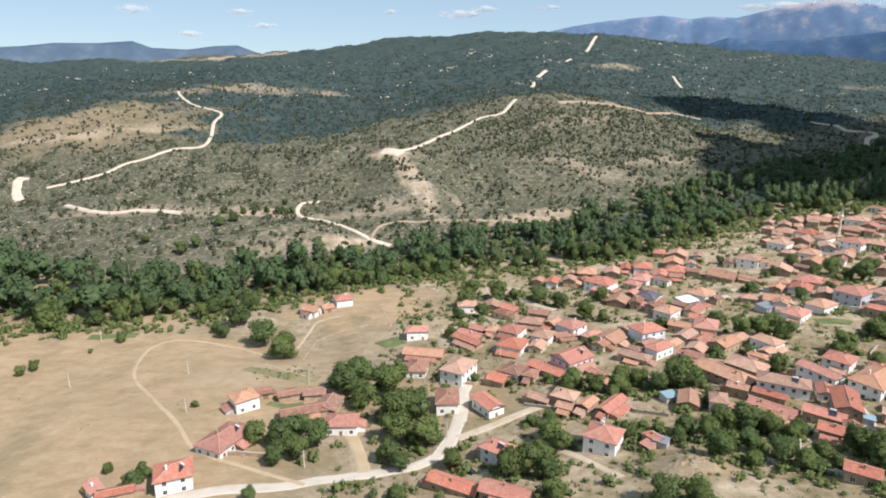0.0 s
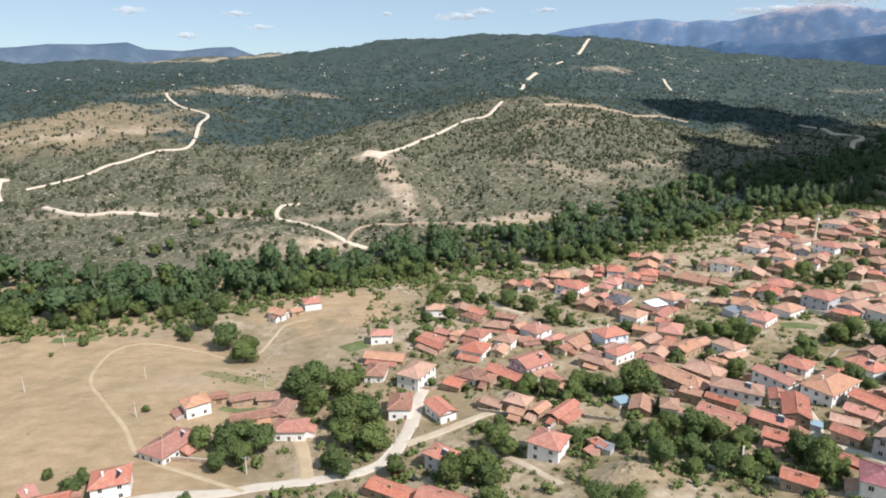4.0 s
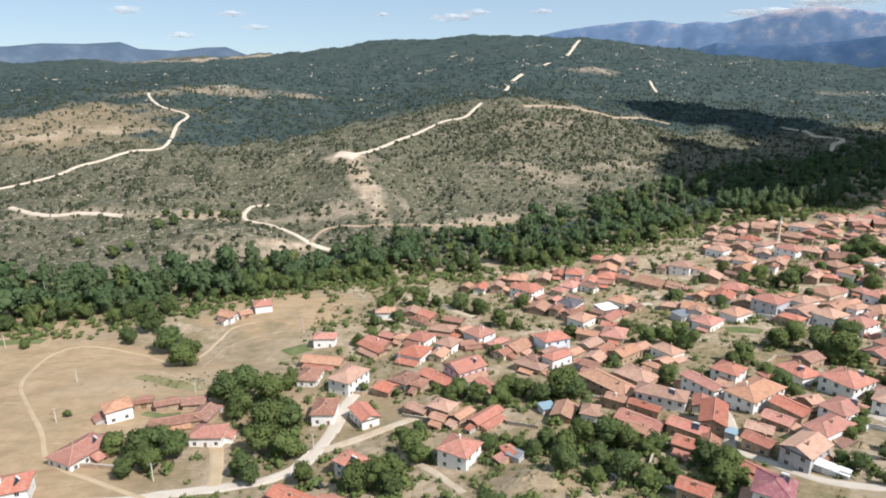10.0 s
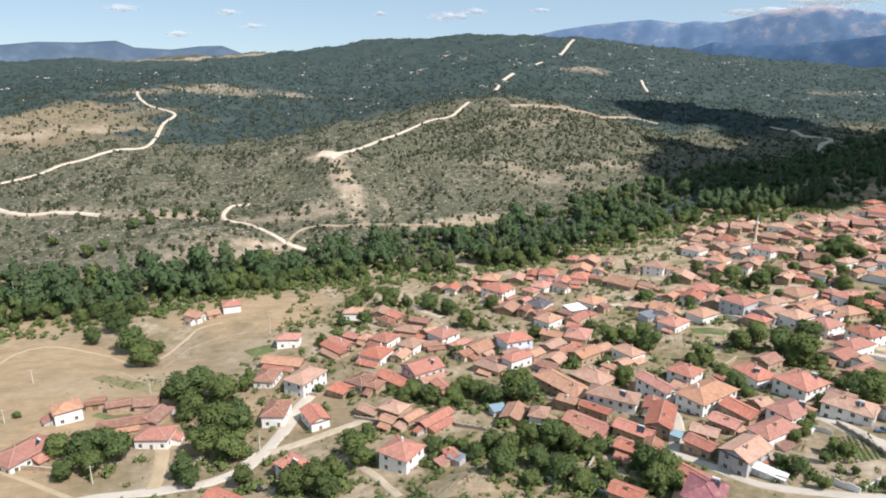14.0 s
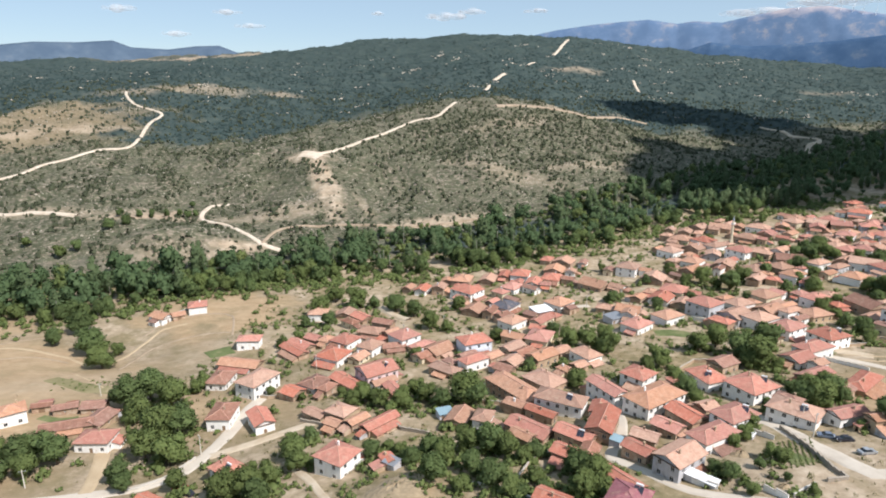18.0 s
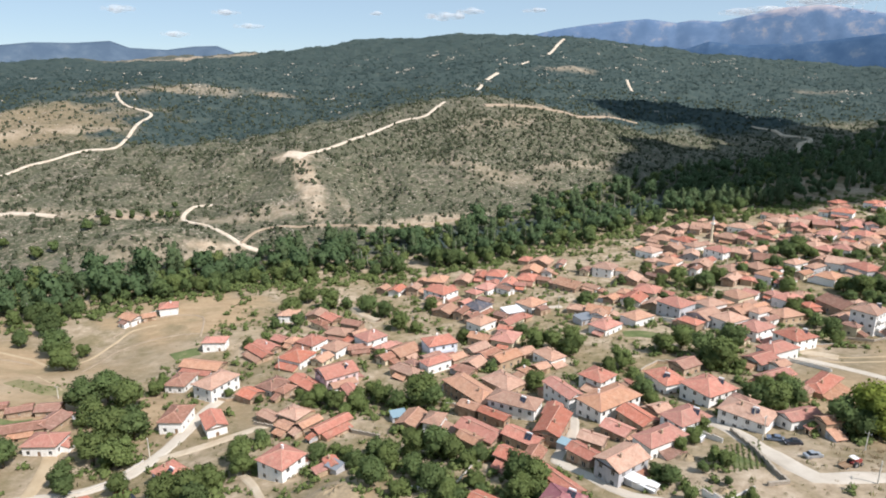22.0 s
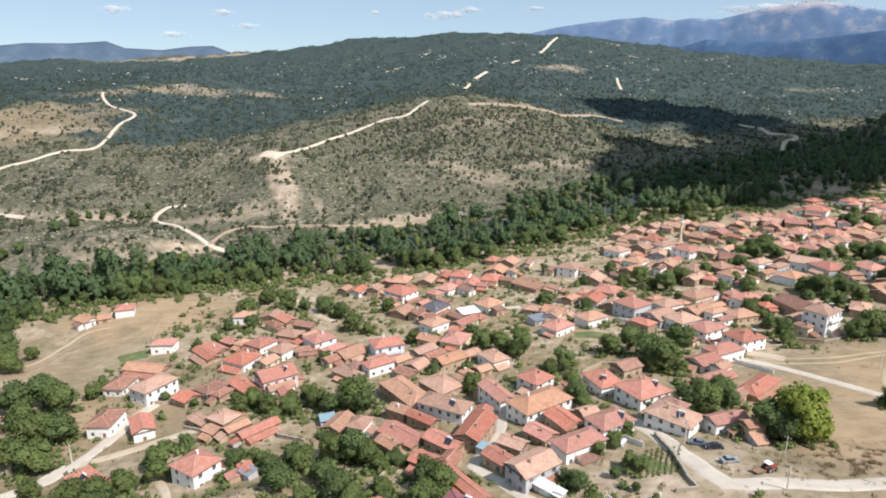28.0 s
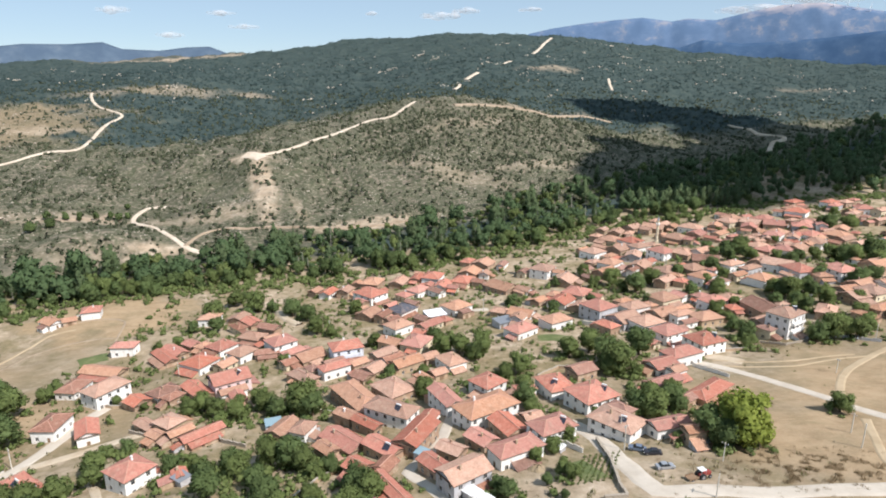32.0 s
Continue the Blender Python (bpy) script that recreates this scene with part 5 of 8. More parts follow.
house(334.5, 377.7, 55, 11.6, 6.3, 3.6, "gable", "white", "orange")
house(360.6, 378.1, -51, 13.6, 11.6, 4.0, "hip", "brick", "orange")
house(229.5, 380.0, 41, 11.6, 10.5, 3.6, "gable", "brick", "orange")
house(346.8, 380.2, 18, 11.6, 10.4, 4.0, "hip", "white", "red")
house(394.4, 380.3, 19, 7.0, 4.7, 3.1, "gable", "brick", "orange")
house(242.2, 380.5, 32, 11.6, 8.7, 4.0, "hip", "white", "orange")
house(306.4, 380.6, 26, 11.6, 6.0, 3.8, "hip", "cream", "orange")
house(339.0, 381.8, 33, 10.4, 5.7, 3.8, "hip", "white", "red")
house(368.5, 383.7, -53, 5.0, 3.9, 2.9, "gable", "cream", "orange")
house(325.8, 384.2, 48, 11.6, 9.4, 4.0, "hip", "white", "red")
house(376.8, 385.0, 45, 5.0, 4.2, 2.4, "hip", "mud", "red")
house(252.3, 385.4, -63, 6.4, 5.8, 3.0, "hip", "brick", "orange")
house(274.7, 385.8, -51, 5.3, 5.1, 3.8, "gable", "mud", "red")
house(220.9, 386.6, -51, 8.5, 5.1, 3.6, "gable", "brick", "orange")
house(209.0, 386.9, 37, 7.2, 4.4, 2.8, "gable", "brick", "orange")
house(302.5, 386.9, 21, 8.5, 4.1, 3.7, "hip", "brick", "red")
house(317.7, 387.9, 53, 5.3, 5.2, 2.8, "hip", "white", "orange")
house(361.4, 388.2, 32, 11.6, 7.0, 3.2, "gable", "brick", "orange")
house(234.0, 390.7, -54, 6.0, 4.6, 2.4, "gable", "mud", "orange")
house(290.6, 391.3, -49, 7.2, 5.1, 2.5, "gable", "brick", "red")
house(331.9, 391.7, 40, 11.6, 10.3, 3.6, "hip", "brick", "orange")
house(350.0, 393.2, -25, 6.9, 6.0, 2.6, "hip", "brick", "orange")
house(373.0, 393.8, 49, 11.6, 8.2, 3.2, "gable", "brick", "orange")
house(270.3, 396.0, -49, 13.6, 11.6, 3.6, "hip", "brick", "orange")
house(242.0, 397.1, -55, 12.1, 11.6, 3.6, "hip", "white", "red")
house(298.8, 398.4, 40, 11.6, 6.3, 3.4, "gable", "cream", "orange")
house(222.7, 398.4, -44, 5.8, 5.7, 3.7, "gable", "brick", "orange")
house(324.8, 398.9, 37, 8.1, 4.3, 2.5, "gable", "mud", "orange")
house(285.2, 401.4, 46, 11.6, 9.5, 3.6, "gable", "brick", "red")
house(317.2, 401.6, -33, 5.6, 4.4, 3.0, "gable", "cream", "brown")
house(365.9, 402.2, 67, 7.7, 6.2, 4.3, "gable", "white", "red")
house(353.7, 403.2, 65, 11.6, 11.1, 4.2, "hip", "grey", "red")
house(417.1, 403.8, 22, 11.6, 7.6, 3.8, "hip", "white", "red")
house(231.0, 405.2, -41, 11.9, 11.6, 3.4, "hip", "cream", "orange")
house(265.2, 406.7, 45, 5.2, 4.5, 2.7, "gable", "brick", "orange")
house(399.9, 407.7, 23, 5.8, 4.2, 2.6, "gable", "mud", "red")
house(426.3, 408.6, -73, 8.8, 4.8, 3.2, "hip", "mud", "brown")
house(323.3, 410.2, 61, 11.6, 9.0, 3.6, "gable", "brick", "red")
house(359.9, 410.2, 35, 11.6, 7.8, 4.2, "hip", "white", "red")
house(409.2, 410.8, 26, 11.6, 5.0, 3.2, "gable", "brick", "orange")
house(223.7, 413.5, 50, 7.1, 6.4, 4.0, "hip", "brick", "orange")
house(341.4, 414.9, -22, 12.3, 11.6, 3.6, "gable", "brick", "red")
house(419.6, 415.1, 24, 7.8, 4.4, 3.5, "hip", "brick", "orange")
house(354.9, 417.7, 33, 8.6, 4.4, 4.4, "hip", "brick", "orange")
house(247.0, 417.9, 63, 9.3, 4.9, 2.9, "hip", "brick", "orange")
house(367.7, 418.5, -57, 9.4, 6.4, 3.0, "hip", "cream", "brown")
house(305.0, 419.8, 57, 11.6, 7.9, 3.4, "gable", "brick", "orange")
house(288.9, 420.1, -42, 13.4, 11.6, 3.6, "hip", "white", "orange")
house(405.5, 420.4, 43, 6.4, 4.9, 2.8, "hip", "brick", "brown")
house(330.2, 420.7, -52, 11.7, 11.6, 3.8, "gable", "brick", "orange")
house(259.1, 420.9, -37, 6.5, 6.0, 4.0, "gable", "brick", "orange")
house(393.9, 421.3, 40, 6.4, 4.8, 2.5, "hip", "brick", "orange")
house(239.6, 422.1, 59, 11.6, 7.9, 3.4, "gable", "brick", "orange")
house(438.3, 422.3, 24, 7.0, 3.5, 2.4, "gable", "mud", "red")
house(339.7, 425.4, 43, 11.6, 9.9, 5.0, "hip", "grey", "red", "balcony")
house(278.4, 426.1, 52, 8.8, 5.7, 3.6, "gable", "brick", "orange")
house(316.9, 427.6, -61, 11.7, 11.6, 4.0, "hip", "cream", "orange")
house(432.2, 428.0, 27, 11.6, 7.2, 3.8, "gable", "cream", "orange")
house(402.3, 428.1, 42, 11.6, 6.0, 3.6, "hip", "brick", "orange")
house(231.7, 428.4, 56, 8.7, 5.7, 3.9, "gable", "mud", "orange")
house(266.7, 428.4, -32, 13.6, 11.6, 3.4, "gable", "brick", "orange")
house(327.6, 429.3, 49, 11.6, 6.5, 3.4, "gable", "brick", "orange")
house(422.3, 430.3, 28, 11.6, 7.4, 3.8, "gable", "cream", "orange")
house(253.3, 432.1, 40, 11.6, 9.5, 3.4, "gable", "brick", "orange")
house(442.3, 432.6, -67, 7.2, 5.3, 2.5, "gable", "mud", "orange")
house(406.4, 434.0, 23, 11.6, 8.3, 3.0, "gable", "brick", "orange")
house(275.3, 434.4, 48, 11.6, 5.6, 3.4, "gable", "cream", "orange")
house(346.3, 434.7, 39, 6.1, 6.0, 2.7, "gable", "brick", "orange")
house(323.2, 436.6, 28, 11.6, 10.6, 3.8, "hip", "brick", "orange")
house(415.7, 436.9, 73, 11.6, 11.4, 4.0, "hip", "white", "red")
house(370.2, 439.2, -42, 13.3, 11.6, 4.4, "hip", "white", "red")
house(334.6, 439.6, 24, 7.4, 5.9, 2.8, "gable", "cream", "red")
house(272.2, 442.8, 45, 8.9, 4.1, 3.8, "hip", "mud", "orange")
house(361.4, 446.4, -40, 6.1, 5.9, 3.1, "gable", "white", "brown")
house(419.9, 446.9, 74, 8.2, 4.7, 2.5, "gable", "white", "brown")
house(322.3, 448.1, -63, 8.0, 6.3, 3.0, "gable", "white", "brown")
house(402.6, 448.9, 41, 11.6, 6.3, 4.0, "hip", "grey", "red")
house(372.6, 449.6, 32, 11.6, 9.9, 3.6, "hip", "brick", "orange")
house(382.5, 453.9, -64, 6.8, 3.7, 2.7, "gable", "cream", "brown")
house(403.0, 456.2, 27, 11.6, 8.2, 4.4, "hip", "white", "red")
house(414.3, 456.2, 20, 8.5, 8.1, 3.4, "hip", "brick", "orange")
house(422.3, 459.1, 22, 5.7, 5.7, 3.7, "hip", "mud", "red")
house(382.9, 466.6, 26, 11.6, 8.2, 3.6, "hip", "brick", "red")
annex_rng = random.Random(9)
for one in HOUSES:
    for attempt in range(3 if one[2] < 300 else 2):
        if annex_rng.random() < 0.62:
            annex(*one, annex_rng)
# ---- plants ----
def ball(rings=4, sides=6):
    """A coarse ball of radius 1 as triangles."""
    v, f = [(0, 0, -1)], []
    for i in range(1, rings):
        a = math.pi * i / rings - math.pi / 2
        for k in range(sides):
            b = 2 * math.pi * (k + 0.5 * (i % 2)) / sides
            v.append((math.cos(a) * math.cos(b), math.cos(a) * math.sin(b), math.sin(a)))
    v.append((0, 0, 1))
    for k in range(sides):
        j = (k + 1) % sides
        f.append((0, 1 + j, 1 + k))
        for i in range(rings - 2):
            a, b = 1 + i * sides, 1 + (i + 1) * sides
            f += [(a + k, a + j, b + j), (a + k, b + j, b + k)]
        f.append((len(v) - 1, 1 + (rings - 2) * sides + k, 1 + (rings - 2) * sides + j))
    return np.array(v, float), np.array(f)


def crown_arrays(seed, blobs, leaves, size, core=(4, 6), core_scale=0.8):
    """Leaf clumps over a heap of blobs (x, y, z, radius, height), with a dense inside."""
    rng = np.random.RandomState(seed)
    blobs = np.array(blobs, float)
    v_all, f_all, n_all, n = [], [], [], 0
    middle = blobs[:, :3].mean(0)
    bv, bf = ball(*core)
    for x, y, z, r, h in blobs:
        v = bv * (1 + rng.uniform(-0.16, 0.16, (len(bv), 1))) * (r * core_scale, r * core_scale, h * core_scale) + (x, y, z)
        v_all.append(v)
        f_all.append(bf + n)
        n_all.append(0.6 * bv + 0.8 * (v - middle) + (0, 0, 0.45) + rng.normal(scale=0.22, size=v.shape))
        n += len(v)
    weight = blobs[:, 3] ** 2
    pick = rng.choice(len(blobs), leaves * 2, p=weight / weight.sum())
    d = rng.normal(size=(leaves * 2, 3))
    d /= np.linalg.norm(d, axis=1)[:, None]
    reach = rng.uniform(0.72, 1.2, (leaves * 2, 1))
    p = blobs[pick, :3] + d * np.stack([blobs[pick, 3], blobs[pick, 3], blobs[pick, 4]], -1) * reach
    keep = np.ones(len(p), bool)
    for x, y, z, r, h in blobs:
        keep &= (((p - (x, y, z)) / (r, r, h)) ** 2).sum(1) > 0.42
    p, d = p[keep][:leaves], d[keep][:leaves]
    lit = 0.6 * d + 0.8 * (p - middle) + (0, 0, 0.45) + rng.normal(scale=0.34, size=d.shape)
    nrm = d + rng.normal(scale=0.6, size=d.shape)
    nrm /= np.linalg.norm(nrm, axis=1)[:, None]
    t = np.cross(nrm, rng.normal(size=nrm.shape))
    t /= np.linalg.norm(t, axis=1)[:, None]
    b = np.cross(nrm, t)
    s = size * rng.uniform(0.6, 1.35, (len(p), 1))
    card = np.stack([p - t * s - b * s * 0.8, p + t * s * 1.1 - b * s * 0.6, p + b * s * 1.2], 1)
    v_all.append(card.reshape(-1, 3))
    n_all.append(np.repeat(lit, 3, axis=0))
    f_all.append(n + 3 * np.arange(len(p))[:, None] + (0, 1, 2))
    out = np.concatenate(n_all)
    return np.concatenate(v_all), np.concatenate(f_all), out / np.linalg.norm(out, axis=1)[:, None]


def round_blobs(seed, count=8, base=0.28, top=2.1):
    rng = np.random.RandomState(seed)
    out = [(0, 0, (base + top) / 2, 0.62, (top - base) * 0.42)]
    for k in range(count):
        a, r, z = 2.4 * k + rng.uniform(-0.4, 0.4), rng.uniform(0.32, 0.66), rng.uniform(base + 0.25, top - 0.35)
        q = rng.uniform(0.22, 0.46)
        out.append((r * math.cos(a), r * math.sin(a), z, q, q * rng.uniform(0.8, 1.05)))
    return out


def tall_blobs(seed):
    rng = np.random.RandomState(seed)
    return [(rng.uniform(-0.15, 0.15), rng.uniform(-0.15, 0.15), 0.5 + 0.4 * k, (0.5, 0.6, 0.6, 0.52, 0.42, 0.28)[k], 0.45) for k in range(6)]


def trunk_mesh(seed, reach=1.2):
    rng = random.Random(seed)
    bm = bmesh.new()
    tube(bm, (0, 0, -0.06), (0.02, 0.01, 0.5), 0.085, 0.065)
    tube(bm, (0.02, 0.01, 0.48), (0.03, -0.02, reach), 0.064, 0.03)
    for k in range(4):
        a = 1.57 * k + rng.uniform(-0.4, 0.4)
        tube(bm, (0.02, 0.01, 0.45 + 0.08 * k), (0.5 * math.cos(a), 0.5 * math.sin(a), 1.0 + 0.15 * k), 0.04, 0.016, 5)
    me = bpy.data.meshes.new("trunk")
    bm.to_mesh(me)
    bm.free()
    me.materials.append(BARK)
    return me


TRUNKS = [trunk_mesh(k) for k in range(3)]
def crown_mesh(seed, blobs, material):
    v, f, out = crown_arrays(seed, blobs, 2000, 0.06, (4, 7), 0.72)
    return mesh_from("crown", v, f, material, True, out)


CROWNS = {k: [crown_mesh(10 * k + j, round_blobs(10 * k + j, 13 + 2 * j), LEAVES[k]) for j in range(4)] for k in range(3)}
TREE_WORDS = ["dark green broad-leaved tree with a dense round crown", "green fruit tree with an uneven leafy crown",
              "tall bright green willow with a billowing crown"]
tree_count = 0
TREE_SPOTS = []


def tree(x, y, h, r, kind, group="village trees"):
    """A tree or large shrub with trunk, limbs and a crown of leaf clumps."""
    global tree_count
    tree_count += 1
    rng = random.Random(tree_count)
    if y > 232 and group == "village trees":
        h, r = h * 0.84, r * 0.84
    TREE_SPOTS.append((x, y, r))
    m = Matrix.LocRotScale((x, y, ground_z(x, y)), Euler((0, 0, rng.uniform(0, 6.28))), (r, r, h / 2.15))
    shrub = h < 2.4
    ob = thing("shrub" if shrub else "tree", m, "small green garden shrub" if shrub else TREE_WORDS[kind], "shrub" if shrub else "tree", group)
    part("trunk", TRUNKS[tree_count % 3], None, ob)
    part("crown", CROWNS[kind][tree_count % 4], None, ob)


def scatter(name, places, sizes, shapes, material, label, category, flat=0.2, sink=0.0, seed=0):
    """Many plants or stones too many to count, joined into one mesh."""
    rng = np.random.RandomState(seed)
    verts, faces, normals, n = [], [], [], 0
    which = rng.randint(len(shapes), size=len(places))
    for k, (v, f, *out) in enumerate(shapes):
        sel = np.where(which == k)[0]
        a = rng.uniform(0, 6.283, len(sel))
        s = sizes[sel]
        c, q = np.cos(a)[:, None], np.sin(a)[:, None]
        x = (v[None, :, 0] * c - v[None, :, 1] * q) * s[:, None]
        y = (v[None, :, 0] * q + v[None, :, 1] * c) * s[:, None]
        z = v[None, :, 2] * (s * rng.uniform(1 - flat, 1 + flat, len(sel)))[:, None]
        p = places[sel]
        verts.append(np.stack([x + p[:, 0:1], y + p[:, 1:2], z + p[:, 2:3] - sink * s[:, None]], -1).reshape(-1, 3))
        faces.append((f[None] + (n + len(v) * np.arange(len(sel)))[:, None, None]).reshape(-1, 3))
        n += len(v) * len(sel)
        if out:
            o = out[0]
            normals.append(np.stack([o[None, :, 0] * c - o[None, :, 1] * q, o[None, :, 0] * q + o[None, :, 1] * c, o[None, :, 2] + 0 * c], -1).reshape(-1, 3))
    me = mesh_from(name, np.concatenate(verts), np.concatenate(faces), material, normals=np.concatenate(normals) if normals else None)
    return tagged(new(name, me), label, category, "", "stuff")


def on_land(x, y):
    return np.stack([x, y, land(x, y)], -1)


# ---- trees of gardens and fields: x, y, height, crown radius, kind ----
tree(-154.9, 417.3, 9.7, 4.9, 0)
tree(-149.1, 429.4, 9.1, 4.5, 0)
tree(-120.8, 467.1, 7.8, 3.9, 0)
tree(-129.4, 498.1, 6.4, 3.2, 0)
tree(-161.5, 447.0, 7.7, 3.9, 0)
tree(-166.8, 379.5, 10.0, 5.0, 1)
tree(-159.9, 386.6, 9.3, 4.6, 0)
tree(-66.9, 384.7, 8.5, 4.2, 0)
tree(-195.9, 392.8, 8.1, 4.1, 1)
tree(-140.5, 451.0, 9.4, 3.0, 0)
tree(-134.0, 460.5, 8.8, 2.8, 0)
tree(-127.5, 468.0, 8.0, 2.7, 0)
tree(-146.5, 444.0, 9.0, 3.2, 0)
tree(-118.0, 474.0, 7.2, 3.0, 0)
tree(-34.5, 194.2, 12.0, 6.0, 0)
tree(-30.3, 201.8, 11.4, 5.7, 0)
tree(-19.5, 194.4, 11.7, 5.9, 1)
tree(-26.3, 184.2, 9.5, 4.8, 1)
tree(-14.5, 173.7, 12.5, 6.3, 1)
tree(-8.7, 175.9, 10.7, 5.4, 0)
tree(-14.2, 163.0, 9.6, 4.8, 1)
tree(-5.5, 159.3, 10.0, 5.0, 1)
tree(-15.3, 150.0, 7.2, 3.6, 0)
tree(-11.7, 145.4, 5.7, 2.9, 0)
tree(2.3, 145.3, 6.2, 3.1, 1)
tree(-47.9, 159.2, 9.5, 4.7, 0)
tree(-43.7, 162.6, 9.1, 4.6, 0)
tree(-36.8, 159.0, 8.9, 4.4, 0)
tree(-41.0, 151.9, 7.7, 3.9, 1)
tree(-46.5, 149.7, 7.1, 3.5, 0)
tree(-55.5, 160.9, 7.5, 3.7, 1)
tree(-79.6, 253.2, 15.6, 7.8, 0)
tree(-98.1, 278.0, 14.2, 7.1, 0)
tree(-66.5, 237.1, 13.6, 6.8, 1)
tree(-68.3, 253.4, 7.7, 3.9, 1)
tree(-100.2, 260.7, 8.2, 4.1, 0)
tree(-15.6, 206.2, 6.1, 3.1, 1)
tree(-16.9, 215.4, 5.1, 2.5, 1)
tree(17.1, 138.3, 8.1, 4.0, 1)
tree(22.1, 140.0, 8.6, 4.3, 1)
tree(26.3, 134.7, 7.0, 3.5, 0)
tree(26.6, 144.5, 6.5, 3.2, 1)
tree(30.1, 155.5, 7.7, 3.8, 1)
tree(32.8, 149.6, 6.6, 3.3, 1)
tree(32.4, 167.8, 4.6, 2.3, 0)
tree(26.8, 166.9, 3.9, 2.0, 1)
tree(45.0, 191.7, 7.2, 3.6, 1)
tree(41.7, 188.5, 6.4, 3.2, 1)
tree(51.0, 186.6, 7.0, 3.5, 1)
tree(58.4, 184.6, 7.6, 3.8, 1)
tree(55.0, 179.3, 5.1, 2.5, 1)
tree(70.9, 183.6, 6.9, 3.4, 0)
tree(65.6, 188.8, 7.0, 3.5, 1)
tree(61.8, 195.1, 6.5, 3.3, 1)
tree(78.1, 185.5, 11.7, 5.9, 1)
tree(81.6, 183.4, 8.6, 4.3, 0)
tree(82.2, 169.8, 5.8, 2.9, 0)
tree(67.0, 152.0, 6.5, 3.2, 0)
tree(71.3, 146.1, 7.1, 3.5, 1)
tree(68.1, 133.6, 7.3, 3.7, 0)
tree(62.6, 146.0, 5.7, 2.8, 0)
tree(59.5, 151.6, 4.4, 2.2, 1)
tree(77.5, 152.0, 8.2, 4.1, 1)
tree(83.2, 150.0, 8.7, 4.3, 0)
tree(87.2, 146.6, 7.1, 3.6, 1)
tree(77.8, 138.1, 6.8, 3.4, 0)
tree(82.4, 131.0, 7.3, 3.6, 0)
tree(85.7, 127.0, 5.6, 2.8, 1)
tree(74.5, 129.3, 4.6, 2.3, 1)
tree(90.8, 142.1, 5.0, 2.5, 1)
tree(94.1, 144.9, 5.1, 2.6, 0)
tree(92.2, 131.1, 5.3, 2.6, 1)
tree(93.3, 126.8, 3.9, 1.9, 0)
tree(88.1, 125.8, 3.8, 1.9, 0)
tree(102.5, 133.6, 8.0, 4.0, 0)
tree(105.4, 130.0, 7.9, 4.0, 1)
tree(101.1, 123.4, 7.1, 3.5, 1)
tree(105.1, 124.3, 5.6, 2.8, 1)
tree(51.9, 152.3, 5.3, 2.7, 0)
tree(56.4, 154.3, 4.2, 2.1, 1)
tree(11.5, 201.7, 3.9, 1.9, 1)
tree(3.1, 251.1, 6.5, 3.3, 1)
tree(8.8, 258.1, 6.7, 3.3, 1)
tree(18.4, 275.9, 9.0, 4.5, 0)
tree(7.9, 275.7, 7.0, 3.5, 0)
tree(26.4, 295.9, 7.4, 3.7, 0)
tree(11.9, 291.0, 13.1, 6.6, 1)
tree(15.4, 313.5, 11.2, 5.6, 1)
tree(28.4, 303.5, 13.5, 6.8, 1)
tree(37.1, 302.1, 8.1, 4.0, 0)
tree(48.9, 295.0, 11.5, 5.8, 0)
tree(57.5, 287.1, 10.2, 5.1, 0)
tree(65.6, 267.3, 10.5, 5.3, 1)
tree(73.2, 263.8, 6.6, 3.3, 1)
tree(79.5, 293.4, 9.4, 4.7, 1)
tree(94.0, 247.2, 8.0, 4.0, 1)
tree(61.2, 231.2, 5.1, 2.5, 1)
tree(118.1, 250.2, 8.2, 4.1, 0)
tree(121.5, 234.0, 10.8, 5.4, 1)
tree(127.9, 232.7, 10.8, 5.4, 1)
tree(136.7, 240.3, 9.0, 4.5, 1)
tree(134.9, 226.0, 9.3, 4.7, 1)
tree(115.3, 193.9, 7.3, 3.7, 1)
tree(114.7, 212.0, 4.8, 2.4, 1)
tree(102.7, 213.5, 4.7, 2.4, 0)
tree(148.2, 209.5, 8.1, 4.1, 1)
tree(142.8, 205.4, 6.0, 3.0, 1)
tree(167.7, 222.2, 8.7, 4.4, 1)
tree(175.9, 226.4, 9.9, 4.9, 1)
tree(178.6, 214.8, 10.8, 5.4, 0)
tree(179.9, 203.8, 12.5, 6.3, 1)
tree(193.1, 222.4, 11.4, 5.7, 0)
tree(185.6, 200.6, 5.0, 2.5, 1)
tree(177.2, 203.4, 7.5, 3.7, 1)
tree(145.8, 179.9, 7.9, 4.0, 0)
tree(146.7, 190.6, 6.8, 3.4, 1)
tree(146.7, 173.5, 5.3, 2.6, 1)
tree(176.0, 169.8, 8.1, 4.0, 0)
tree(179.6, 167.9, 9.2, 4.6, 1)
tree(186.8, 173.7, 7.6, 3.8, 0)
tree(188.0, 170.3, 5.7, 2.8, 0)
tree(163.5, 159.1, 5.1, 2.6, 0)
tree(148.4, 147.9, 4.7, 2.4, 1)
tree(135.3, 127.7, 5.0, 2.5, 0)
tree(153.4, 154.7, 4.6, 2.3, 1)
tree(163.2, 164.0, 4.9, 2.4, 1)
tree(165.8, 155.0, 3.4, 1.7, 1)
tree(133.3, 131.3, 3.9, 2.0, 0)
tree(150.2, 133.8, 4.2, 2.1, 1)
tree(148.9, 136.2, 4.2, 2.1, 1)
tree(144.4, 132.6, 2.9, 1.5, 0)
tree(147.0, 125.9, 2.3, 1.1, 0)
tree(136.7, 120.8, 3.2, 1.6, 1)
tree(149.1, 119.5, 2.8, 1.4, 1)
tree(143.5, 144.0, 4.3, 2.1, 1)
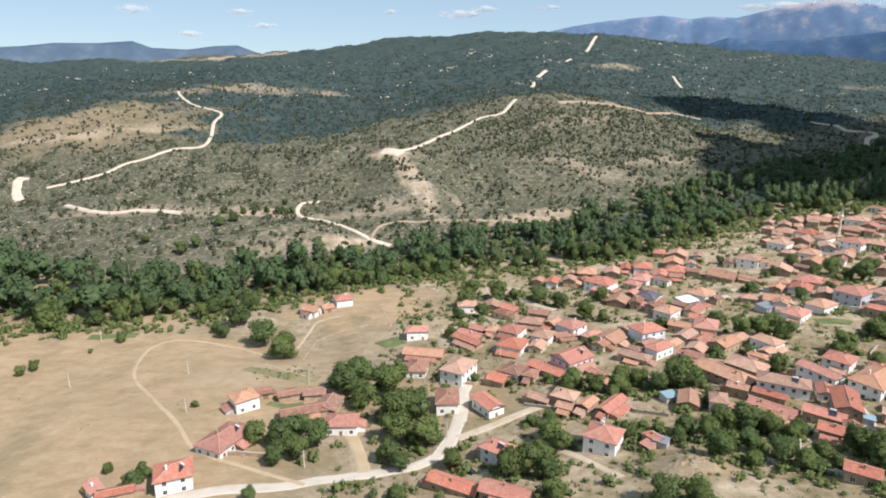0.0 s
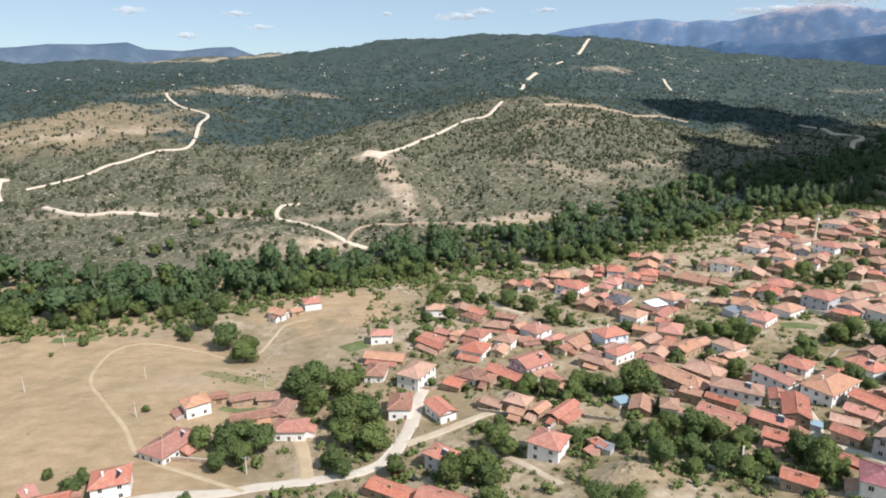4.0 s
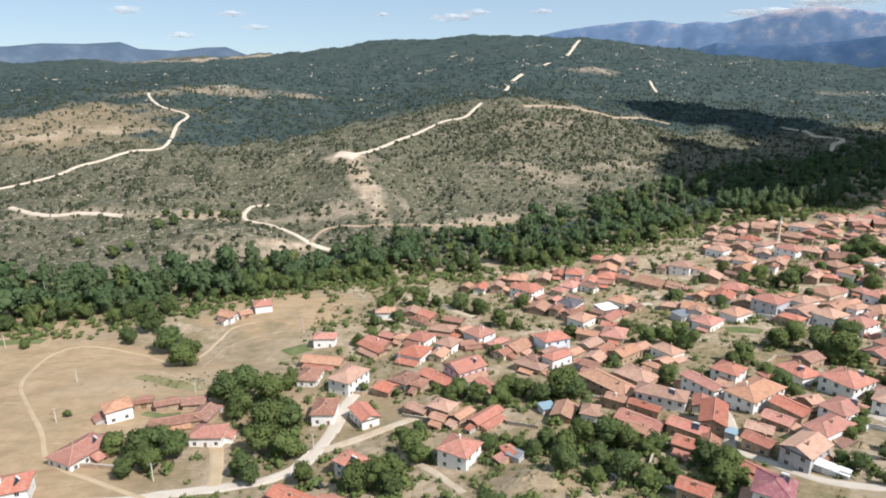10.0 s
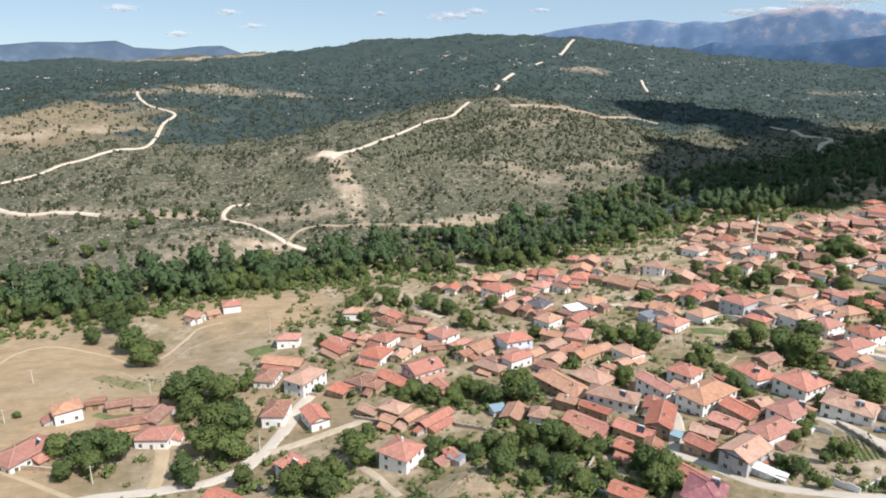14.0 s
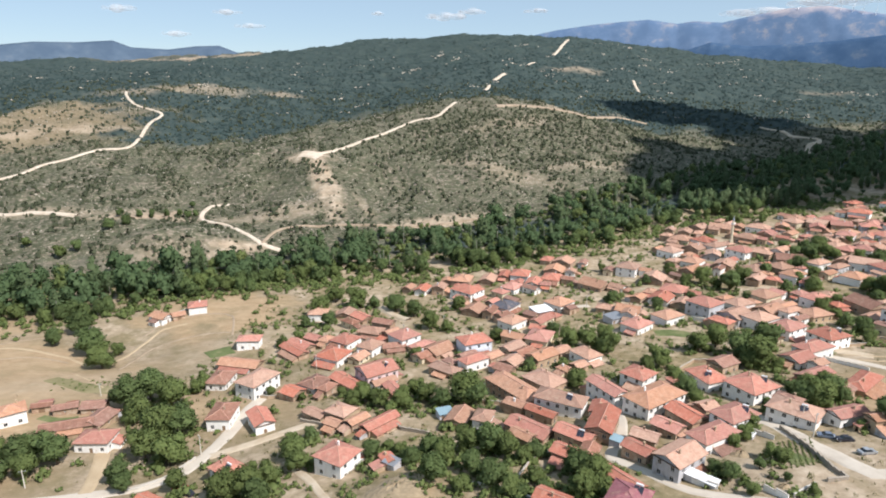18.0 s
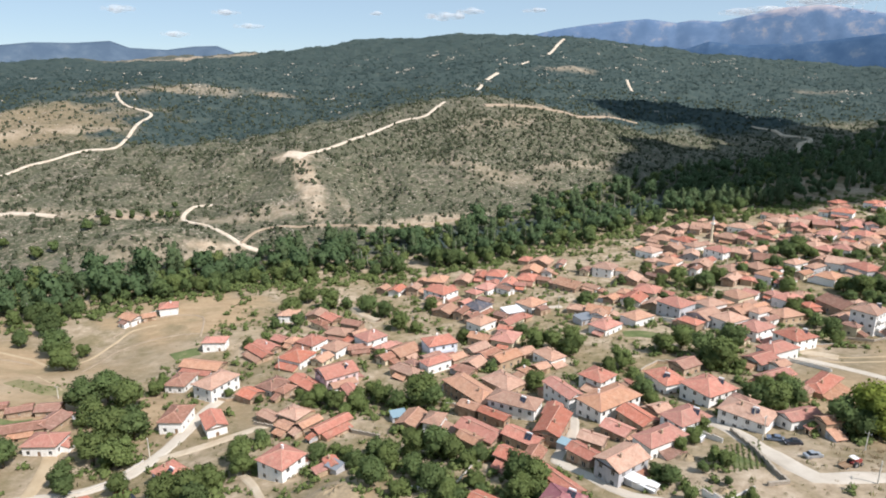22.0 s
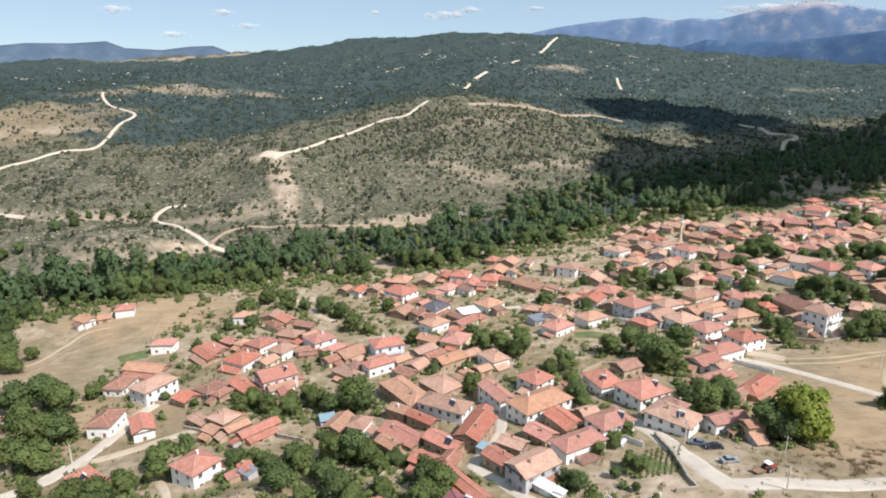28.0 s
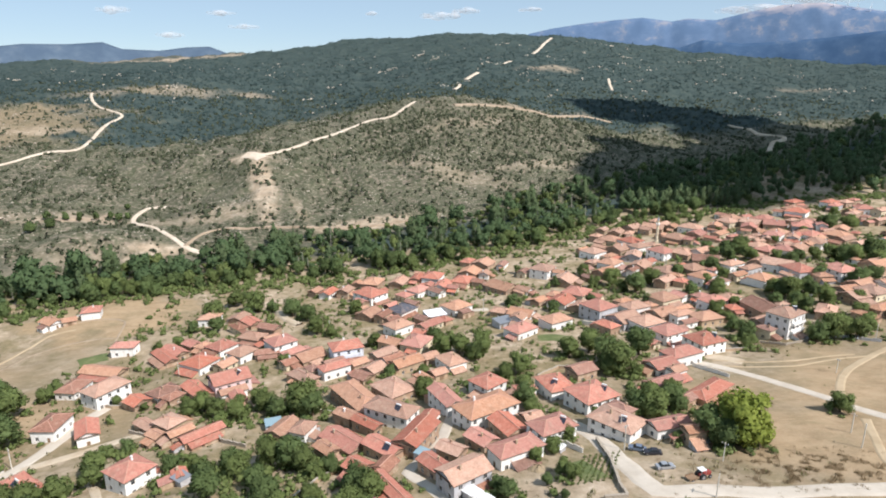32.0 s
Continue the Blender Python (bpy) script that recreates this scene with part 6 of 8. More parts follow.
tree(198.3, 337.1, 9.5, 4.7, 1)
tree(180.6, 321.6, 7.2, 3.6, 0)
tree(199.0, 315.2, 8.4, 4.2, 1)
tree(208.1, 316.5, 12.1, 6.0, 1)
tree(216.2, 302.4, 13.0, 6.5, 0)
tree(227.3, 313.5, 11.0, 5.5, 1)
tree(244.0, 322.9, 9.0, 4.5, 0)
tree(262.4, 324.1, 10.5, 5.3, 0)
tree(250.7, 289.2, 9.6, 4.8, 1)
tree(288.3, 341.8, 9.9, 4.9, 1)
tree(279.0, 342.2, 11.1, 5.6, 0)
tree(274.6, 350.7, 8.5, 4.2, 0)
tree(216.3, 284.6, 6.8, 3.4, 0)
tree(241.1, 295.8, 7.2, 3.6, 0)
tree(172.3, 281.5, 7.4, 3.7, 0)
tree(154.7, 294.6, 7.6, 3.8, 0)
tree(238.8, 236.0, 9.3, 4.6, 0)
tree(238.9, 246.1, 7.9, 4.0, 0)
tree(234.5, 226.2, 6.0, 3.0, 1)
tree(276.4, 365.7, 8.7, 4.4, 0)
tree(246.8, 398.2, 7.5, 3.8, 1)
tree(283.1, 445.1, 10.2, 5.1, 1)
tree(164.4, 351.3, 6.4, 3.2, 1)
tree(191.8, 290.2, 6.7, 3.3, 0)
tree(240.8, 256.0, 6.5, 3.3, 1)
tree(36.8, 197.2, 3.7, 1.9, 1)
tree(23.5, 195.9, 3.0, 1.5, 1)
tree(19.7, 153.4, 2.8, 1.4, 1)
tree(293.7, 470.2, 11.6, 5.8, 0)
tree(299.8, 463.9, 10.1, 5.0, 1)
tree(303.0, 442.1, 8.3, 4.2, 1)
tree(370.3, 408.7, 11.1, 5.5, 0)
tree(384.0, 402.8, 12.6, 6.3, 1)
tree(392.2, 432.7, 8.9, 4.4, 1)
tree(295.5, 362.9, 11.7, 5.9, 0)
tree(283.5, 355.4, 10.3, 5.1, 0)
tree(286.3, 351.5, 9.0, 4.5, 0)
tree(290.7, 338.3, 7.7, 3.9, 1)
tree(301.7, 335.5, 7.8, 3.9, 1)
tree(312.6, 332.7, 7.8, 3.9, 0)
tree(321.6, 334.0, 9.1, 4.5, 1)
tree(329.7, 333.9, 10.4, 5.2, 1)
tree(336.8, 325.6, 12.5, 6.3, 1)
tree(352.8, 334.6, 14.2, 7.1, 1)
tree(345.7, 319.4, 11.4, 5.7, 1)
tree(303.6, 299.6, 9.3, 4.6, 0)
tree(316.3, 288.5, 12.2, 6.1, 0)
tree(329.0, 295.9, 9.5, 4.8, 0)
tree(314.2, 291.4, 7.1, 3.6, 0)
tree(288.6, 283.4, 10.6, 5.3, 0)
tree(276.6, 280.5, 10.4, 5.2, 0)
tree(288.9, 268.7, 10.2, 5.1, 1)
tree(267.9, 270.2, 8.2, 4.1, 0)
tree(276.8, 270.7, 8.3, 4.1, 0)
tree(253.8, 296.3, 8.6, 4.3, 1)
tree(258.4, 325.7, 8.2, 4.1, 0)
tree(244.4, 323.5, 8.1, 4.0, 1)
tree(292.5, 252.2, 8.1, 4.1, 1)
tree(322.0, 375.7, 6.2, 3.1, 1)
tree(350.7, 396.0, 6.7, 3.3, 1)
tree(338.4, 395.3, 5.3, 2.6, 0)
tree(304.6, 413.8, 4.8, 2.4, 1)
tree(187.5, 150.1, 10.5, 5.3, 0)
tree(194.6, 148.3, 14.7, 7.3, 2)
tree(189.8, 146.4, 7.8, 3.9, 0)
tree(198.2, 148.0, 8.3, 4.2, 2)
tree(230.4, 166.2, 6.6, 3.3, 1)
tree(179.7, 149.9, 3.5, 1.7, 1)
tree(182.1, 178.1, 7.3, 3.7, 1)
tree(190.0, 181.6, 6.2, 3.1, 1)
tree(176.5, 176.0, 5.9, 3.0, 0)
tree(269.3, 230.8, 11.3, 5.7, 1)
tree(276.3, 228.5, 9.5, 4.8, 1)
tree(262.6, 229.8, 9.3, 4.7, 0)
tree(288.3, 239.7, 8.0, 4.0, 1)
tree(278.7, 279.2, 13.1, 6.6, 1)
tree(274.9, 285.9, 10.0, 5.0, 1)
tree(289.6, 279.9, 8.9, 4.5, 0)
tree(279.3, 265.9, 7.4, 3.7, 0)
tree(302.4, 268.1, 7.7, 3.9, 1)
tree(251.9, 305.3, 7.9, 4.0, 1)
tree(262.2, 310.1, 8.1, 4.1, 1)
tree(239.6, 264.1, 9.0, 4.5, 1)
tree(250.7, 272.2, 7.2, 3.6, 1)
tree(299.7, 318.0, 11.1, 5.6, 0)
tree(352.8, 333.2, 16.5, 8.3, 0)
tree(334.4, 327.5, 13.3, 6.6, 0)
tree(309.5, 304.9, 8.5, 4.3, 1)
tree(290.0, 352.5, 11.9, 6.0, 1)
tree(282.0, 355.5, 9.3, 4.6, 0)
tree(372.4, 404.8, 14.5, 7.3, 0)
tree(381.9, 402.1, 11.4, 5.7, 1)
tree(210.6, 306.9, 8.2, 4.1, 1)
tree(-80.8, 139.1, 5.8, 2.9, 0)
tree(-82.4, 146.7, 3.4, 1.7, 0)
tree(-91.8, 146.8, 3.4, 1.7, 1)
tree(-82.2, 183.6, 2.7, 1.4, 1)
tree(-166.7, 221.7, 4.6, 2.3, 1)
tree(-165.0, 227.6, 4.6, 2.3, 1)
tree(-48.3, 131.7, 4.1, 2.1, 0)
tree(-11.7, 130.3, 3.9, 2.0, 0)
tree(-17.3, 131.2, 2.8, 1.4, 0)
tree(26.1, 125.4, 5.4, 2.7, 1)
tree(49.5, 117.6, 7.4, 3.7, 0)
tree(55.7, 114.7, 6.6, 3.3, 1)
tree(-151.5, 244.1, 2.6, 1.3, 1)
tree(-144.2, 256.7, 6.4, 3.2, 1)
tree(-104.6, 266.7, 7.9, 3.9, 0)
tree(-79.7, 144.1, 3.0, 1.5, 1)
# ---- poles, cars, walls and other small things ----
SHEET_BLUE = plain("blue_sheet", (0.24, 0.345, 0.40), 0.6, vary=0.35)
BLUE_PAINT = plain("grey_blue_car_paint", (0.16, 0.20, 0.27), 0.3, 0.3, 0.1)
DARK_PAINT = plain("dark_car_paint", (0.04, 0.04, 0.05), 0.3, 0.3, 0.1)
SILVER_PAINT = plain("silver_car_paint", (0.42, 0.44, 0.47), 0.3, 0.5, 0.1)
WHITE_PAINT = plain("white_car_paint", (0.78, 0.78, 0.77), 0.3, 0.0, 0.08)
RED_PAINT = plain("dull_red_paint", (0.30, 0.06, 0.05), 0.4, 0.1, 0.2)
YELLOW_PAINT = plain("yellow_paint", (0.65, 0.48, 0.06), 0.5, 0.0, 0.2)


DULL_CAP = plain("worn_coping", (0.42, 0.38, 0.33), 0.9, scale=1.5)


def utility_pole(x, y, h, turn):
    """A wooden pole with a cross-arm and insulators."""
    ob = thing("utility_pole", pose(x, y, ground_z(x, y), 0, 0, turn), "weathered grey wooden utility pole with a cross-arm", "pole", "utility poles")
    bm = bmesh.new()
    tube(bm, (0, 0, -0.5), (0.04, 0, h), 0.16, 0.11, 8)
    part("shaft", bm, POLE, ob)
    bm = bmesh.new()
    box(bm, -0.8, -0.05, h - 0.55, 0.8, 0.05, h - 0.43)
    part("crossarm", bm, METAL, ob)
    for k in (-0.7, 0.0, 0.7):
        bm = bmesh.new()
        tube(bm, (k, 0, h - 0.43), (k, 0, h - 0.2), 0.045, 0.03, 6)
        part("insulator", bm, WHITE_METAL, ob)


def wheel_part(ob, x, y, r, wide):
    bm = bmesh.new()
    tube(bm, (x, y - wide / 2, r), (x, y + wide / 2, r), r, r, 14)
    w = part("wheel", bm, RUBBER, ob)
    bm = bmesh.new()
    tube(bm, (x, y - wide / 2 - 0.01, r), (x, y + wide / 2 + 0.01, r), r * 0.55, r * 0.55, 10)
    part("rim", bm, METAL, w)


def car(x, y, turn, paint):
    """A parked saloon car."""
    ob = thing("car", pose(x, y, ground_z(x, y) + 0.04, 0, 0, turn), f"{paint.name.replace('_car_paint', '').replace('_paint', '').replace('_', ' ')} saloon car parked on dry ground", "car", "parked cars")
    bm = bmesh.new()
    side = [(-2.1, 0.3), (2.1, 0.3), (2.15, 0.62), (2.0, 0.8), (1.0, 0.92), (-1.35, 0.95), (-2.05, 0.88), (-2.15, 0.6)]
    rows = [[bm.verts.new((px, s * (0.82 if pz > 0.7 else 0.86), pz)) for px, pz in side] for s in (-1, 1)]
    for k in range(8):
        j = (k + 1) % 8
        bm.faces.new((rows[0][k], rows[0][j], rows[1][j], rows[1][k]))
    bm.faces.new(rows[0][::-1])
    bm.faces.new(rows[1])
    part("body", bm, paint, ob)
    bm = bmesh.new()
    low = [bm.verts.new(v) for v in ((-1.5, -0.78, 0.93), (1.05, -0.78, 0.91), (1.05, 0.78, 0.91), (-1.5, 0.78, 0.93))]
    top = [bm.verts.new(v) for v in ((-0.95, -0.6, 1.4), (0.3, -0.6, 1.42), (0.3, 0.6, 1.42), (-0.95, 0.6, 1.4))]
    for k in range(4):
        bm.faces.new((low[k], low[(k + 1) % 4], top[(k + 1) % 4], top[k]))
    part("cabin_glass", bm, GLASS, ob)
    bm = bmesh.new()
    box(bm, -1.0, -0.62, 1.4, 0.34, 0.62, 1.46)
    part("roof", bm, paint, ob)
    for wx in (-1.3, 1.35):
        for wy in (-0.76, 0.76):
            wheel_part(ob, wx, wy, 0.31, 0.2)
    for wy in (-0.6, 0.6):
        bm = bmesh.new()
        box(bm, 2.06, wy - 0.16, 0.6, 2.16, wy + 0.16, 0.74)
        part("headlight", bm, WHITE_METAL, ob)


def tractor(x, y, turn):
    ob = thing("tractor", pose(x, y, ground_z(x, y) + 0.04, 0, 0, turn), "old red tractor with a white canopy on dry ground", "tractor")
    bm = bmesh.new()
    box(bm, -0.2, -0.4, 0.7, 1.9, 0.4, 1.45)
    box(bm, -1.0, -0.5, 0.6, -0.1, 0.5, 1.1)
    part("hood", bm, RED_PAINT, ob)
    bm = bmesh.new()
    box(bm, -1.2, -0.75, 2.25, 0.3, 0.75, 2.35)
    part("canopy", bm, WHITE_METAL, ob)
    for px in (-1.1, 0.2):
        for py in (-0.65, 0.65):
            bm = bmesh.new()
            tube(bm, (px, py, 1.0), (px, py, 2.27), 0.04, 0.04, 6)
            part("post", bm, METAL, ob)
    for py in (-0.8, 0.8):
        wheel_part(ob, -0.6, py, 0.75, 0.4)
        wheel_part(ob, 1.5, py * 0.8, 0.42, 0.25)
    bm = bmesh.new()
    box(bm, -4.2, -0.8, 0.7, -1.7, 0.8, 0.85)
    for k in (-0.8, 0.75):
        box(bm, -4.2, k, 0.85, -1.7, k + 0.05, 1.25)
    part("trailer_bed", bm, WOOD, ob)
    for py in (-0.75, 0.75):
        wheel_part(ob, -3.2, py, 0.4, 0.22)


def farm_drum(x, y, turn):
    ob = thing("cement_mixer", pose(x, y, ground_z(x, y), 0, 0, turn), "yellow drum with a blue frame beside a barn", "farm machine")
    bm = bmesh.new()
    tube(bm, (-0.9, 0, 1.2), (0.7, 0, 1.5), 0.75, 0.85, 12)
    tube(bm, (0.68, 0, 1.5), (1.3, 0, 1.65), 0.84, 0.45, 12)
    part("drum", bm, YELLOW_PAINT, ob)
    bm = bmesh.new()
    for px in (-0.7, 0.7):
        for py in (-0.5, 0.5):
            tube(bm, (px, py * 1.4, -0.1), (px, py, 1.0), 0.06, 0.06, 6)
    box(bm, -0.9, -0.55, 0.95, 0.9, 0.55, 1.05)
    part("frame", bm, SHEET_BLUE, ob)


def minaret(x, y, h):
    ob = thing("minaret", pose(x, y, ground_z(x, y) - 0.2), "slender pale stone minaret with a balcony and pointed cap", "minaret")
    bm = bmesh.new()
    box(bm, -1.1, -1.1, 0, 1.1, 1.1, 5)
    part("base", bm, WALLS["cream"], ob)
    bm = bmesh.new()
    tube(bm, (0, 0, 4.98), (0, 0, h - 5.5), 0.85, 0.7, 14)
    part("shaft", bm, WALLS["cream"], ob)
    bm = bmesh.new()
    tube(bm, (0, 0, h - 6.1), (0, 0, h - 5.5), 0.72, 1.25, 14)
    tube(bm, (0, 0, h - 5.5), (0, 0, h - 4.7), 1.25, 1.25, 14)
    part("balcony", bm, WALLS["white"], ob)
    bm = bmesh.new()
    tube(bm, (0, 0, h - 4.71), (0, 0, h - 3.0), 0.62, 0.62, 12)
    part("turret", bm, WALLS["cream"], ob)
    bm = bmesh.new()
    tube(bm, (0, 0, h - 3.01), (0, 0, h), 0.75, 0.03, 12)
    part("spire", bm, METAL, ob)


def garden_wall(points, h, thick, material, label):
    """A wall that follows the ground, with a coping proud of it and an uneven top."""
    rng = random.Random(len(points) * 13 + round(points[0][0]))
    ob = thing("garden_wall", pose(*points[0], ground_z(*points[0])), label, "wall", "garden walls")
    origin = Vector((*points[0], ground_z(*points[0])))
    bm, cap = bmesh.new(), bmesh.new()
    for a, b in zip(points, points[1:]):
        a, b = Vector(a), Vector(b)
        n = max(1, round((b - a).length / 2.5))
        for k in range(n):
            p, q = a.lerp(b, k / n), a.lerp(b, (k + 1) / n)
            mid, ang = (p + q) / 2, math.atan2(q.y - p.y, q.x - p.x)
            z = min(ground_z(*p), ground_z(*q))
            tall = h * rng.uniform(0.9, 1.08) + abs(ground_z(*p) - ground_z(*q))
            m = Matrix.Translation(Vector((mid.x, mid.y, z)) - origin) @ Matrix.Rotation(ang, 4, "Z")
            half = (q - p).length / 2 + 0.02
            box(bm, -half, -thick / 2, -0.4, half, thick / 2, tall, m)
            box(cap, -half - 0.02, -thick / 2 - 0.05, tall, half + 0.02, thick / 2 + 0.05, tall + 0.08, m)
    part("masonry", bm, material, ob)
    part("coping", cap, STONE if material is STONE else material if material is CONCRETE else DULL_CAP, ob)


def shed(x, y, turn, w, d, h, sheet, label):
    """A small flat-roofed shed with a sheet roof."""
    ob = thing("shed", pose(x, y, ground_z(x, y) - 0.2, 0, 0, turn), label, "shed")
    FOOTPRINTS.append((x, y, turn, w, d))
    bm = bmesh.new()
    c = [(-w / 2, -d / 2), (w / 2, -d / 2), (w / 2, d / 2), (-w / 2, d / 2)]
    for k in range(4):
        wall_side(bm, c[k], c[(k + 1) % 4], 0, h, [(0.6, 1.5, 0.2, 2.0)] if k == 0 else [])
    part("wall", bm, WALLS["grey"], ob)
    bm = bmesh.new()
    n = max(6, int(w / 0.25))
    m = Matrix.Rotation(radians(5), 4, "X")
    rows = []
    for lift in (0.2, 0.12):
        for py in (-d / 2 - 0.25, d / 2 + 0.25):
            rows.append([bm.verts.new(m @ Vector((-w / 2 - 0.2 + (w + 0.4) * k / n, py, h + lift + (0.06 if k % 2 else 0.0)))) for k in range(n + 1)])
    for k in range(n):
        for a, b in ((0, 1), (3, 2), (2, 0), (1, 3)):
            bm.faces.new((rows[a][k], rows[a][k + 1], rows[b][k + 1], rows[b][k]))
    for k in (0, n):
        bm.faces.new((rows[0][k], rows[1][k], rows[3][k], rows[2][k]))
    part("sheet_roof", bm, sheet, ob)
    bm = bmesh.new()
    box(bm, -w / 2 + 0.62, -d / 2 + 0.06, 0.2, -w / 2 + 1.48, -d / 2 + 0.1, 1.98)
    part("door", bm, WOOD, ob)




STRAW_MOUND = plain("pale_straw", (0.34, 0.265, 0.17), 0.95, vary=0.6, scale=0.9)


def straw_mound(x, y, r, h):
    """A slumped mound of straw with an uneven skirt."""
    ob = thing("straw_mound", pose(x, y, ground_z(x, y) - 0.15), "pale slumped mound of straw in a garden", "straw mound", "straw mounds")
    rings, sides = 7, 22
    bm = bmesh.new()
    rows = []
    for i in range(rings):
        s = (i + 0.6) / (rings - 0.4)
        row = []
        for k in range(sides):
            a = 2 * math.pi * k / sides
            rag = 1 + 0.13 * math.sin(3 * a + x) + 0.07 * math.sin(7 * a + y)
            px, py = r * s * rag * math.cos(a), r * s * rag * 0.8 * math.sin(a)
            lie = ground_z(x + px, y + py) - ground_z(x, y)
            row.append(bm.verts.new((px, py, lie + h * (1 - s * s) ** 1.3 * (1 + 0.2 * math.sin(5 * a + 9 * s)) + (0.12 * h * math.sin(11 * a + 23 * s) if s < 0.8 else 0.0))))
        rows.append(row)
    tip = bm.verts.new((0, 0, h))
    for k in range(sides):
        j = (k + 1) % sides
        bm.faces.new((tip, rows[0][k], rows[0][j]))
        for a, b in zip(rows, rows[1:]):
            bm.faces.new((a[k], b[k], b[j], a[j]))
    part("mound", bm, STRAW_MOUND, ob)
utility_pole(-138.3, 207.0, 6, 148)
utility_pole(-96.8, 213.9, 5.5, 178)
utility_pole(-83.7, 179.9, 5, 150)
utility_pole(1.2, 164.5, 6.5, 137)
utility_pole(-153.8, 257.1, 6, 180)
utility_pole(221.6, 144.3, 6.5, 235)
utility_pole(186.5, 139.9, 5, 313)
utility_pole(224.2, 152.2, 5.5, 102)
utility_pole(177.4, 123.0, 5.5, 236)
utility_pole(281.7, 226.0, 6.5, 43)
utility_pole(280.1, 265.7, 6.5, 297)
utility_pole(249.2, 197.2, 5, 280)
utility_pole(166.7, 154.2, 6.5, 119)
utility_pole(-37.9, 147.0, 5.5, 200)
utility_pole(140.5, 286.3, 7, 185)
utility_pole(165.8, 147.4, 7, 210)
utility_pole(22.7, 225.0, 6, 121)
utility_pole(-48.8, 203.8, 5, 355)
utility_pole(54.6, 255.0, 7, 105)
utility_pole(244.7, 341.1, 7, 20)
utility_pole(213.3, 353.6, 7, 295)
utility_pole(228.7, 260.2, 7, 310)
utility_pole(71.9, 266.3, 7, 150)
car(168.9, 147.1, 160, BLUE_PAINT)
car(171.7, 144.4, 175, DARK_PAINT)
car(171.7, 136.3, 8, SILVER_PAINT)
car(267.4, 231.8, 5, WHITE_PAINT)
car(3.2, 145.4, 170, RED_PAINT)
car(6.5, 142.5, 140, DARK_PAINT)
car(276.9, 228.6, 10, WHITE_PAINT)
car(148.0, 279.1, 30, WHITE_PAINT)
tractor(178.2, 131.6, 20)
minaret(254.0, 384.9, 21)
farm_drum(-92.7, 137.7, 60)
garden_wall([(124.5, 132.0), (127.6, 127.2), (131.1, 124.6)], 1.3, 0.3, WALLS['white'], "white plastered garden wall beside the road")
garden_wall([(148.1, 154.9), (152.3, 151.3), (155.6, 147.1)], 1.1, 0.3, WALLS['white'], "pale garden wall below a house")
garden_wall([(160.4, 153.0), (161.0, 141.9), (159.6, 129.4), (159.9, 125.2), (155.0, 124.6)], 0.85, 0.5, STONE, "grey rubble stone wall round a garden")
garden_wall([(140.1, 122.6), (142.8, 118.1)], 1.2, 0.3, WALLS['white'], "white plastered garden wall beside the road")
garden_wall([(144.4, 118.8), (151.3, 123.0)], 1.0, 0.3, CONCRETE, "pale concrete garden wall")
garden_wall([(73.8, 134.3), (81.2, 130.2), (88.2, 125.7), (92.4, 121.8)], 0.9, 0.3, CONCRETE, "low concrete retaining wall along a lane")
garden_wall([(-71.3, 158.4), (-64.3, 154.2), (-55.4, 153.9), (-48.4, 152.9)], 1.2, 0.4, WALLS['brick'], "low tiled brick wall round a farmyard")
garden_wall([(-14.1, 144.8), (-8.4, 146.8), (-3.0, 152.6), (0.5, 162.3)], 0.45, 0.3, CONCRETE, "low pale kerb along the street")
garden_wall([(180.6, 261.9), (189.7, 254.7), (193.8, 247.2)], 1.6, 0.3, WALLS['white'], "white plastered wall along a lane")
garden_wall([(148.6, 271.8), (150.4, 257.0), (153.2, 247.1)], 1.4, 0.3, WALLS['grey'], "grey rendered yard wall")
garden_wall([(51.5, 179.6), (58.9, 168.5), (67.2, 164.1)], 0.9, 0.4, STONE, "low rubble stone wall above a garden")
garden_wall([(99.0, 146.8), (93.2, 142.6), (88.1, 132.7)], 1.0, 0.35, WALLS['mud'], "mud plastered garden wall")
garden_wall([(169.3, 210.6), (161.9, 212.1), (153.3, 203.6)], 1.2, 0.3, WALLS['mud'], "mud plastered garden wall")
garden_wall([(175.0, 181.3), (168.4, 178.0), (161.9, 172.9)], 1.2, 0.3, WALLS['brick'], "brick yard wall")
garden_wall([(18.6, 200.5), (11.0, 199.6), (4.4, 202.2)], 1.0, 0.3, WALLS['mud'], "mud plastered yard wall")
garden_wall([(26.5, 180.3), (34.3, 176.0), (41.9, 171.2), (46.3, 169.1)], 0.8, 0.35, STONE, "low rubble stone wall below a barn")
garden_wall([(83.7, 184.8), (92.2, 181.5), (97.7, 182.7)], 1.0, 0.3, WALLS['mud'], "mud plastered yard wall")
garden_wall([(207.3, 208.7), (214.1, 196.3)], 1.0, 0.3, WALLS['white'], "pale wall beside the field road")
garden_wall([(257.0, 233.4), (269.2, 232.4), (282.6, 224.1)], 1.0, 0.3, WALLS['grey'], "grey wall at the field's edge")
garden_wall([(241.4, 230.1), (248.8, 226.2), (259.8, 230.7)], 0.8, 0.3, STONE, "rubble wall before the white block")
garden_wall([(233.5, 223.8), (219.9, 222.8), (210.7, 215.1)], 1.1, 0.3, WALLS['mud'], "mud plastered yard wall")
garden_wall([(-58.3, 303.6), (-63.6, 295.2), (-66.1, 287.8)], 0.8, 0.3, CONCRETE, "low pale wall by a farmhouse")
shed(71.6, 175.9, 20, 4.5, 3.6, 2.3, SHEET_BLUE, 'small shed roofed with a blue sheet')
shed(116.0, 150.0, 60, 3.2, 2.6, 2.2, SHEET_BLUE, 'small blue metal shed beside the alley')
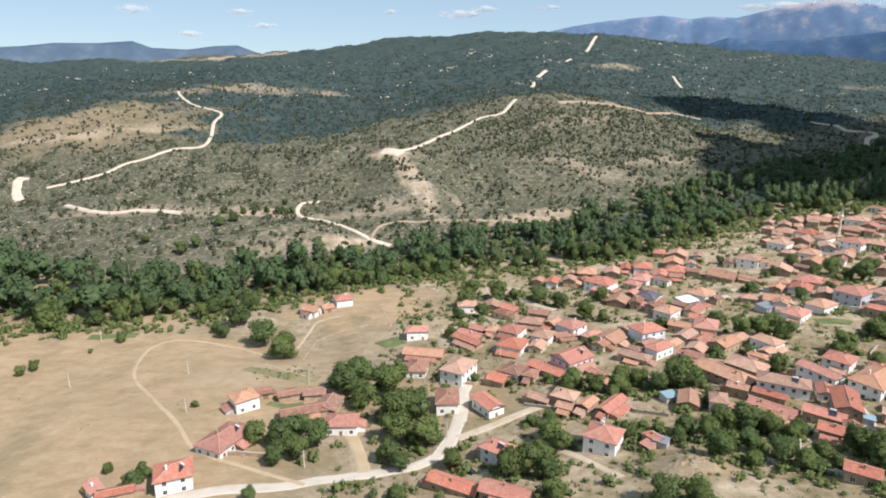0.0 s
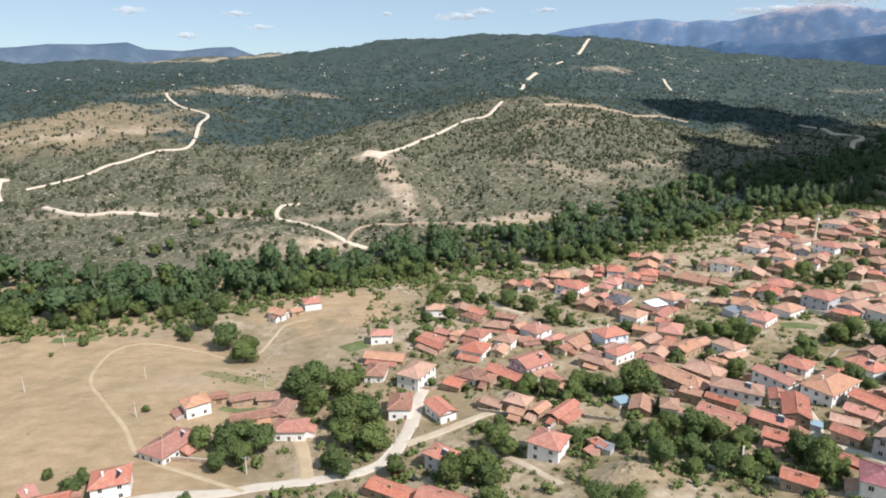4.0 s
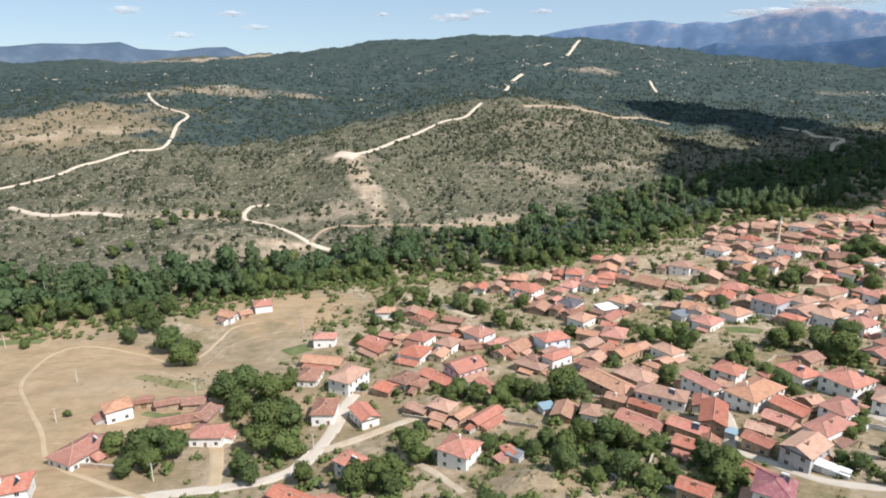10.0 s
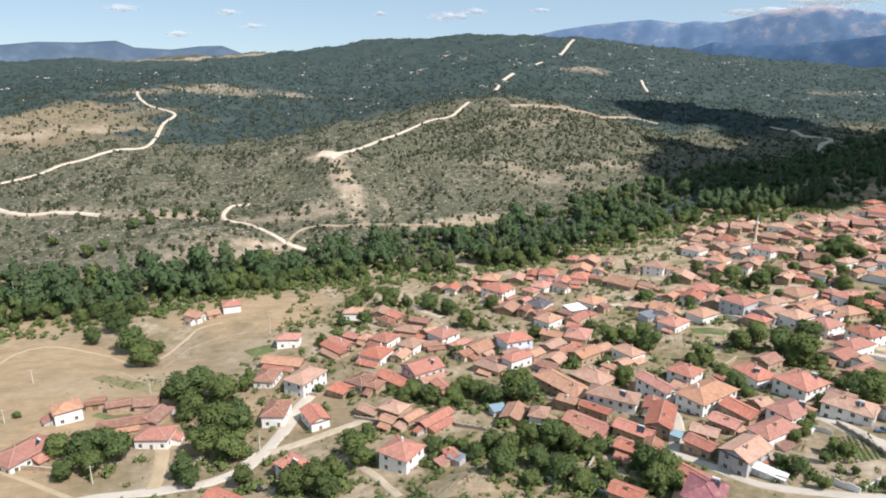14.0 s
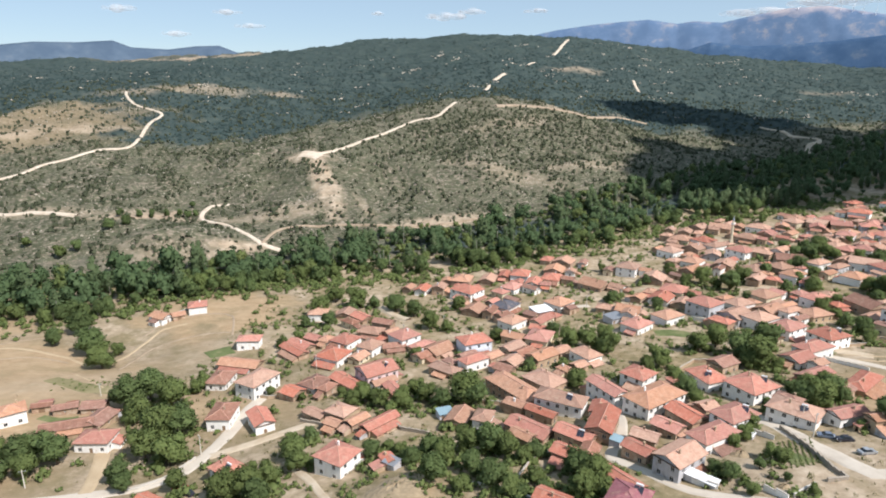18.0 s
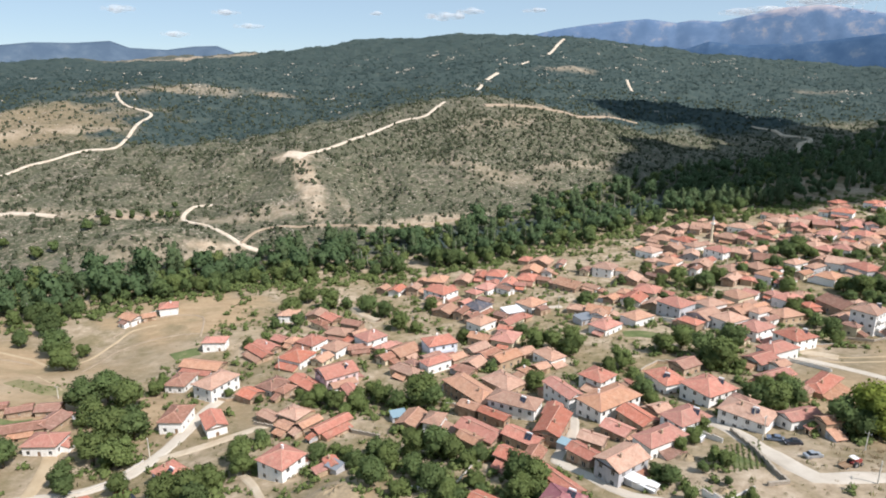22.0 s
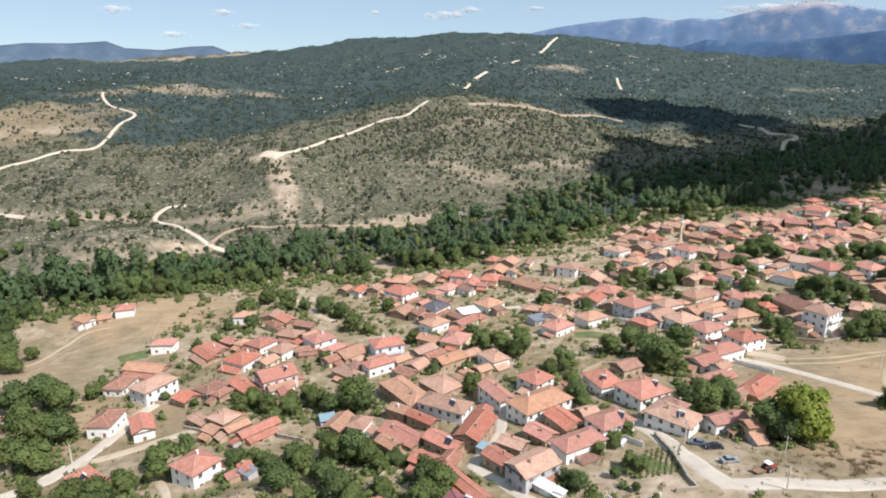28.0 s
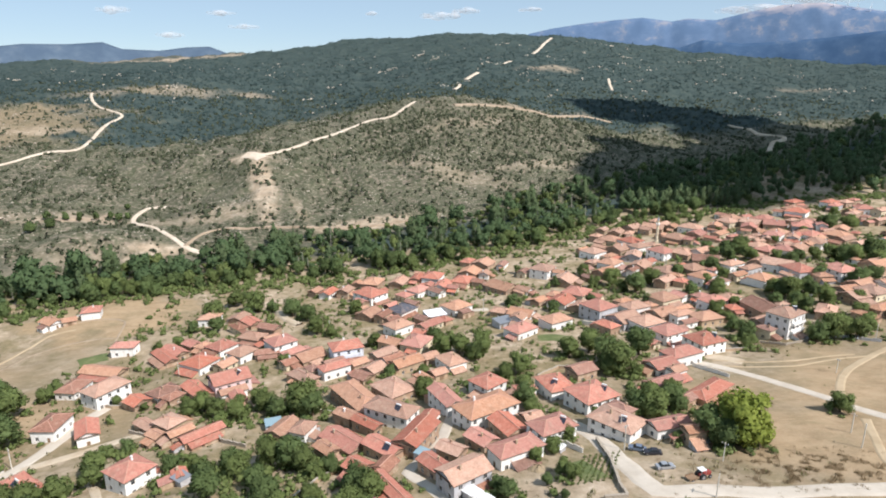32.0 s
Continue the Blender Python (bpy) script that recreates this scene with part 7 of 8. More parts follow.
shed(117.8, 280.8, 25, 9, 7, 3.2, WHITE_METAL, 'white flat-roofed shed among houses')
shed(58.0, 144.4, -35, 3.6, 3.0, 2.4, METAL, 'grey sheet-metal lean-to shed by the white house')
shed(147.9, 265.3, 30, 8, 6, 3.0, METAL, 'grey flat-roofed workshop among houses')
shed(128.4, 128.4, -45, 8.5, 2.6, 1.9, WHITE_METAL, 'long low shed with a white sheet roof beside the lane')
shed(148.6, 150.7, -47, 7, 2.2, 1.9, WHITE_METAL, 'narrow shed with a white sheet roof in a garden')
straw_mound(143.5, 139.9, 2.6, 1.3)
straw_mound(155.0, 150.5, 1.8, 1.0)
straw_mound(60.0, 131.8, 8.5, 1.1)
straw_mound(144.9, 123.6, 1.6, 0.9)
YARD = (174.3, 140.4)
HOLLOW = (-59.3, 215.5)
REEDS = (199.2, 133.4)
# the wooded strip along the stream
BELT_X = [-330, -117, -40, 15, 60, 120, 180, 250, 330, 385, 443, 520, 900]
BELT_NEAR = [-90, -84, -54, -50, -60, -62, -54, -48, -78, -96, -142, -190, -330]
BELT_FAR = [0, -6, 0, 28, 30, 24, 50, 60, 66, 62, 60, 56, 50]
rng = np.random.RandomState(77)
bx = rng.uniform(-330, 760, 4600)
low, high = np.interp(bx, BELT_X, BELT_NEAR), np.interp(bx, BELT_X, BELT_FAR)
bs = low + (high - low) * rng.uniform(0, 1, len(bx))
by = stream_y(bx) + bs
gap = ripple(bx, by, 46, 41)
keep = (gap > np.interp(bx, [-120, 40, 240], [-0.85, -0.9, -1.6])) | (bs > high - 12) & (bx > 60)
keep &= bs > low + 9 * (1 + ripple(bx, by, 24, 43))
garden = (bx > -20) & (bx < 190) & (bs < -22) & (gap < 0.0)
keep &= ~(garden & (gap < -0.45))
chosen = []
cells = {}
for i in np.where(keep)[0]:
    cell = (int(bx[i] // 4.1), int(by[i] // 4.1))
    if any((cell[0] + a, cell[1] + b) in cells for a in (-1, 0, 1) for b in (-1, 0, 1) if abs(a) + abs(b) < 2):
        continue
    cells[cell] = 1
    chosen.append(i)
chosen = np.array(chosen)
bx, by, bs = bx[chosen], by[chosen], bs[chosen]
edge = np.argsort(bs - np.interp(bx, BELT_X, BELT_NEAR) + 200 * (np.abs(bx - 60) > 260))[:80]
is_edge = np.zeros(len(bx), bool)
is_edge[edge] = True
for i in edge:
    r = rng.uniform(3.0, 5.2)
    tree(bx[i], by[i], r * rng.uniform(2.0, 2.7), r, int(rng.choice((0, 0, 1))), "streamside trees")
rest = np.where(~is_edge)[0]
grove = ripple(bx[rest], by[rest], 62, 47) + 0.5 * ripple(bx[rest], by[rest], 21, 48)
lot = rng.uniform(size=len(rest))
poplar = np.where(bx[rest] > 230, lot < 0.26, np.where(grove > 0.5, lot < 0.5, lot < 0.06))
bright = ~poplar & (grove < -0.35) & (lot > 0.3)
broad = ~poplar & ~bright
stature = np.clip(0.92 + 0.3 * ripple(bx[rest], by[rest], 38, 49), 0.5, 1.3) * np.where(bx[rest] < 20, 1.2, 1.0)
wide = [crown_arrays(200 + k, round_blobs(200 + k, 8, 0.4), 230, 0.108, (4, 6), 0.74) for k in range(6)]
tall = [crown_arrays(300 + k, tall_blobs(300 + k), 200, 0.1, (4, 5), 0.74) for k in range(4)]
spots = on_land(bx, by)[rest]
line = np.arange(17)
row_x, row_y = 266 + 5.0 * line + rng.normal(0, 1.2, 17), 494 - 0.95 * line + rng.normal(0, 1.5, 17)
scatter("streamside_wood", spots[broad], (2.4 + 4.4 * rng.uniform(size=broad.sum()) ** 1.3) * stature[broad], wide, RIVER_LEAVES,
        "dense dark green trees crowding the stream", "wood", seed=1)
scatter("streamside_thicket", spots[bright], (1.8 + 3.0 * rng.uniform(size=bright.sum()) ** 1.3) * stature[bright], wide, LEAVES[1],
        "lower yellow-green willows and fruit trees by the stream", "wood", seed=16)
scatter("poplar_row", np.concatenate([spots[poplar], on_land(row_x, row_y)]), np.concatenate([rng.uniform(3.8, 6.2, poplar.sum()) * stature[poplar], rng.uniform(4.6, 6.0, 17)]), tall, POPLAR_LEAVES,
        "tall narrow grey-green poplars among the streamside trees", "wood", seed=2)
stem = []
for k in range(3):
    lean = 0.05 * math.sin(2.1 * k)
    ring = [(0.045 * math.cos(1.5708 * i), 0.045 * math.sin(1.5708 * i)) for i in range(4)]
    v = [(a, b, -0.1) for a, b in ring] + [(a * 0.6 + lean, b * 0.6 + lean, 1.7) for a, b in ring]
    stem.append((np.array(v), np.array([f for i in range(4) for f in ((i, (i + 1) % 4, 4 + (i + 1) % 4), (i, 4 + (i + 1) % 4, 4 + i))])))
scatter("poplar_stems", spots[poplar] + (0.9, -1.6, 0), rng.uniform(4.0, 6.0, poplar.sum()), stem, plain("pale_poplar_bark", (0.36, 0.34, 0.29), 0.9),
        "pale bare poplar stems at the edge of the wood", "stems", seed=17)

# undergrowth along the near edge of the wood, and the gardens, hedges and weeds of the village
ux = rng.uniform(-330, 640, 1500)
uy = stream_y(ux) + np.interp(ux, BELT_X, BELT_NEAR) + rng.normal(2, 7, len(ux))
kx = rng.uniform(-330, 260, 1300)
ky = stream_y(kx) + np.interp(kx, BELT_X, BELT_NEAR) + rng.uniform(0.08, 0.95, len(kx)) * (np.interp(kx, BELT_X, BELT_FAR) - np.interp(kx, BELT_X, BELT_NEAR))
ux, uy = np.concatenate([ux, kx]), np.concatenate([uy, ky])
vx, vy = rng.uniform(-70, 470, 31000), rng.uniform(100, 490, 31000)
thick = np.clip(0.24 + 0.62 * ripple(vx, vy, 42, 45) + 0.45 * ripple(vx, vy, 14, 46), 0.02, 1)
thick = np.maximum(thick, 0.75 * patch(vx, vy, 82, 133, 42, 17, -8))
thick = np.maximum(thick, 0.5 * patch(vx, vy, 50, 298, 75, 18, 14))
inside = (vy < stream_y(vx) + np.interp(vx, BELT_X, BELT_NEAR) + 6) & (vx > -30 + (vy - 150) * 0.05) & (vy > 104 - 0.06 * vx)
dry = np.maximum(patch(vx, vy, 300, 165, 120, 80, 10), patch(vx, vy, *YARD, 48, 24, -10))
dry = np.maximum(dry, patch(vx, vy, 255, 208, 45, 22, 5))
ok = inside & (rng.uniform(size=len(vx)) < thick * 1.0 * (1 - dry))
vx, vy = vx[ok], vy[ok]
ok = clear_of(vx, vy, 0.5)
spots = np.array([t for t in TREE_SPOTS if t[1] < 330 and t[2] > 1.5])
spots = np.repeat(spots, 7, axis=0)
turn, out = rng.uniform(0, 6.283, len(spots)), rng.uniform(0.5, 1.5, len(spots)) * spots[:, 2]
tx, ty = spots[:, 0] + out * np.cos(turn), spots[:, 1] + out * np.sin(turn)
fine = clear_of(tx, ty, 0.8) & (tx > -40)
tx, ty = tx[fine], ty[fine]
hx, hy = HOLLOW[0] + rng.normal(0, 6, 50), HOLLOW[1] + rng.normal(0, 3.5, 50)
gx, gy = np.concatenate([ux, tx, vx[ok], hx]), np.concatenate([uy, ty, vy[ok], hy])
low_bush = [crown_arrays(500 + k, [(0, 0, 0.5, 0.55, 0.55), (0.55, 0.15 - 0.1 * k, 0.4, 0.42, 0.4), (-0.35 + 0.1 * k, 0.5, 0.34, 0.38, 0.36)], 32, 0.16, (3, 4), 0.66) for k in range(5)]
spread = np.concatenate([rng.uniform(1.2, 3.2, len(ux)), rng.uniform(0.9, 2.4, len(tx)), rng.uniform(0.5, 1.1, ok.sum()) + 1.9 * rng.uniform(size=ok.sum()) ** 3, rng.uniform(0.3, 0.8, 50)])
scatter("garden_shrubs", on_land(gx, gy), spread, low_bush, LEAVES[1], "green shrubs, hedges and weeds filling the gardens", "shrubs", flat=0.35, seed=8)

# yellow-green weeds and tall grass in yards and along walls
yx, yy = rng.uniform(-60, 420, 46000), rng.uniform(105, 430, 46000)
rank = np.clip(0.48 + 0.55 * ripple(yx, yy, 30, 56) + 0.45 * ripple(yx, yy, 9, 57), 0, 1) * (1 - patch(yx, yy, 300, 165, 120, 80, 10)) * np.clip(1.3 - yy / 330, 0.1, 1)
ok = (rng.uniform(size=len(yx)) < rank) & (yy < stream_y(yx) + np.interp(yx, BELT_X, BELT_NEAR)) & (yx > -30 + (yy - 150) * 0.05)
yx, yy = yx[ok], yy[ok]
ok = clear_of(yx, yy, 0.15)
yx, yy = yx[ok][:16000], yy[ok][:16000]
tuft_v, tuft_f = [], []
for k in range(6):
    a, tx, ty, lean = 1.05 * k, 0.5 * math.cos(2.4 * k), 0.5 * math.sin(2.4 * k), 0.35 * math.sin(1.9 * k)
    tuft_v += [(tx - 0.16 * math.cos(a), ty - 0.16 * math.sin(a), -0.05), (tx + 0.16 * math.cos(a), ty + 0.16 * math.sin(a), -0.05), (tx + lean, ty + lean * 0.6, 0.5 + 0.09 * k)]
    tuft_f.append((3 * k, 3 * k + 1, 3 * k + 2))
tufts = [(np.array(tuft_v), np.array(tuft_f), np.tile((0.2, -0.25, 0.94), (len(tuft_v), 1)))]
scatter("yard_weeds", on_land(yx, yy), 0.35 + 0.9 * rng.uniform(size=len(yx)) ** 2, tufts,
        leaf_material("rank_weeds", (0.15, 0.155, 0.065), (0.24, 0.235, 0.105), (0.38, 0.33, 0.18)), "yellow-green weeds and tall grass in the yards", "weeds", flat=0.4, seed=18)
row, place = np.meshgrid(np.arange(7), np.arange(26), indexing="ij")
mx = 149.5 + 1.5 * row.ravel() + 0.24 * place.ravel() + rng.normal(0, 0.12, row.size)
my = 131.0 + 0.35 * row.ravel() + 0.55 * place.ravel() + rng.normal(0, 0.12, row.size)
scatter("vegetable_rows", on_land(mx, my), rng.uniform(0.28, 0.55, row.size), low_bush, LEAVES[1], "rows of green vegetables in a walled garden", "vegetables", flat=0.3, seed=19)

# scrub on the open hillsides
sx, sy = rng.uniform(-620, 760, 170000), rng.uniform(360, 1080, 170000)
off = sy - stream_y(sx)
bare = np.maximum(patch(sx, sy, -400, 760, 140, 110, 20) * 0.55, patch(sx, sy, -25, 500, 40, 26, 0) * 0.6)
dense = np.clip(0.38 + 0.5 * ripple(sx, sy, 60, 51) + 0.4 * ripple(sx, sy, 22, 52), 0.04, 1)
dense = np.maximum(dense, patch(sx, sy, 190, 680, 180, 85, 25) * 0.9)
ok = (off > np.interp(sx, BELT_X, BELT_FAR) + 4) & (rng.uniform(size=len(sx)) < dense * (1 - bare) * (1 - 0.6 * forest_cover(sx, sy)) * 0.72) & off_roads(sx, sy)
sx, sy = sx[ok][:36000], sy[ok][:36000]
bushes = []
for k in range(8):
    v, f = ball(3, 4)
    v = v * np.random.RandomState(600 + k).uniform(0.65, 1.25, (len(v), 1)) * (0.62, 0.62, 0.58) + (0, 0, 0.4)
    w = np.random.RandomState(650 + k).normal(0, 0.42, (9, 3)) + (0, 0, 0.55)
    v = np.concatenate([v, w])
    out = v - (0, 0, 0.3) + (0, 0, 0.35)
    bushes.append((v, np.concatenate([f, np.arange(9).reshape(3, 3) + len(v) - 9]), out / np.linalg.norm(out, axis=1)[:, None]))
scatter("hill_scrub", on_land(sx, sy), 0.5 + 2.7 * rng.uniform(size=len(sx)) ** 2.6, bushes, SCRUB,
        "low grey-green oak scrub dotting the hillside", "scrub", seed=3)

# pale rocks between the scrub
qx, qy = rng.uniform(-520, 560, 34000), rng.uniform(400, 1000, 34000)
ok = (qy - stream_y(qx) > np.interp(qx, BELT_X, BELT_FAR) + 6) & (ripple(qx, qy, 48, 61) + 0.5 * ripple(qx, qy, 17, 62) > 0.45) & (forest_cover(qx, qy) < 0.4)
qx, qy = qx[ok], qy[ok]
kx, ky = rng.uniform(-900, 950, 16000), rng.uniform(880, 1650, 16000)
ok = (ripple(kx, ky, 130, 63) + 0.7 * ripple(kx, ky, 40, 64) > 1.12) & off_roads(kx, ky)
kx, ky = kx[ok], ky[ok]
rv, rf = ball(3, 4)
stones = [(rv * np.random.RandomState(k).uniform(0.6, 1.2, (len(rv), 1)) * (1, 0.8, 0.55), rf) for k in range(4)]
scatter("hill_rocks", on_land(np.concatenate([qx, kx]), np.concatenate([qy, ky])), np.concatenate([rng.uniform(0.3, 1.0, len(qx)), rng.uniform(1.2, 3.2, len(kx))]), stones, plain("pale_limestone", (0.50, 0.44, 0.36), 0.95, vary=0.3, scale=0.5),
        "pale weathered rocks breaking through the slope", "rocks", seed=4)

# pines on the high ground
px, py = rng.uniform(-1250, 1350, 190000), rng.uniform(600, 2060, 190000)
wood = forest_cover(px, py)
ok = (rng.uniform(size=len(px)) < wood ** 1.3 * np.clip(1.3 - (py - 700) / 900, 0.2, 1)) & (py - stream_y(px) > 70) & off_roads(px, py)
ok &= np.abs(px - 60) < 60 + (py + 20) * 0.86
px, py = px[ok][:21000], py[ok][:21000]


def pine_arrays(seed):
    r = np.random.RandomState(seed)
    v, f, n = [], [], 0
    for z0, z1, rad in ((0.02, 0.6, 1.02), (0.28, 0.85, 0.8), (0.5, 1.05, 0.5)):
        ring = [(rad * r.uniform(0.75, 1.2) * math.cos(1.0472 * k), rad * r.uniform(0.75, 1.2) * math.sin(1.0472 * k), z0 + r.uniform(-0.1, 0.1)) for k in range(6)]
        v += ring + [(0, 0, z1)]
        f += [(n + k, n + (k + 1) % 6, n + 6) for k in range(6)]
        n += 7
    v = np.array(v)
    out = v * (0.6, 0.6, 0.6) + (0, -0.2, 1.1)
    return v, np.array(f), out / np.linalg.norm(out, axis=1)[:, None]


scatter("pine_wood", on_land(px, py), rng.uniform(1.6, 2.7, len(px)), [pine_arrays(k) for k in range(5)], HAZY_PINE,
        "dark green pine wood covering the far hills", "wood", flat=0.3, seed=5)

# brown dead growth beside the field, and a few dry weeds out in it
brown = leaf_material("dry_brown_stalks", (0.24, 0.180, 0.105), (0.33, 0.250, 0.150), (0.44, 0.345, 0.225))
blade_v, blade_f = [], []
for k in range(7):
    a, px, py, lean = 0.9 * k, 0.45 * math.cos(2.4 * k), 0.45 * math.sin(2.4 * k), 0.3 * math.sin(1.7 * k)
    blade_v += [(px - 0.07 * math.cos(a), py - 0.07 * math.sin(a), -0.05), (px + 0.07 * math.cos(a), py + 0.07 * math.sin(a), -0.05), (px + lean, py + lean * 0.6, 0.8 + 0.08 * k)]
    blade_f.append((3 * k, 3 * k + 1, 3 * k + 2))
upward = np.tile((0.25, -0.2, 0.95), (len(blade_v), 1))
blades = [(np.array(blade_v), np.array(blade_f), upward)]
zx, zy = REEDS[0] + rng.normal(4, 11, 4000), REEDS[1] + rng.normal(1, 4.5, 4000)
thick = ripple(zx, zy, 7, 58) + 0.6 * ripple(zx, zy, 3, 59) > 0.35
zx, zy = zx[thick][:1100], zy[thick][:1100]
zx, zy = np.concatenate([zx, 243 + rng.normal(0, 5, 260)]), np.concatenate([zy, 227.5 + rng.normal(0, 2, 260)])
scatter("dry_reeds", on_land(zx, zy), rng.uniform(0.3, 0.8, len(zx)), blades, brown,
        "brown dry brush and dead weeds beside the field", "reeds", seed=14)
wx, wy = rng.uniform(-240, 420, 5000), rng.uniform(105, 300, 5000)
ok = (patch(wx, wy, -150, 180, 150, 110, 8) + patch(wx, wy, 290, 160, 110, 75, 10) > 0.4) & (rng.uniform(size=len(wx)) < np.clip(0.5 * ripple(wx, wy, 30, 55) - 0.05, 0.01, 1))
wx, wy = wx[ok], wy[ok]
ok = clear_of(wx, wy, 0.2)
scatter("dry_weeds", on_land(wx[ok], wy[ok]), 0.3 + 0.5 * rng.uniform(size=ok.sum()) ** 3, blades, brown,
        "low straw-brown weeds scattered over the dry field", "weeds", flat=0.5, seed=12)
# ---- distance: mountains and far hills coloured with haze, and fair-weather clouds ----
def ridge(name, label, crest, dist, depth, material, foot=-150, rough=3, seed=1):
    """A far range, its crest given as (bearing, height) in metres at that distance."""
    az = np.linspace(crest[0][0], crest[-1][0], 260)
    top = np.interp(az, [c[0] for c in crest], [c[1] for c in crest])
    rows = []
    for k, s in enumerate(np.linspace(-1, 1, 29)):
        fall = 1 - abs(s) ** 1.25
        dd = dist + s * depth
        x, y = 60 + dd * np.sin(np.radians(az)), dd * np.cos(np.radians(az))
        z = foot + (top - foot) * fall + rough * fall * (1 - fall) * 4 * ripple(x, y, 420, seed) + rough * 0.5 * (1 - fall ** 8) * ripple(x, y, 150, seed + 1)
        rows.append(np.stack([x, y, z], -1))
    v = np.array(rows)
    n, k = v.shape[:2]
    i, j = np.meshgrid(np.arange(n - 1), np.arange(k - 1), indexing="ij")
    a = i * k + j
    f = np.stack([a, a + 1, a + k + 1, a + k], -1).reshape(-1, 4)
    tagged(new(name, mesh_from(name, v.reshape(-1, 3), f, material, True)), label, "mountain", "", "structure")


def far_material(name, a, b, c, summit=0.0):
    # a, b, c already hold the distance haze as part of the base colour
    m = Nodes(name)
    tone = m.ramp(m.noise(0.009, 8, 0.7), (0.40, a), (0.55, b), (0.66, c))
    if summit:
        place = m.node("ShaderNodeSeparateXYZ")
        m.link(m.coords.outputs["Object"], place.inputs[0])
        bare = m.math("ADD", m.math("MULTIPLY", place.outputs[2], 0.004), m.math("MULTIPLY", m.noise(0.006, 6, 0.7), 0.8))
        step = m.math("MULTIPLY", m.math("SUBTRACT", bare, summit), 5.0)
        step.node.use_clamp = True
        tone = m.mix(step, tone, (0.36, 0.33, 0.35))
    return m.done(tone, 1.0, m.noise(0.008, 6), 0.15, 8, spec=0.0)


# blue of the distant air is painted into the mountain and foothill colours
HAZE_BLUE = far_material("haze_blue_rock", (0.098, 0.155, 0.25), (0.12, 0.178, 0.275), (0.23, 0.245, 0.29), 2.2)
HAZE_BLUE_WOOD = far_material("haze_blue_wood", (0.045, 0.085, 0.155), (0.06, 0.105, 0.18), (0.11, 0.145, 0.20))
# left skyline woods, paled and blued by haze put into the colour
HAZE_GREY_WOOD = far_material("haze_grey_wood", (0.072, 0.105, 0.150), (0.088, 0.124, 0.170), (0.120, 0.152, 0.190))
ridge("mountain_range", "far blue mountain range with a bare pale summit", [(5.1, 246), (8.4, 381), (10.3, 411), (13.2, 441), (15.9, 458), (17.7, 466), (20.0, 439), (21.2, 453), (23.4, 440), (25.4, 473), (28.0, 509), (30.6, 512), (32.5, 482), (34.2, 456), (38.5, 398), (44.2, 327)], 4300, 420, HAZE_BLUE, seed=71, rough=8)
ridge("mountain_foothill", "dark blue wooded foothills before the mountains", [(13.4, 190), (17.9, 260), (21.0, 250), (22.7, 284), (25.6, 263), (28.4, 270), (31.4, 281), (34.4, 301), (38.6, 308), (44.3, 262)], 3500, 300, HAZE_BLUE_WOOD, seed=73, rough=6)
ridge("far_hill", "far blue-green wooded hills on the skyline", [(-43.0, 178), (-37.2, 205), (-33.9, 218), (-31.8, 234), (-28.9, 237), (-26.5, 249), (-25.2, 222), (-22.5, 217), (-20.4, 234), (-18.6, 239), (-17.1, 208), (-15.0, 182)], 3200, 420, HAZE_GREY_WOOD, seed=75, rough=8)

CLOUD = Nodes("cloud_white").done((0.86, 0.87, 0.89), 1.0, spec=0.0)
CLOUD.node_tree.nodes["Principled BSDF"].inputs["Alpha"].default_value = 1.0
THIN = Nodes("thin_glowing_cloud")
THIN.done((0.5, 0.5, 0.51), 1.0, spec=0.0)
THIN.link(THIN.ramp(THIN.noise(0.012, 3, 0.55), (0.36, (0, 0, 0)), (0.62, (0.34, 0.34, 0.34))), THIN.bsdf.inputs["Alpha"])
# added glow brightens the undersides, instead of sunlight scattered through the cloud
THIN.bsdf.inputs["Emission Color"].default_value = (0.9, 0.94, 1.0, 1)
THIN.bsdf.inputs["Emission Strength"].default_value = 0.2


def cloud(x, y, z, long, wide, high, turn, seed, label="small white fair-weather cloud", material=None):
    """A heap of billows with a flat base."""
    r = np.random.RandomState(seed)
    bv, bf = ball(9, 14)
    v_all, f_all, n = [], [], 0
    for k in range(26 if material else 6):
        a, q = r.uniform(0, 6.283), math.sqrt(r.uniform(0, 1))
        cx, cy = q * math.cos(a) * 0.8, q * math.sin(a) * 0.8
        if not material:
            cx, cy = -0.8 + 1.6 * (k + r.uniform(-0.3, 0.3)) / 5, 0.0
            q = abs(cx)
        s = (0.42 - 0.22 * q) * r.uniform(0.8, 1.2)
        v = bv * (1 + 0.09 * ripple(bv[:, 0] * 50 + k * 31, bv[:, 1] * 50 + bv[:, 2] * 40, 30, 80 + k))[:, None]
        v = v * (s * long, s * wide, s * high * 1.6) + (cx * long, cy * wide, r.uniform(0, 0.3) * high * (1 - q))
        c, sn = math.cos(radians(turn)), math.sin(radians(turn))
        v = np.stack([v[:, 0] * c - v[:, 1] * sn, v[:, 0] * sn + v[:, 1] * c, v[:, 2]], -1)
        v_all.append(v)
        f_all.append(bf + n)
        n += len(v)
    ob = new("cloud", mesh_from("cloud", np.concatenate(v_all), np.concatenate(f_all), material or THIN.mat, True))
    ob.location = (x, y, z)
    return tagged(ob, label, "cloud", "clouds", "structure")


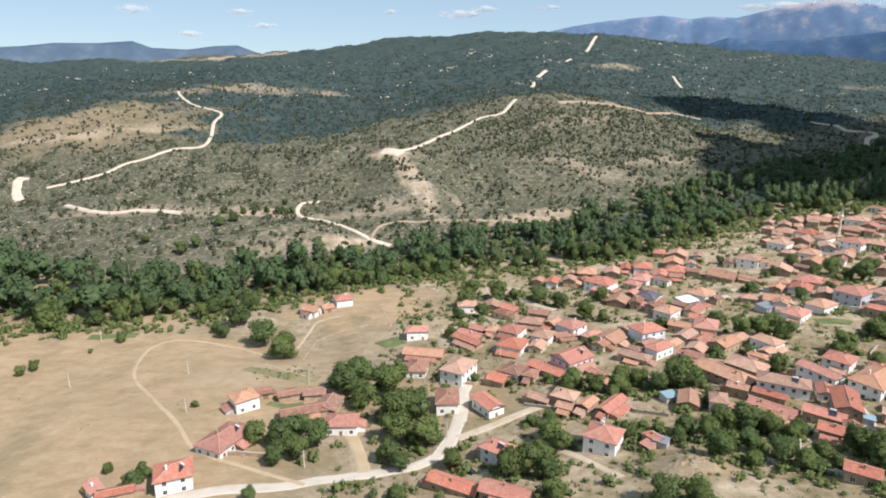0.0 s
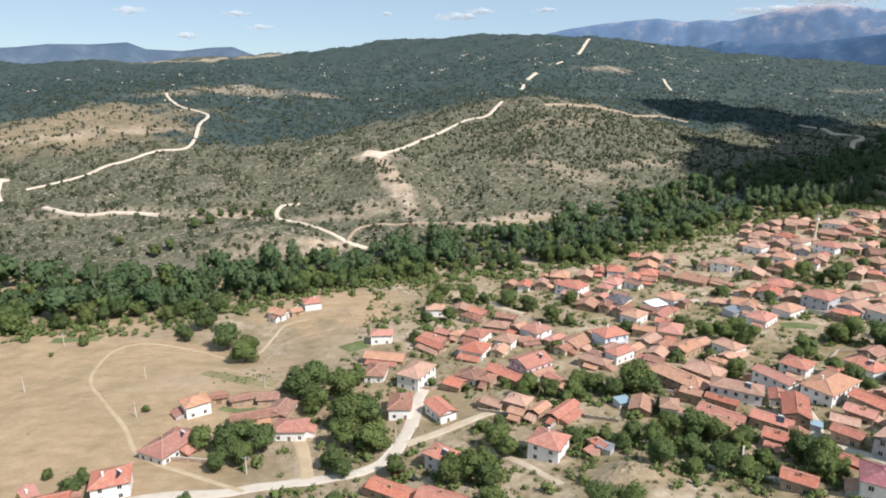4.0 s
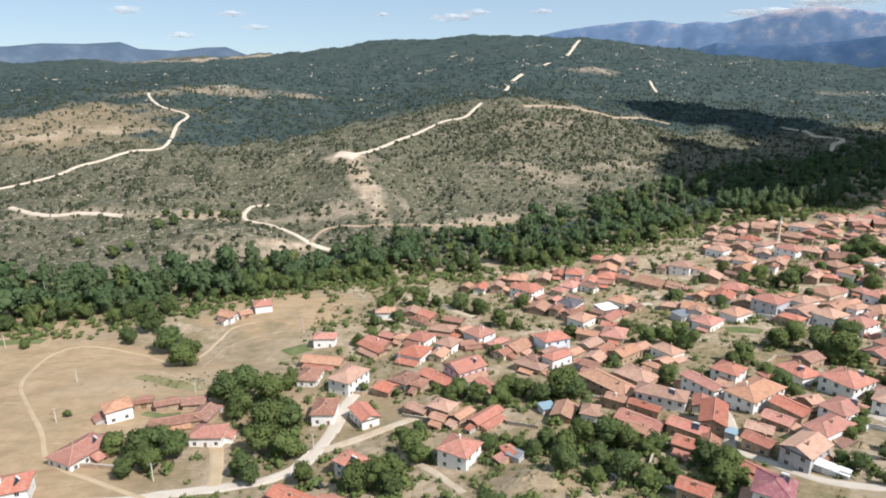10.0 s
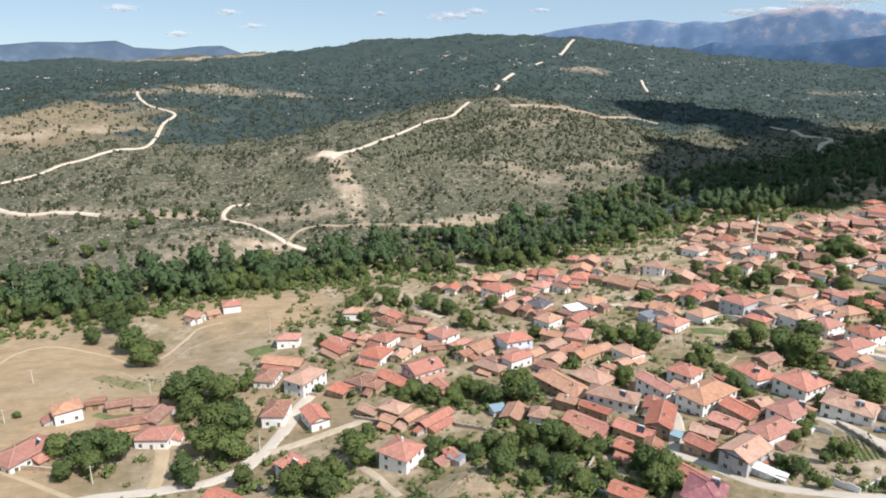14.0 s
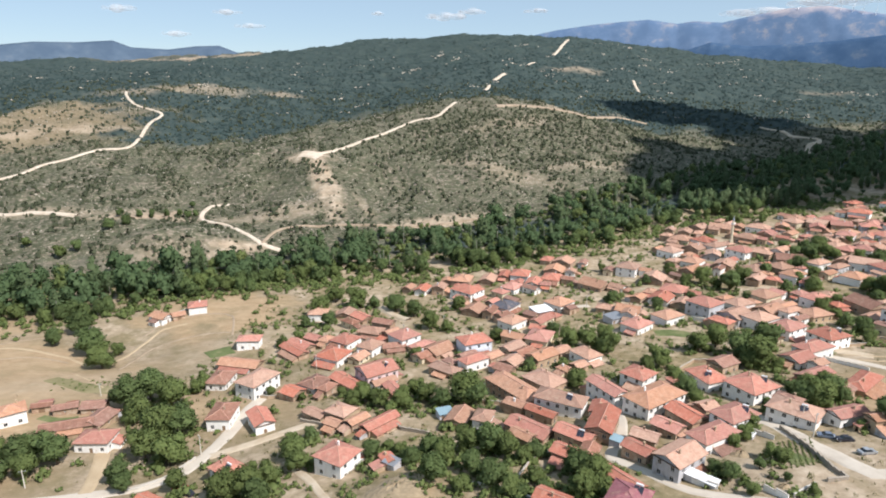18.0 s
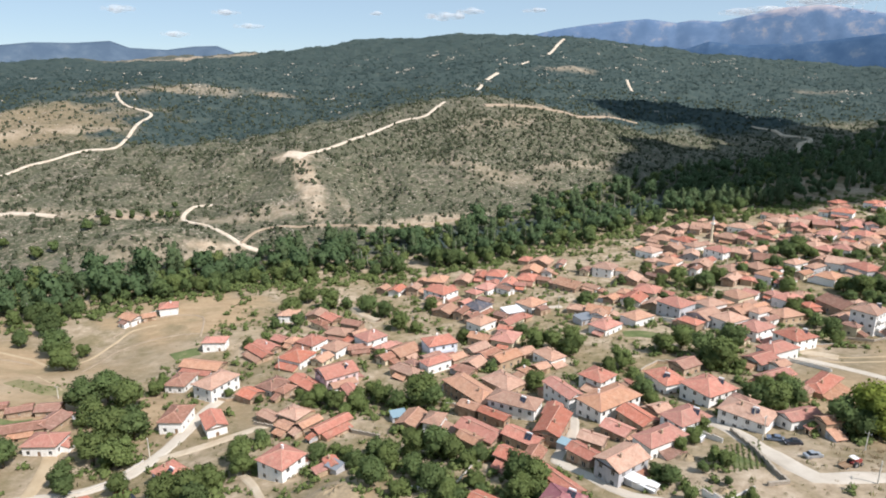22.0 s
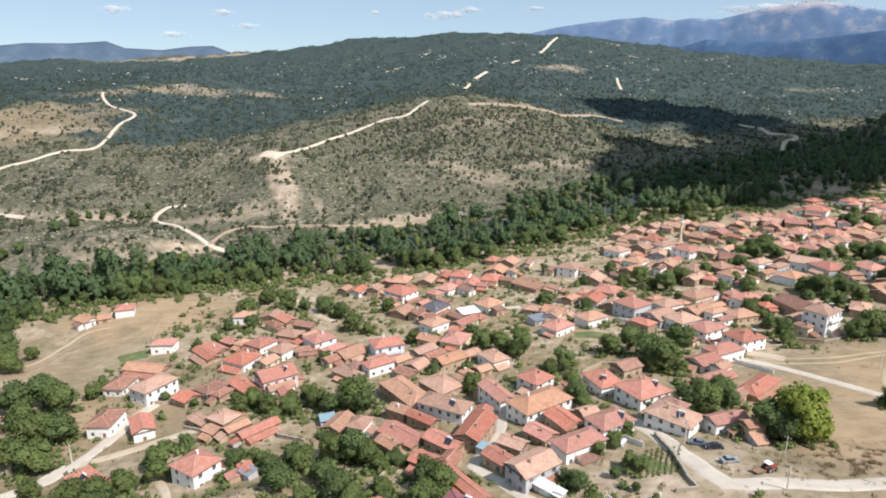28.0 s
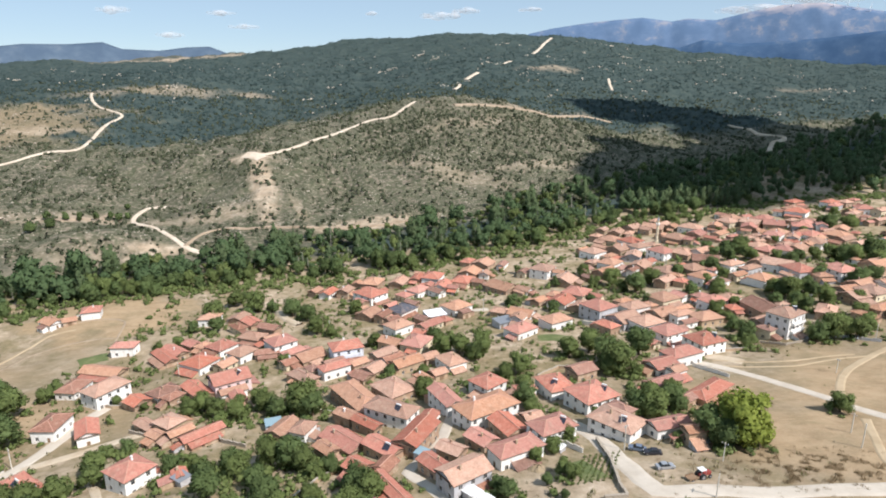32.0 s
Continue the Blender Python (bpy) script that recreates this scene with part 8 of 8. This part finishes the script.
def wind_turbine(x, y, z, h, turn):
    """A far wind turbine: mast, housing and three blades at rest."""
    ob = thing("wind_turbine", pose(x, y, z, 0, 0, turn), "white wind turbine on the bare mountain summit", "turbine", "wind turbines")
    bm = bmesh.new()
    tube(bm, (0, 0, -12), (0, 0, h), h * 0.032, h * 0.02, 8)
    part("mast", bm, WHITE_METAL, ob)
    bm = bmesh.new()
    box(bm, -h * 0.03, -h * 0.05, h - h * 0.02, h * 0.03, h * 0.06, h + h * 0.03)
    part("nacelle", bm, WHITE_METAL, ob)
    for k in range(3):
        a = radians(90 + 120 * k + turn * 3)
        bm = bmesh.new()
        tube(bm, (0, -h * 0.06, h), (h * 0.62 * math.cos(a), -h * 0.06, h + h * 0.62 * math.sin(a)), h * 0.022, h * 0.008, 6)
        part("blade", bm, WHITE_METAL, ob)


wind_turbine(2106, 3760, 455, 46, 24)
wind_turbine(2288, 3654, 464, 46, 43)
wind_turbine(2338, 3624, 450, 46, 30)
wind_turbine(2378, 3598, 442, 46, 36)
wind_turbine(2429, 3565, 428, 46, 37)
# clouds low over the horizon
cloud(-1951, 4176, 513, 102, 60, 38, 25, 1)
cloud(-1666, 4314, 373, 94, 60, 30, 21, 2)
cloud(-1222, 4463, 434, 102, 60, 30, 15, 3)
cloud(104, 4637, 522, 145, 60, 38, -1, 4)
cloud(282, 4629, 553, 102, 60, 34, -3, 14)
cloud(732, 4585, 559, 85, 60, 26, -9, 9)
cloud(-371, 4616, 535, 43, 60, 21, 5, 10)
cloud(-1353, 4415, 518, 94, 60, 26, 17, 11)
cloud(2133, 4228, 528, 234, 60, 43, -27, 12)
cloud(2480, 4035, 570, 255, 60, 43, -32, 13)
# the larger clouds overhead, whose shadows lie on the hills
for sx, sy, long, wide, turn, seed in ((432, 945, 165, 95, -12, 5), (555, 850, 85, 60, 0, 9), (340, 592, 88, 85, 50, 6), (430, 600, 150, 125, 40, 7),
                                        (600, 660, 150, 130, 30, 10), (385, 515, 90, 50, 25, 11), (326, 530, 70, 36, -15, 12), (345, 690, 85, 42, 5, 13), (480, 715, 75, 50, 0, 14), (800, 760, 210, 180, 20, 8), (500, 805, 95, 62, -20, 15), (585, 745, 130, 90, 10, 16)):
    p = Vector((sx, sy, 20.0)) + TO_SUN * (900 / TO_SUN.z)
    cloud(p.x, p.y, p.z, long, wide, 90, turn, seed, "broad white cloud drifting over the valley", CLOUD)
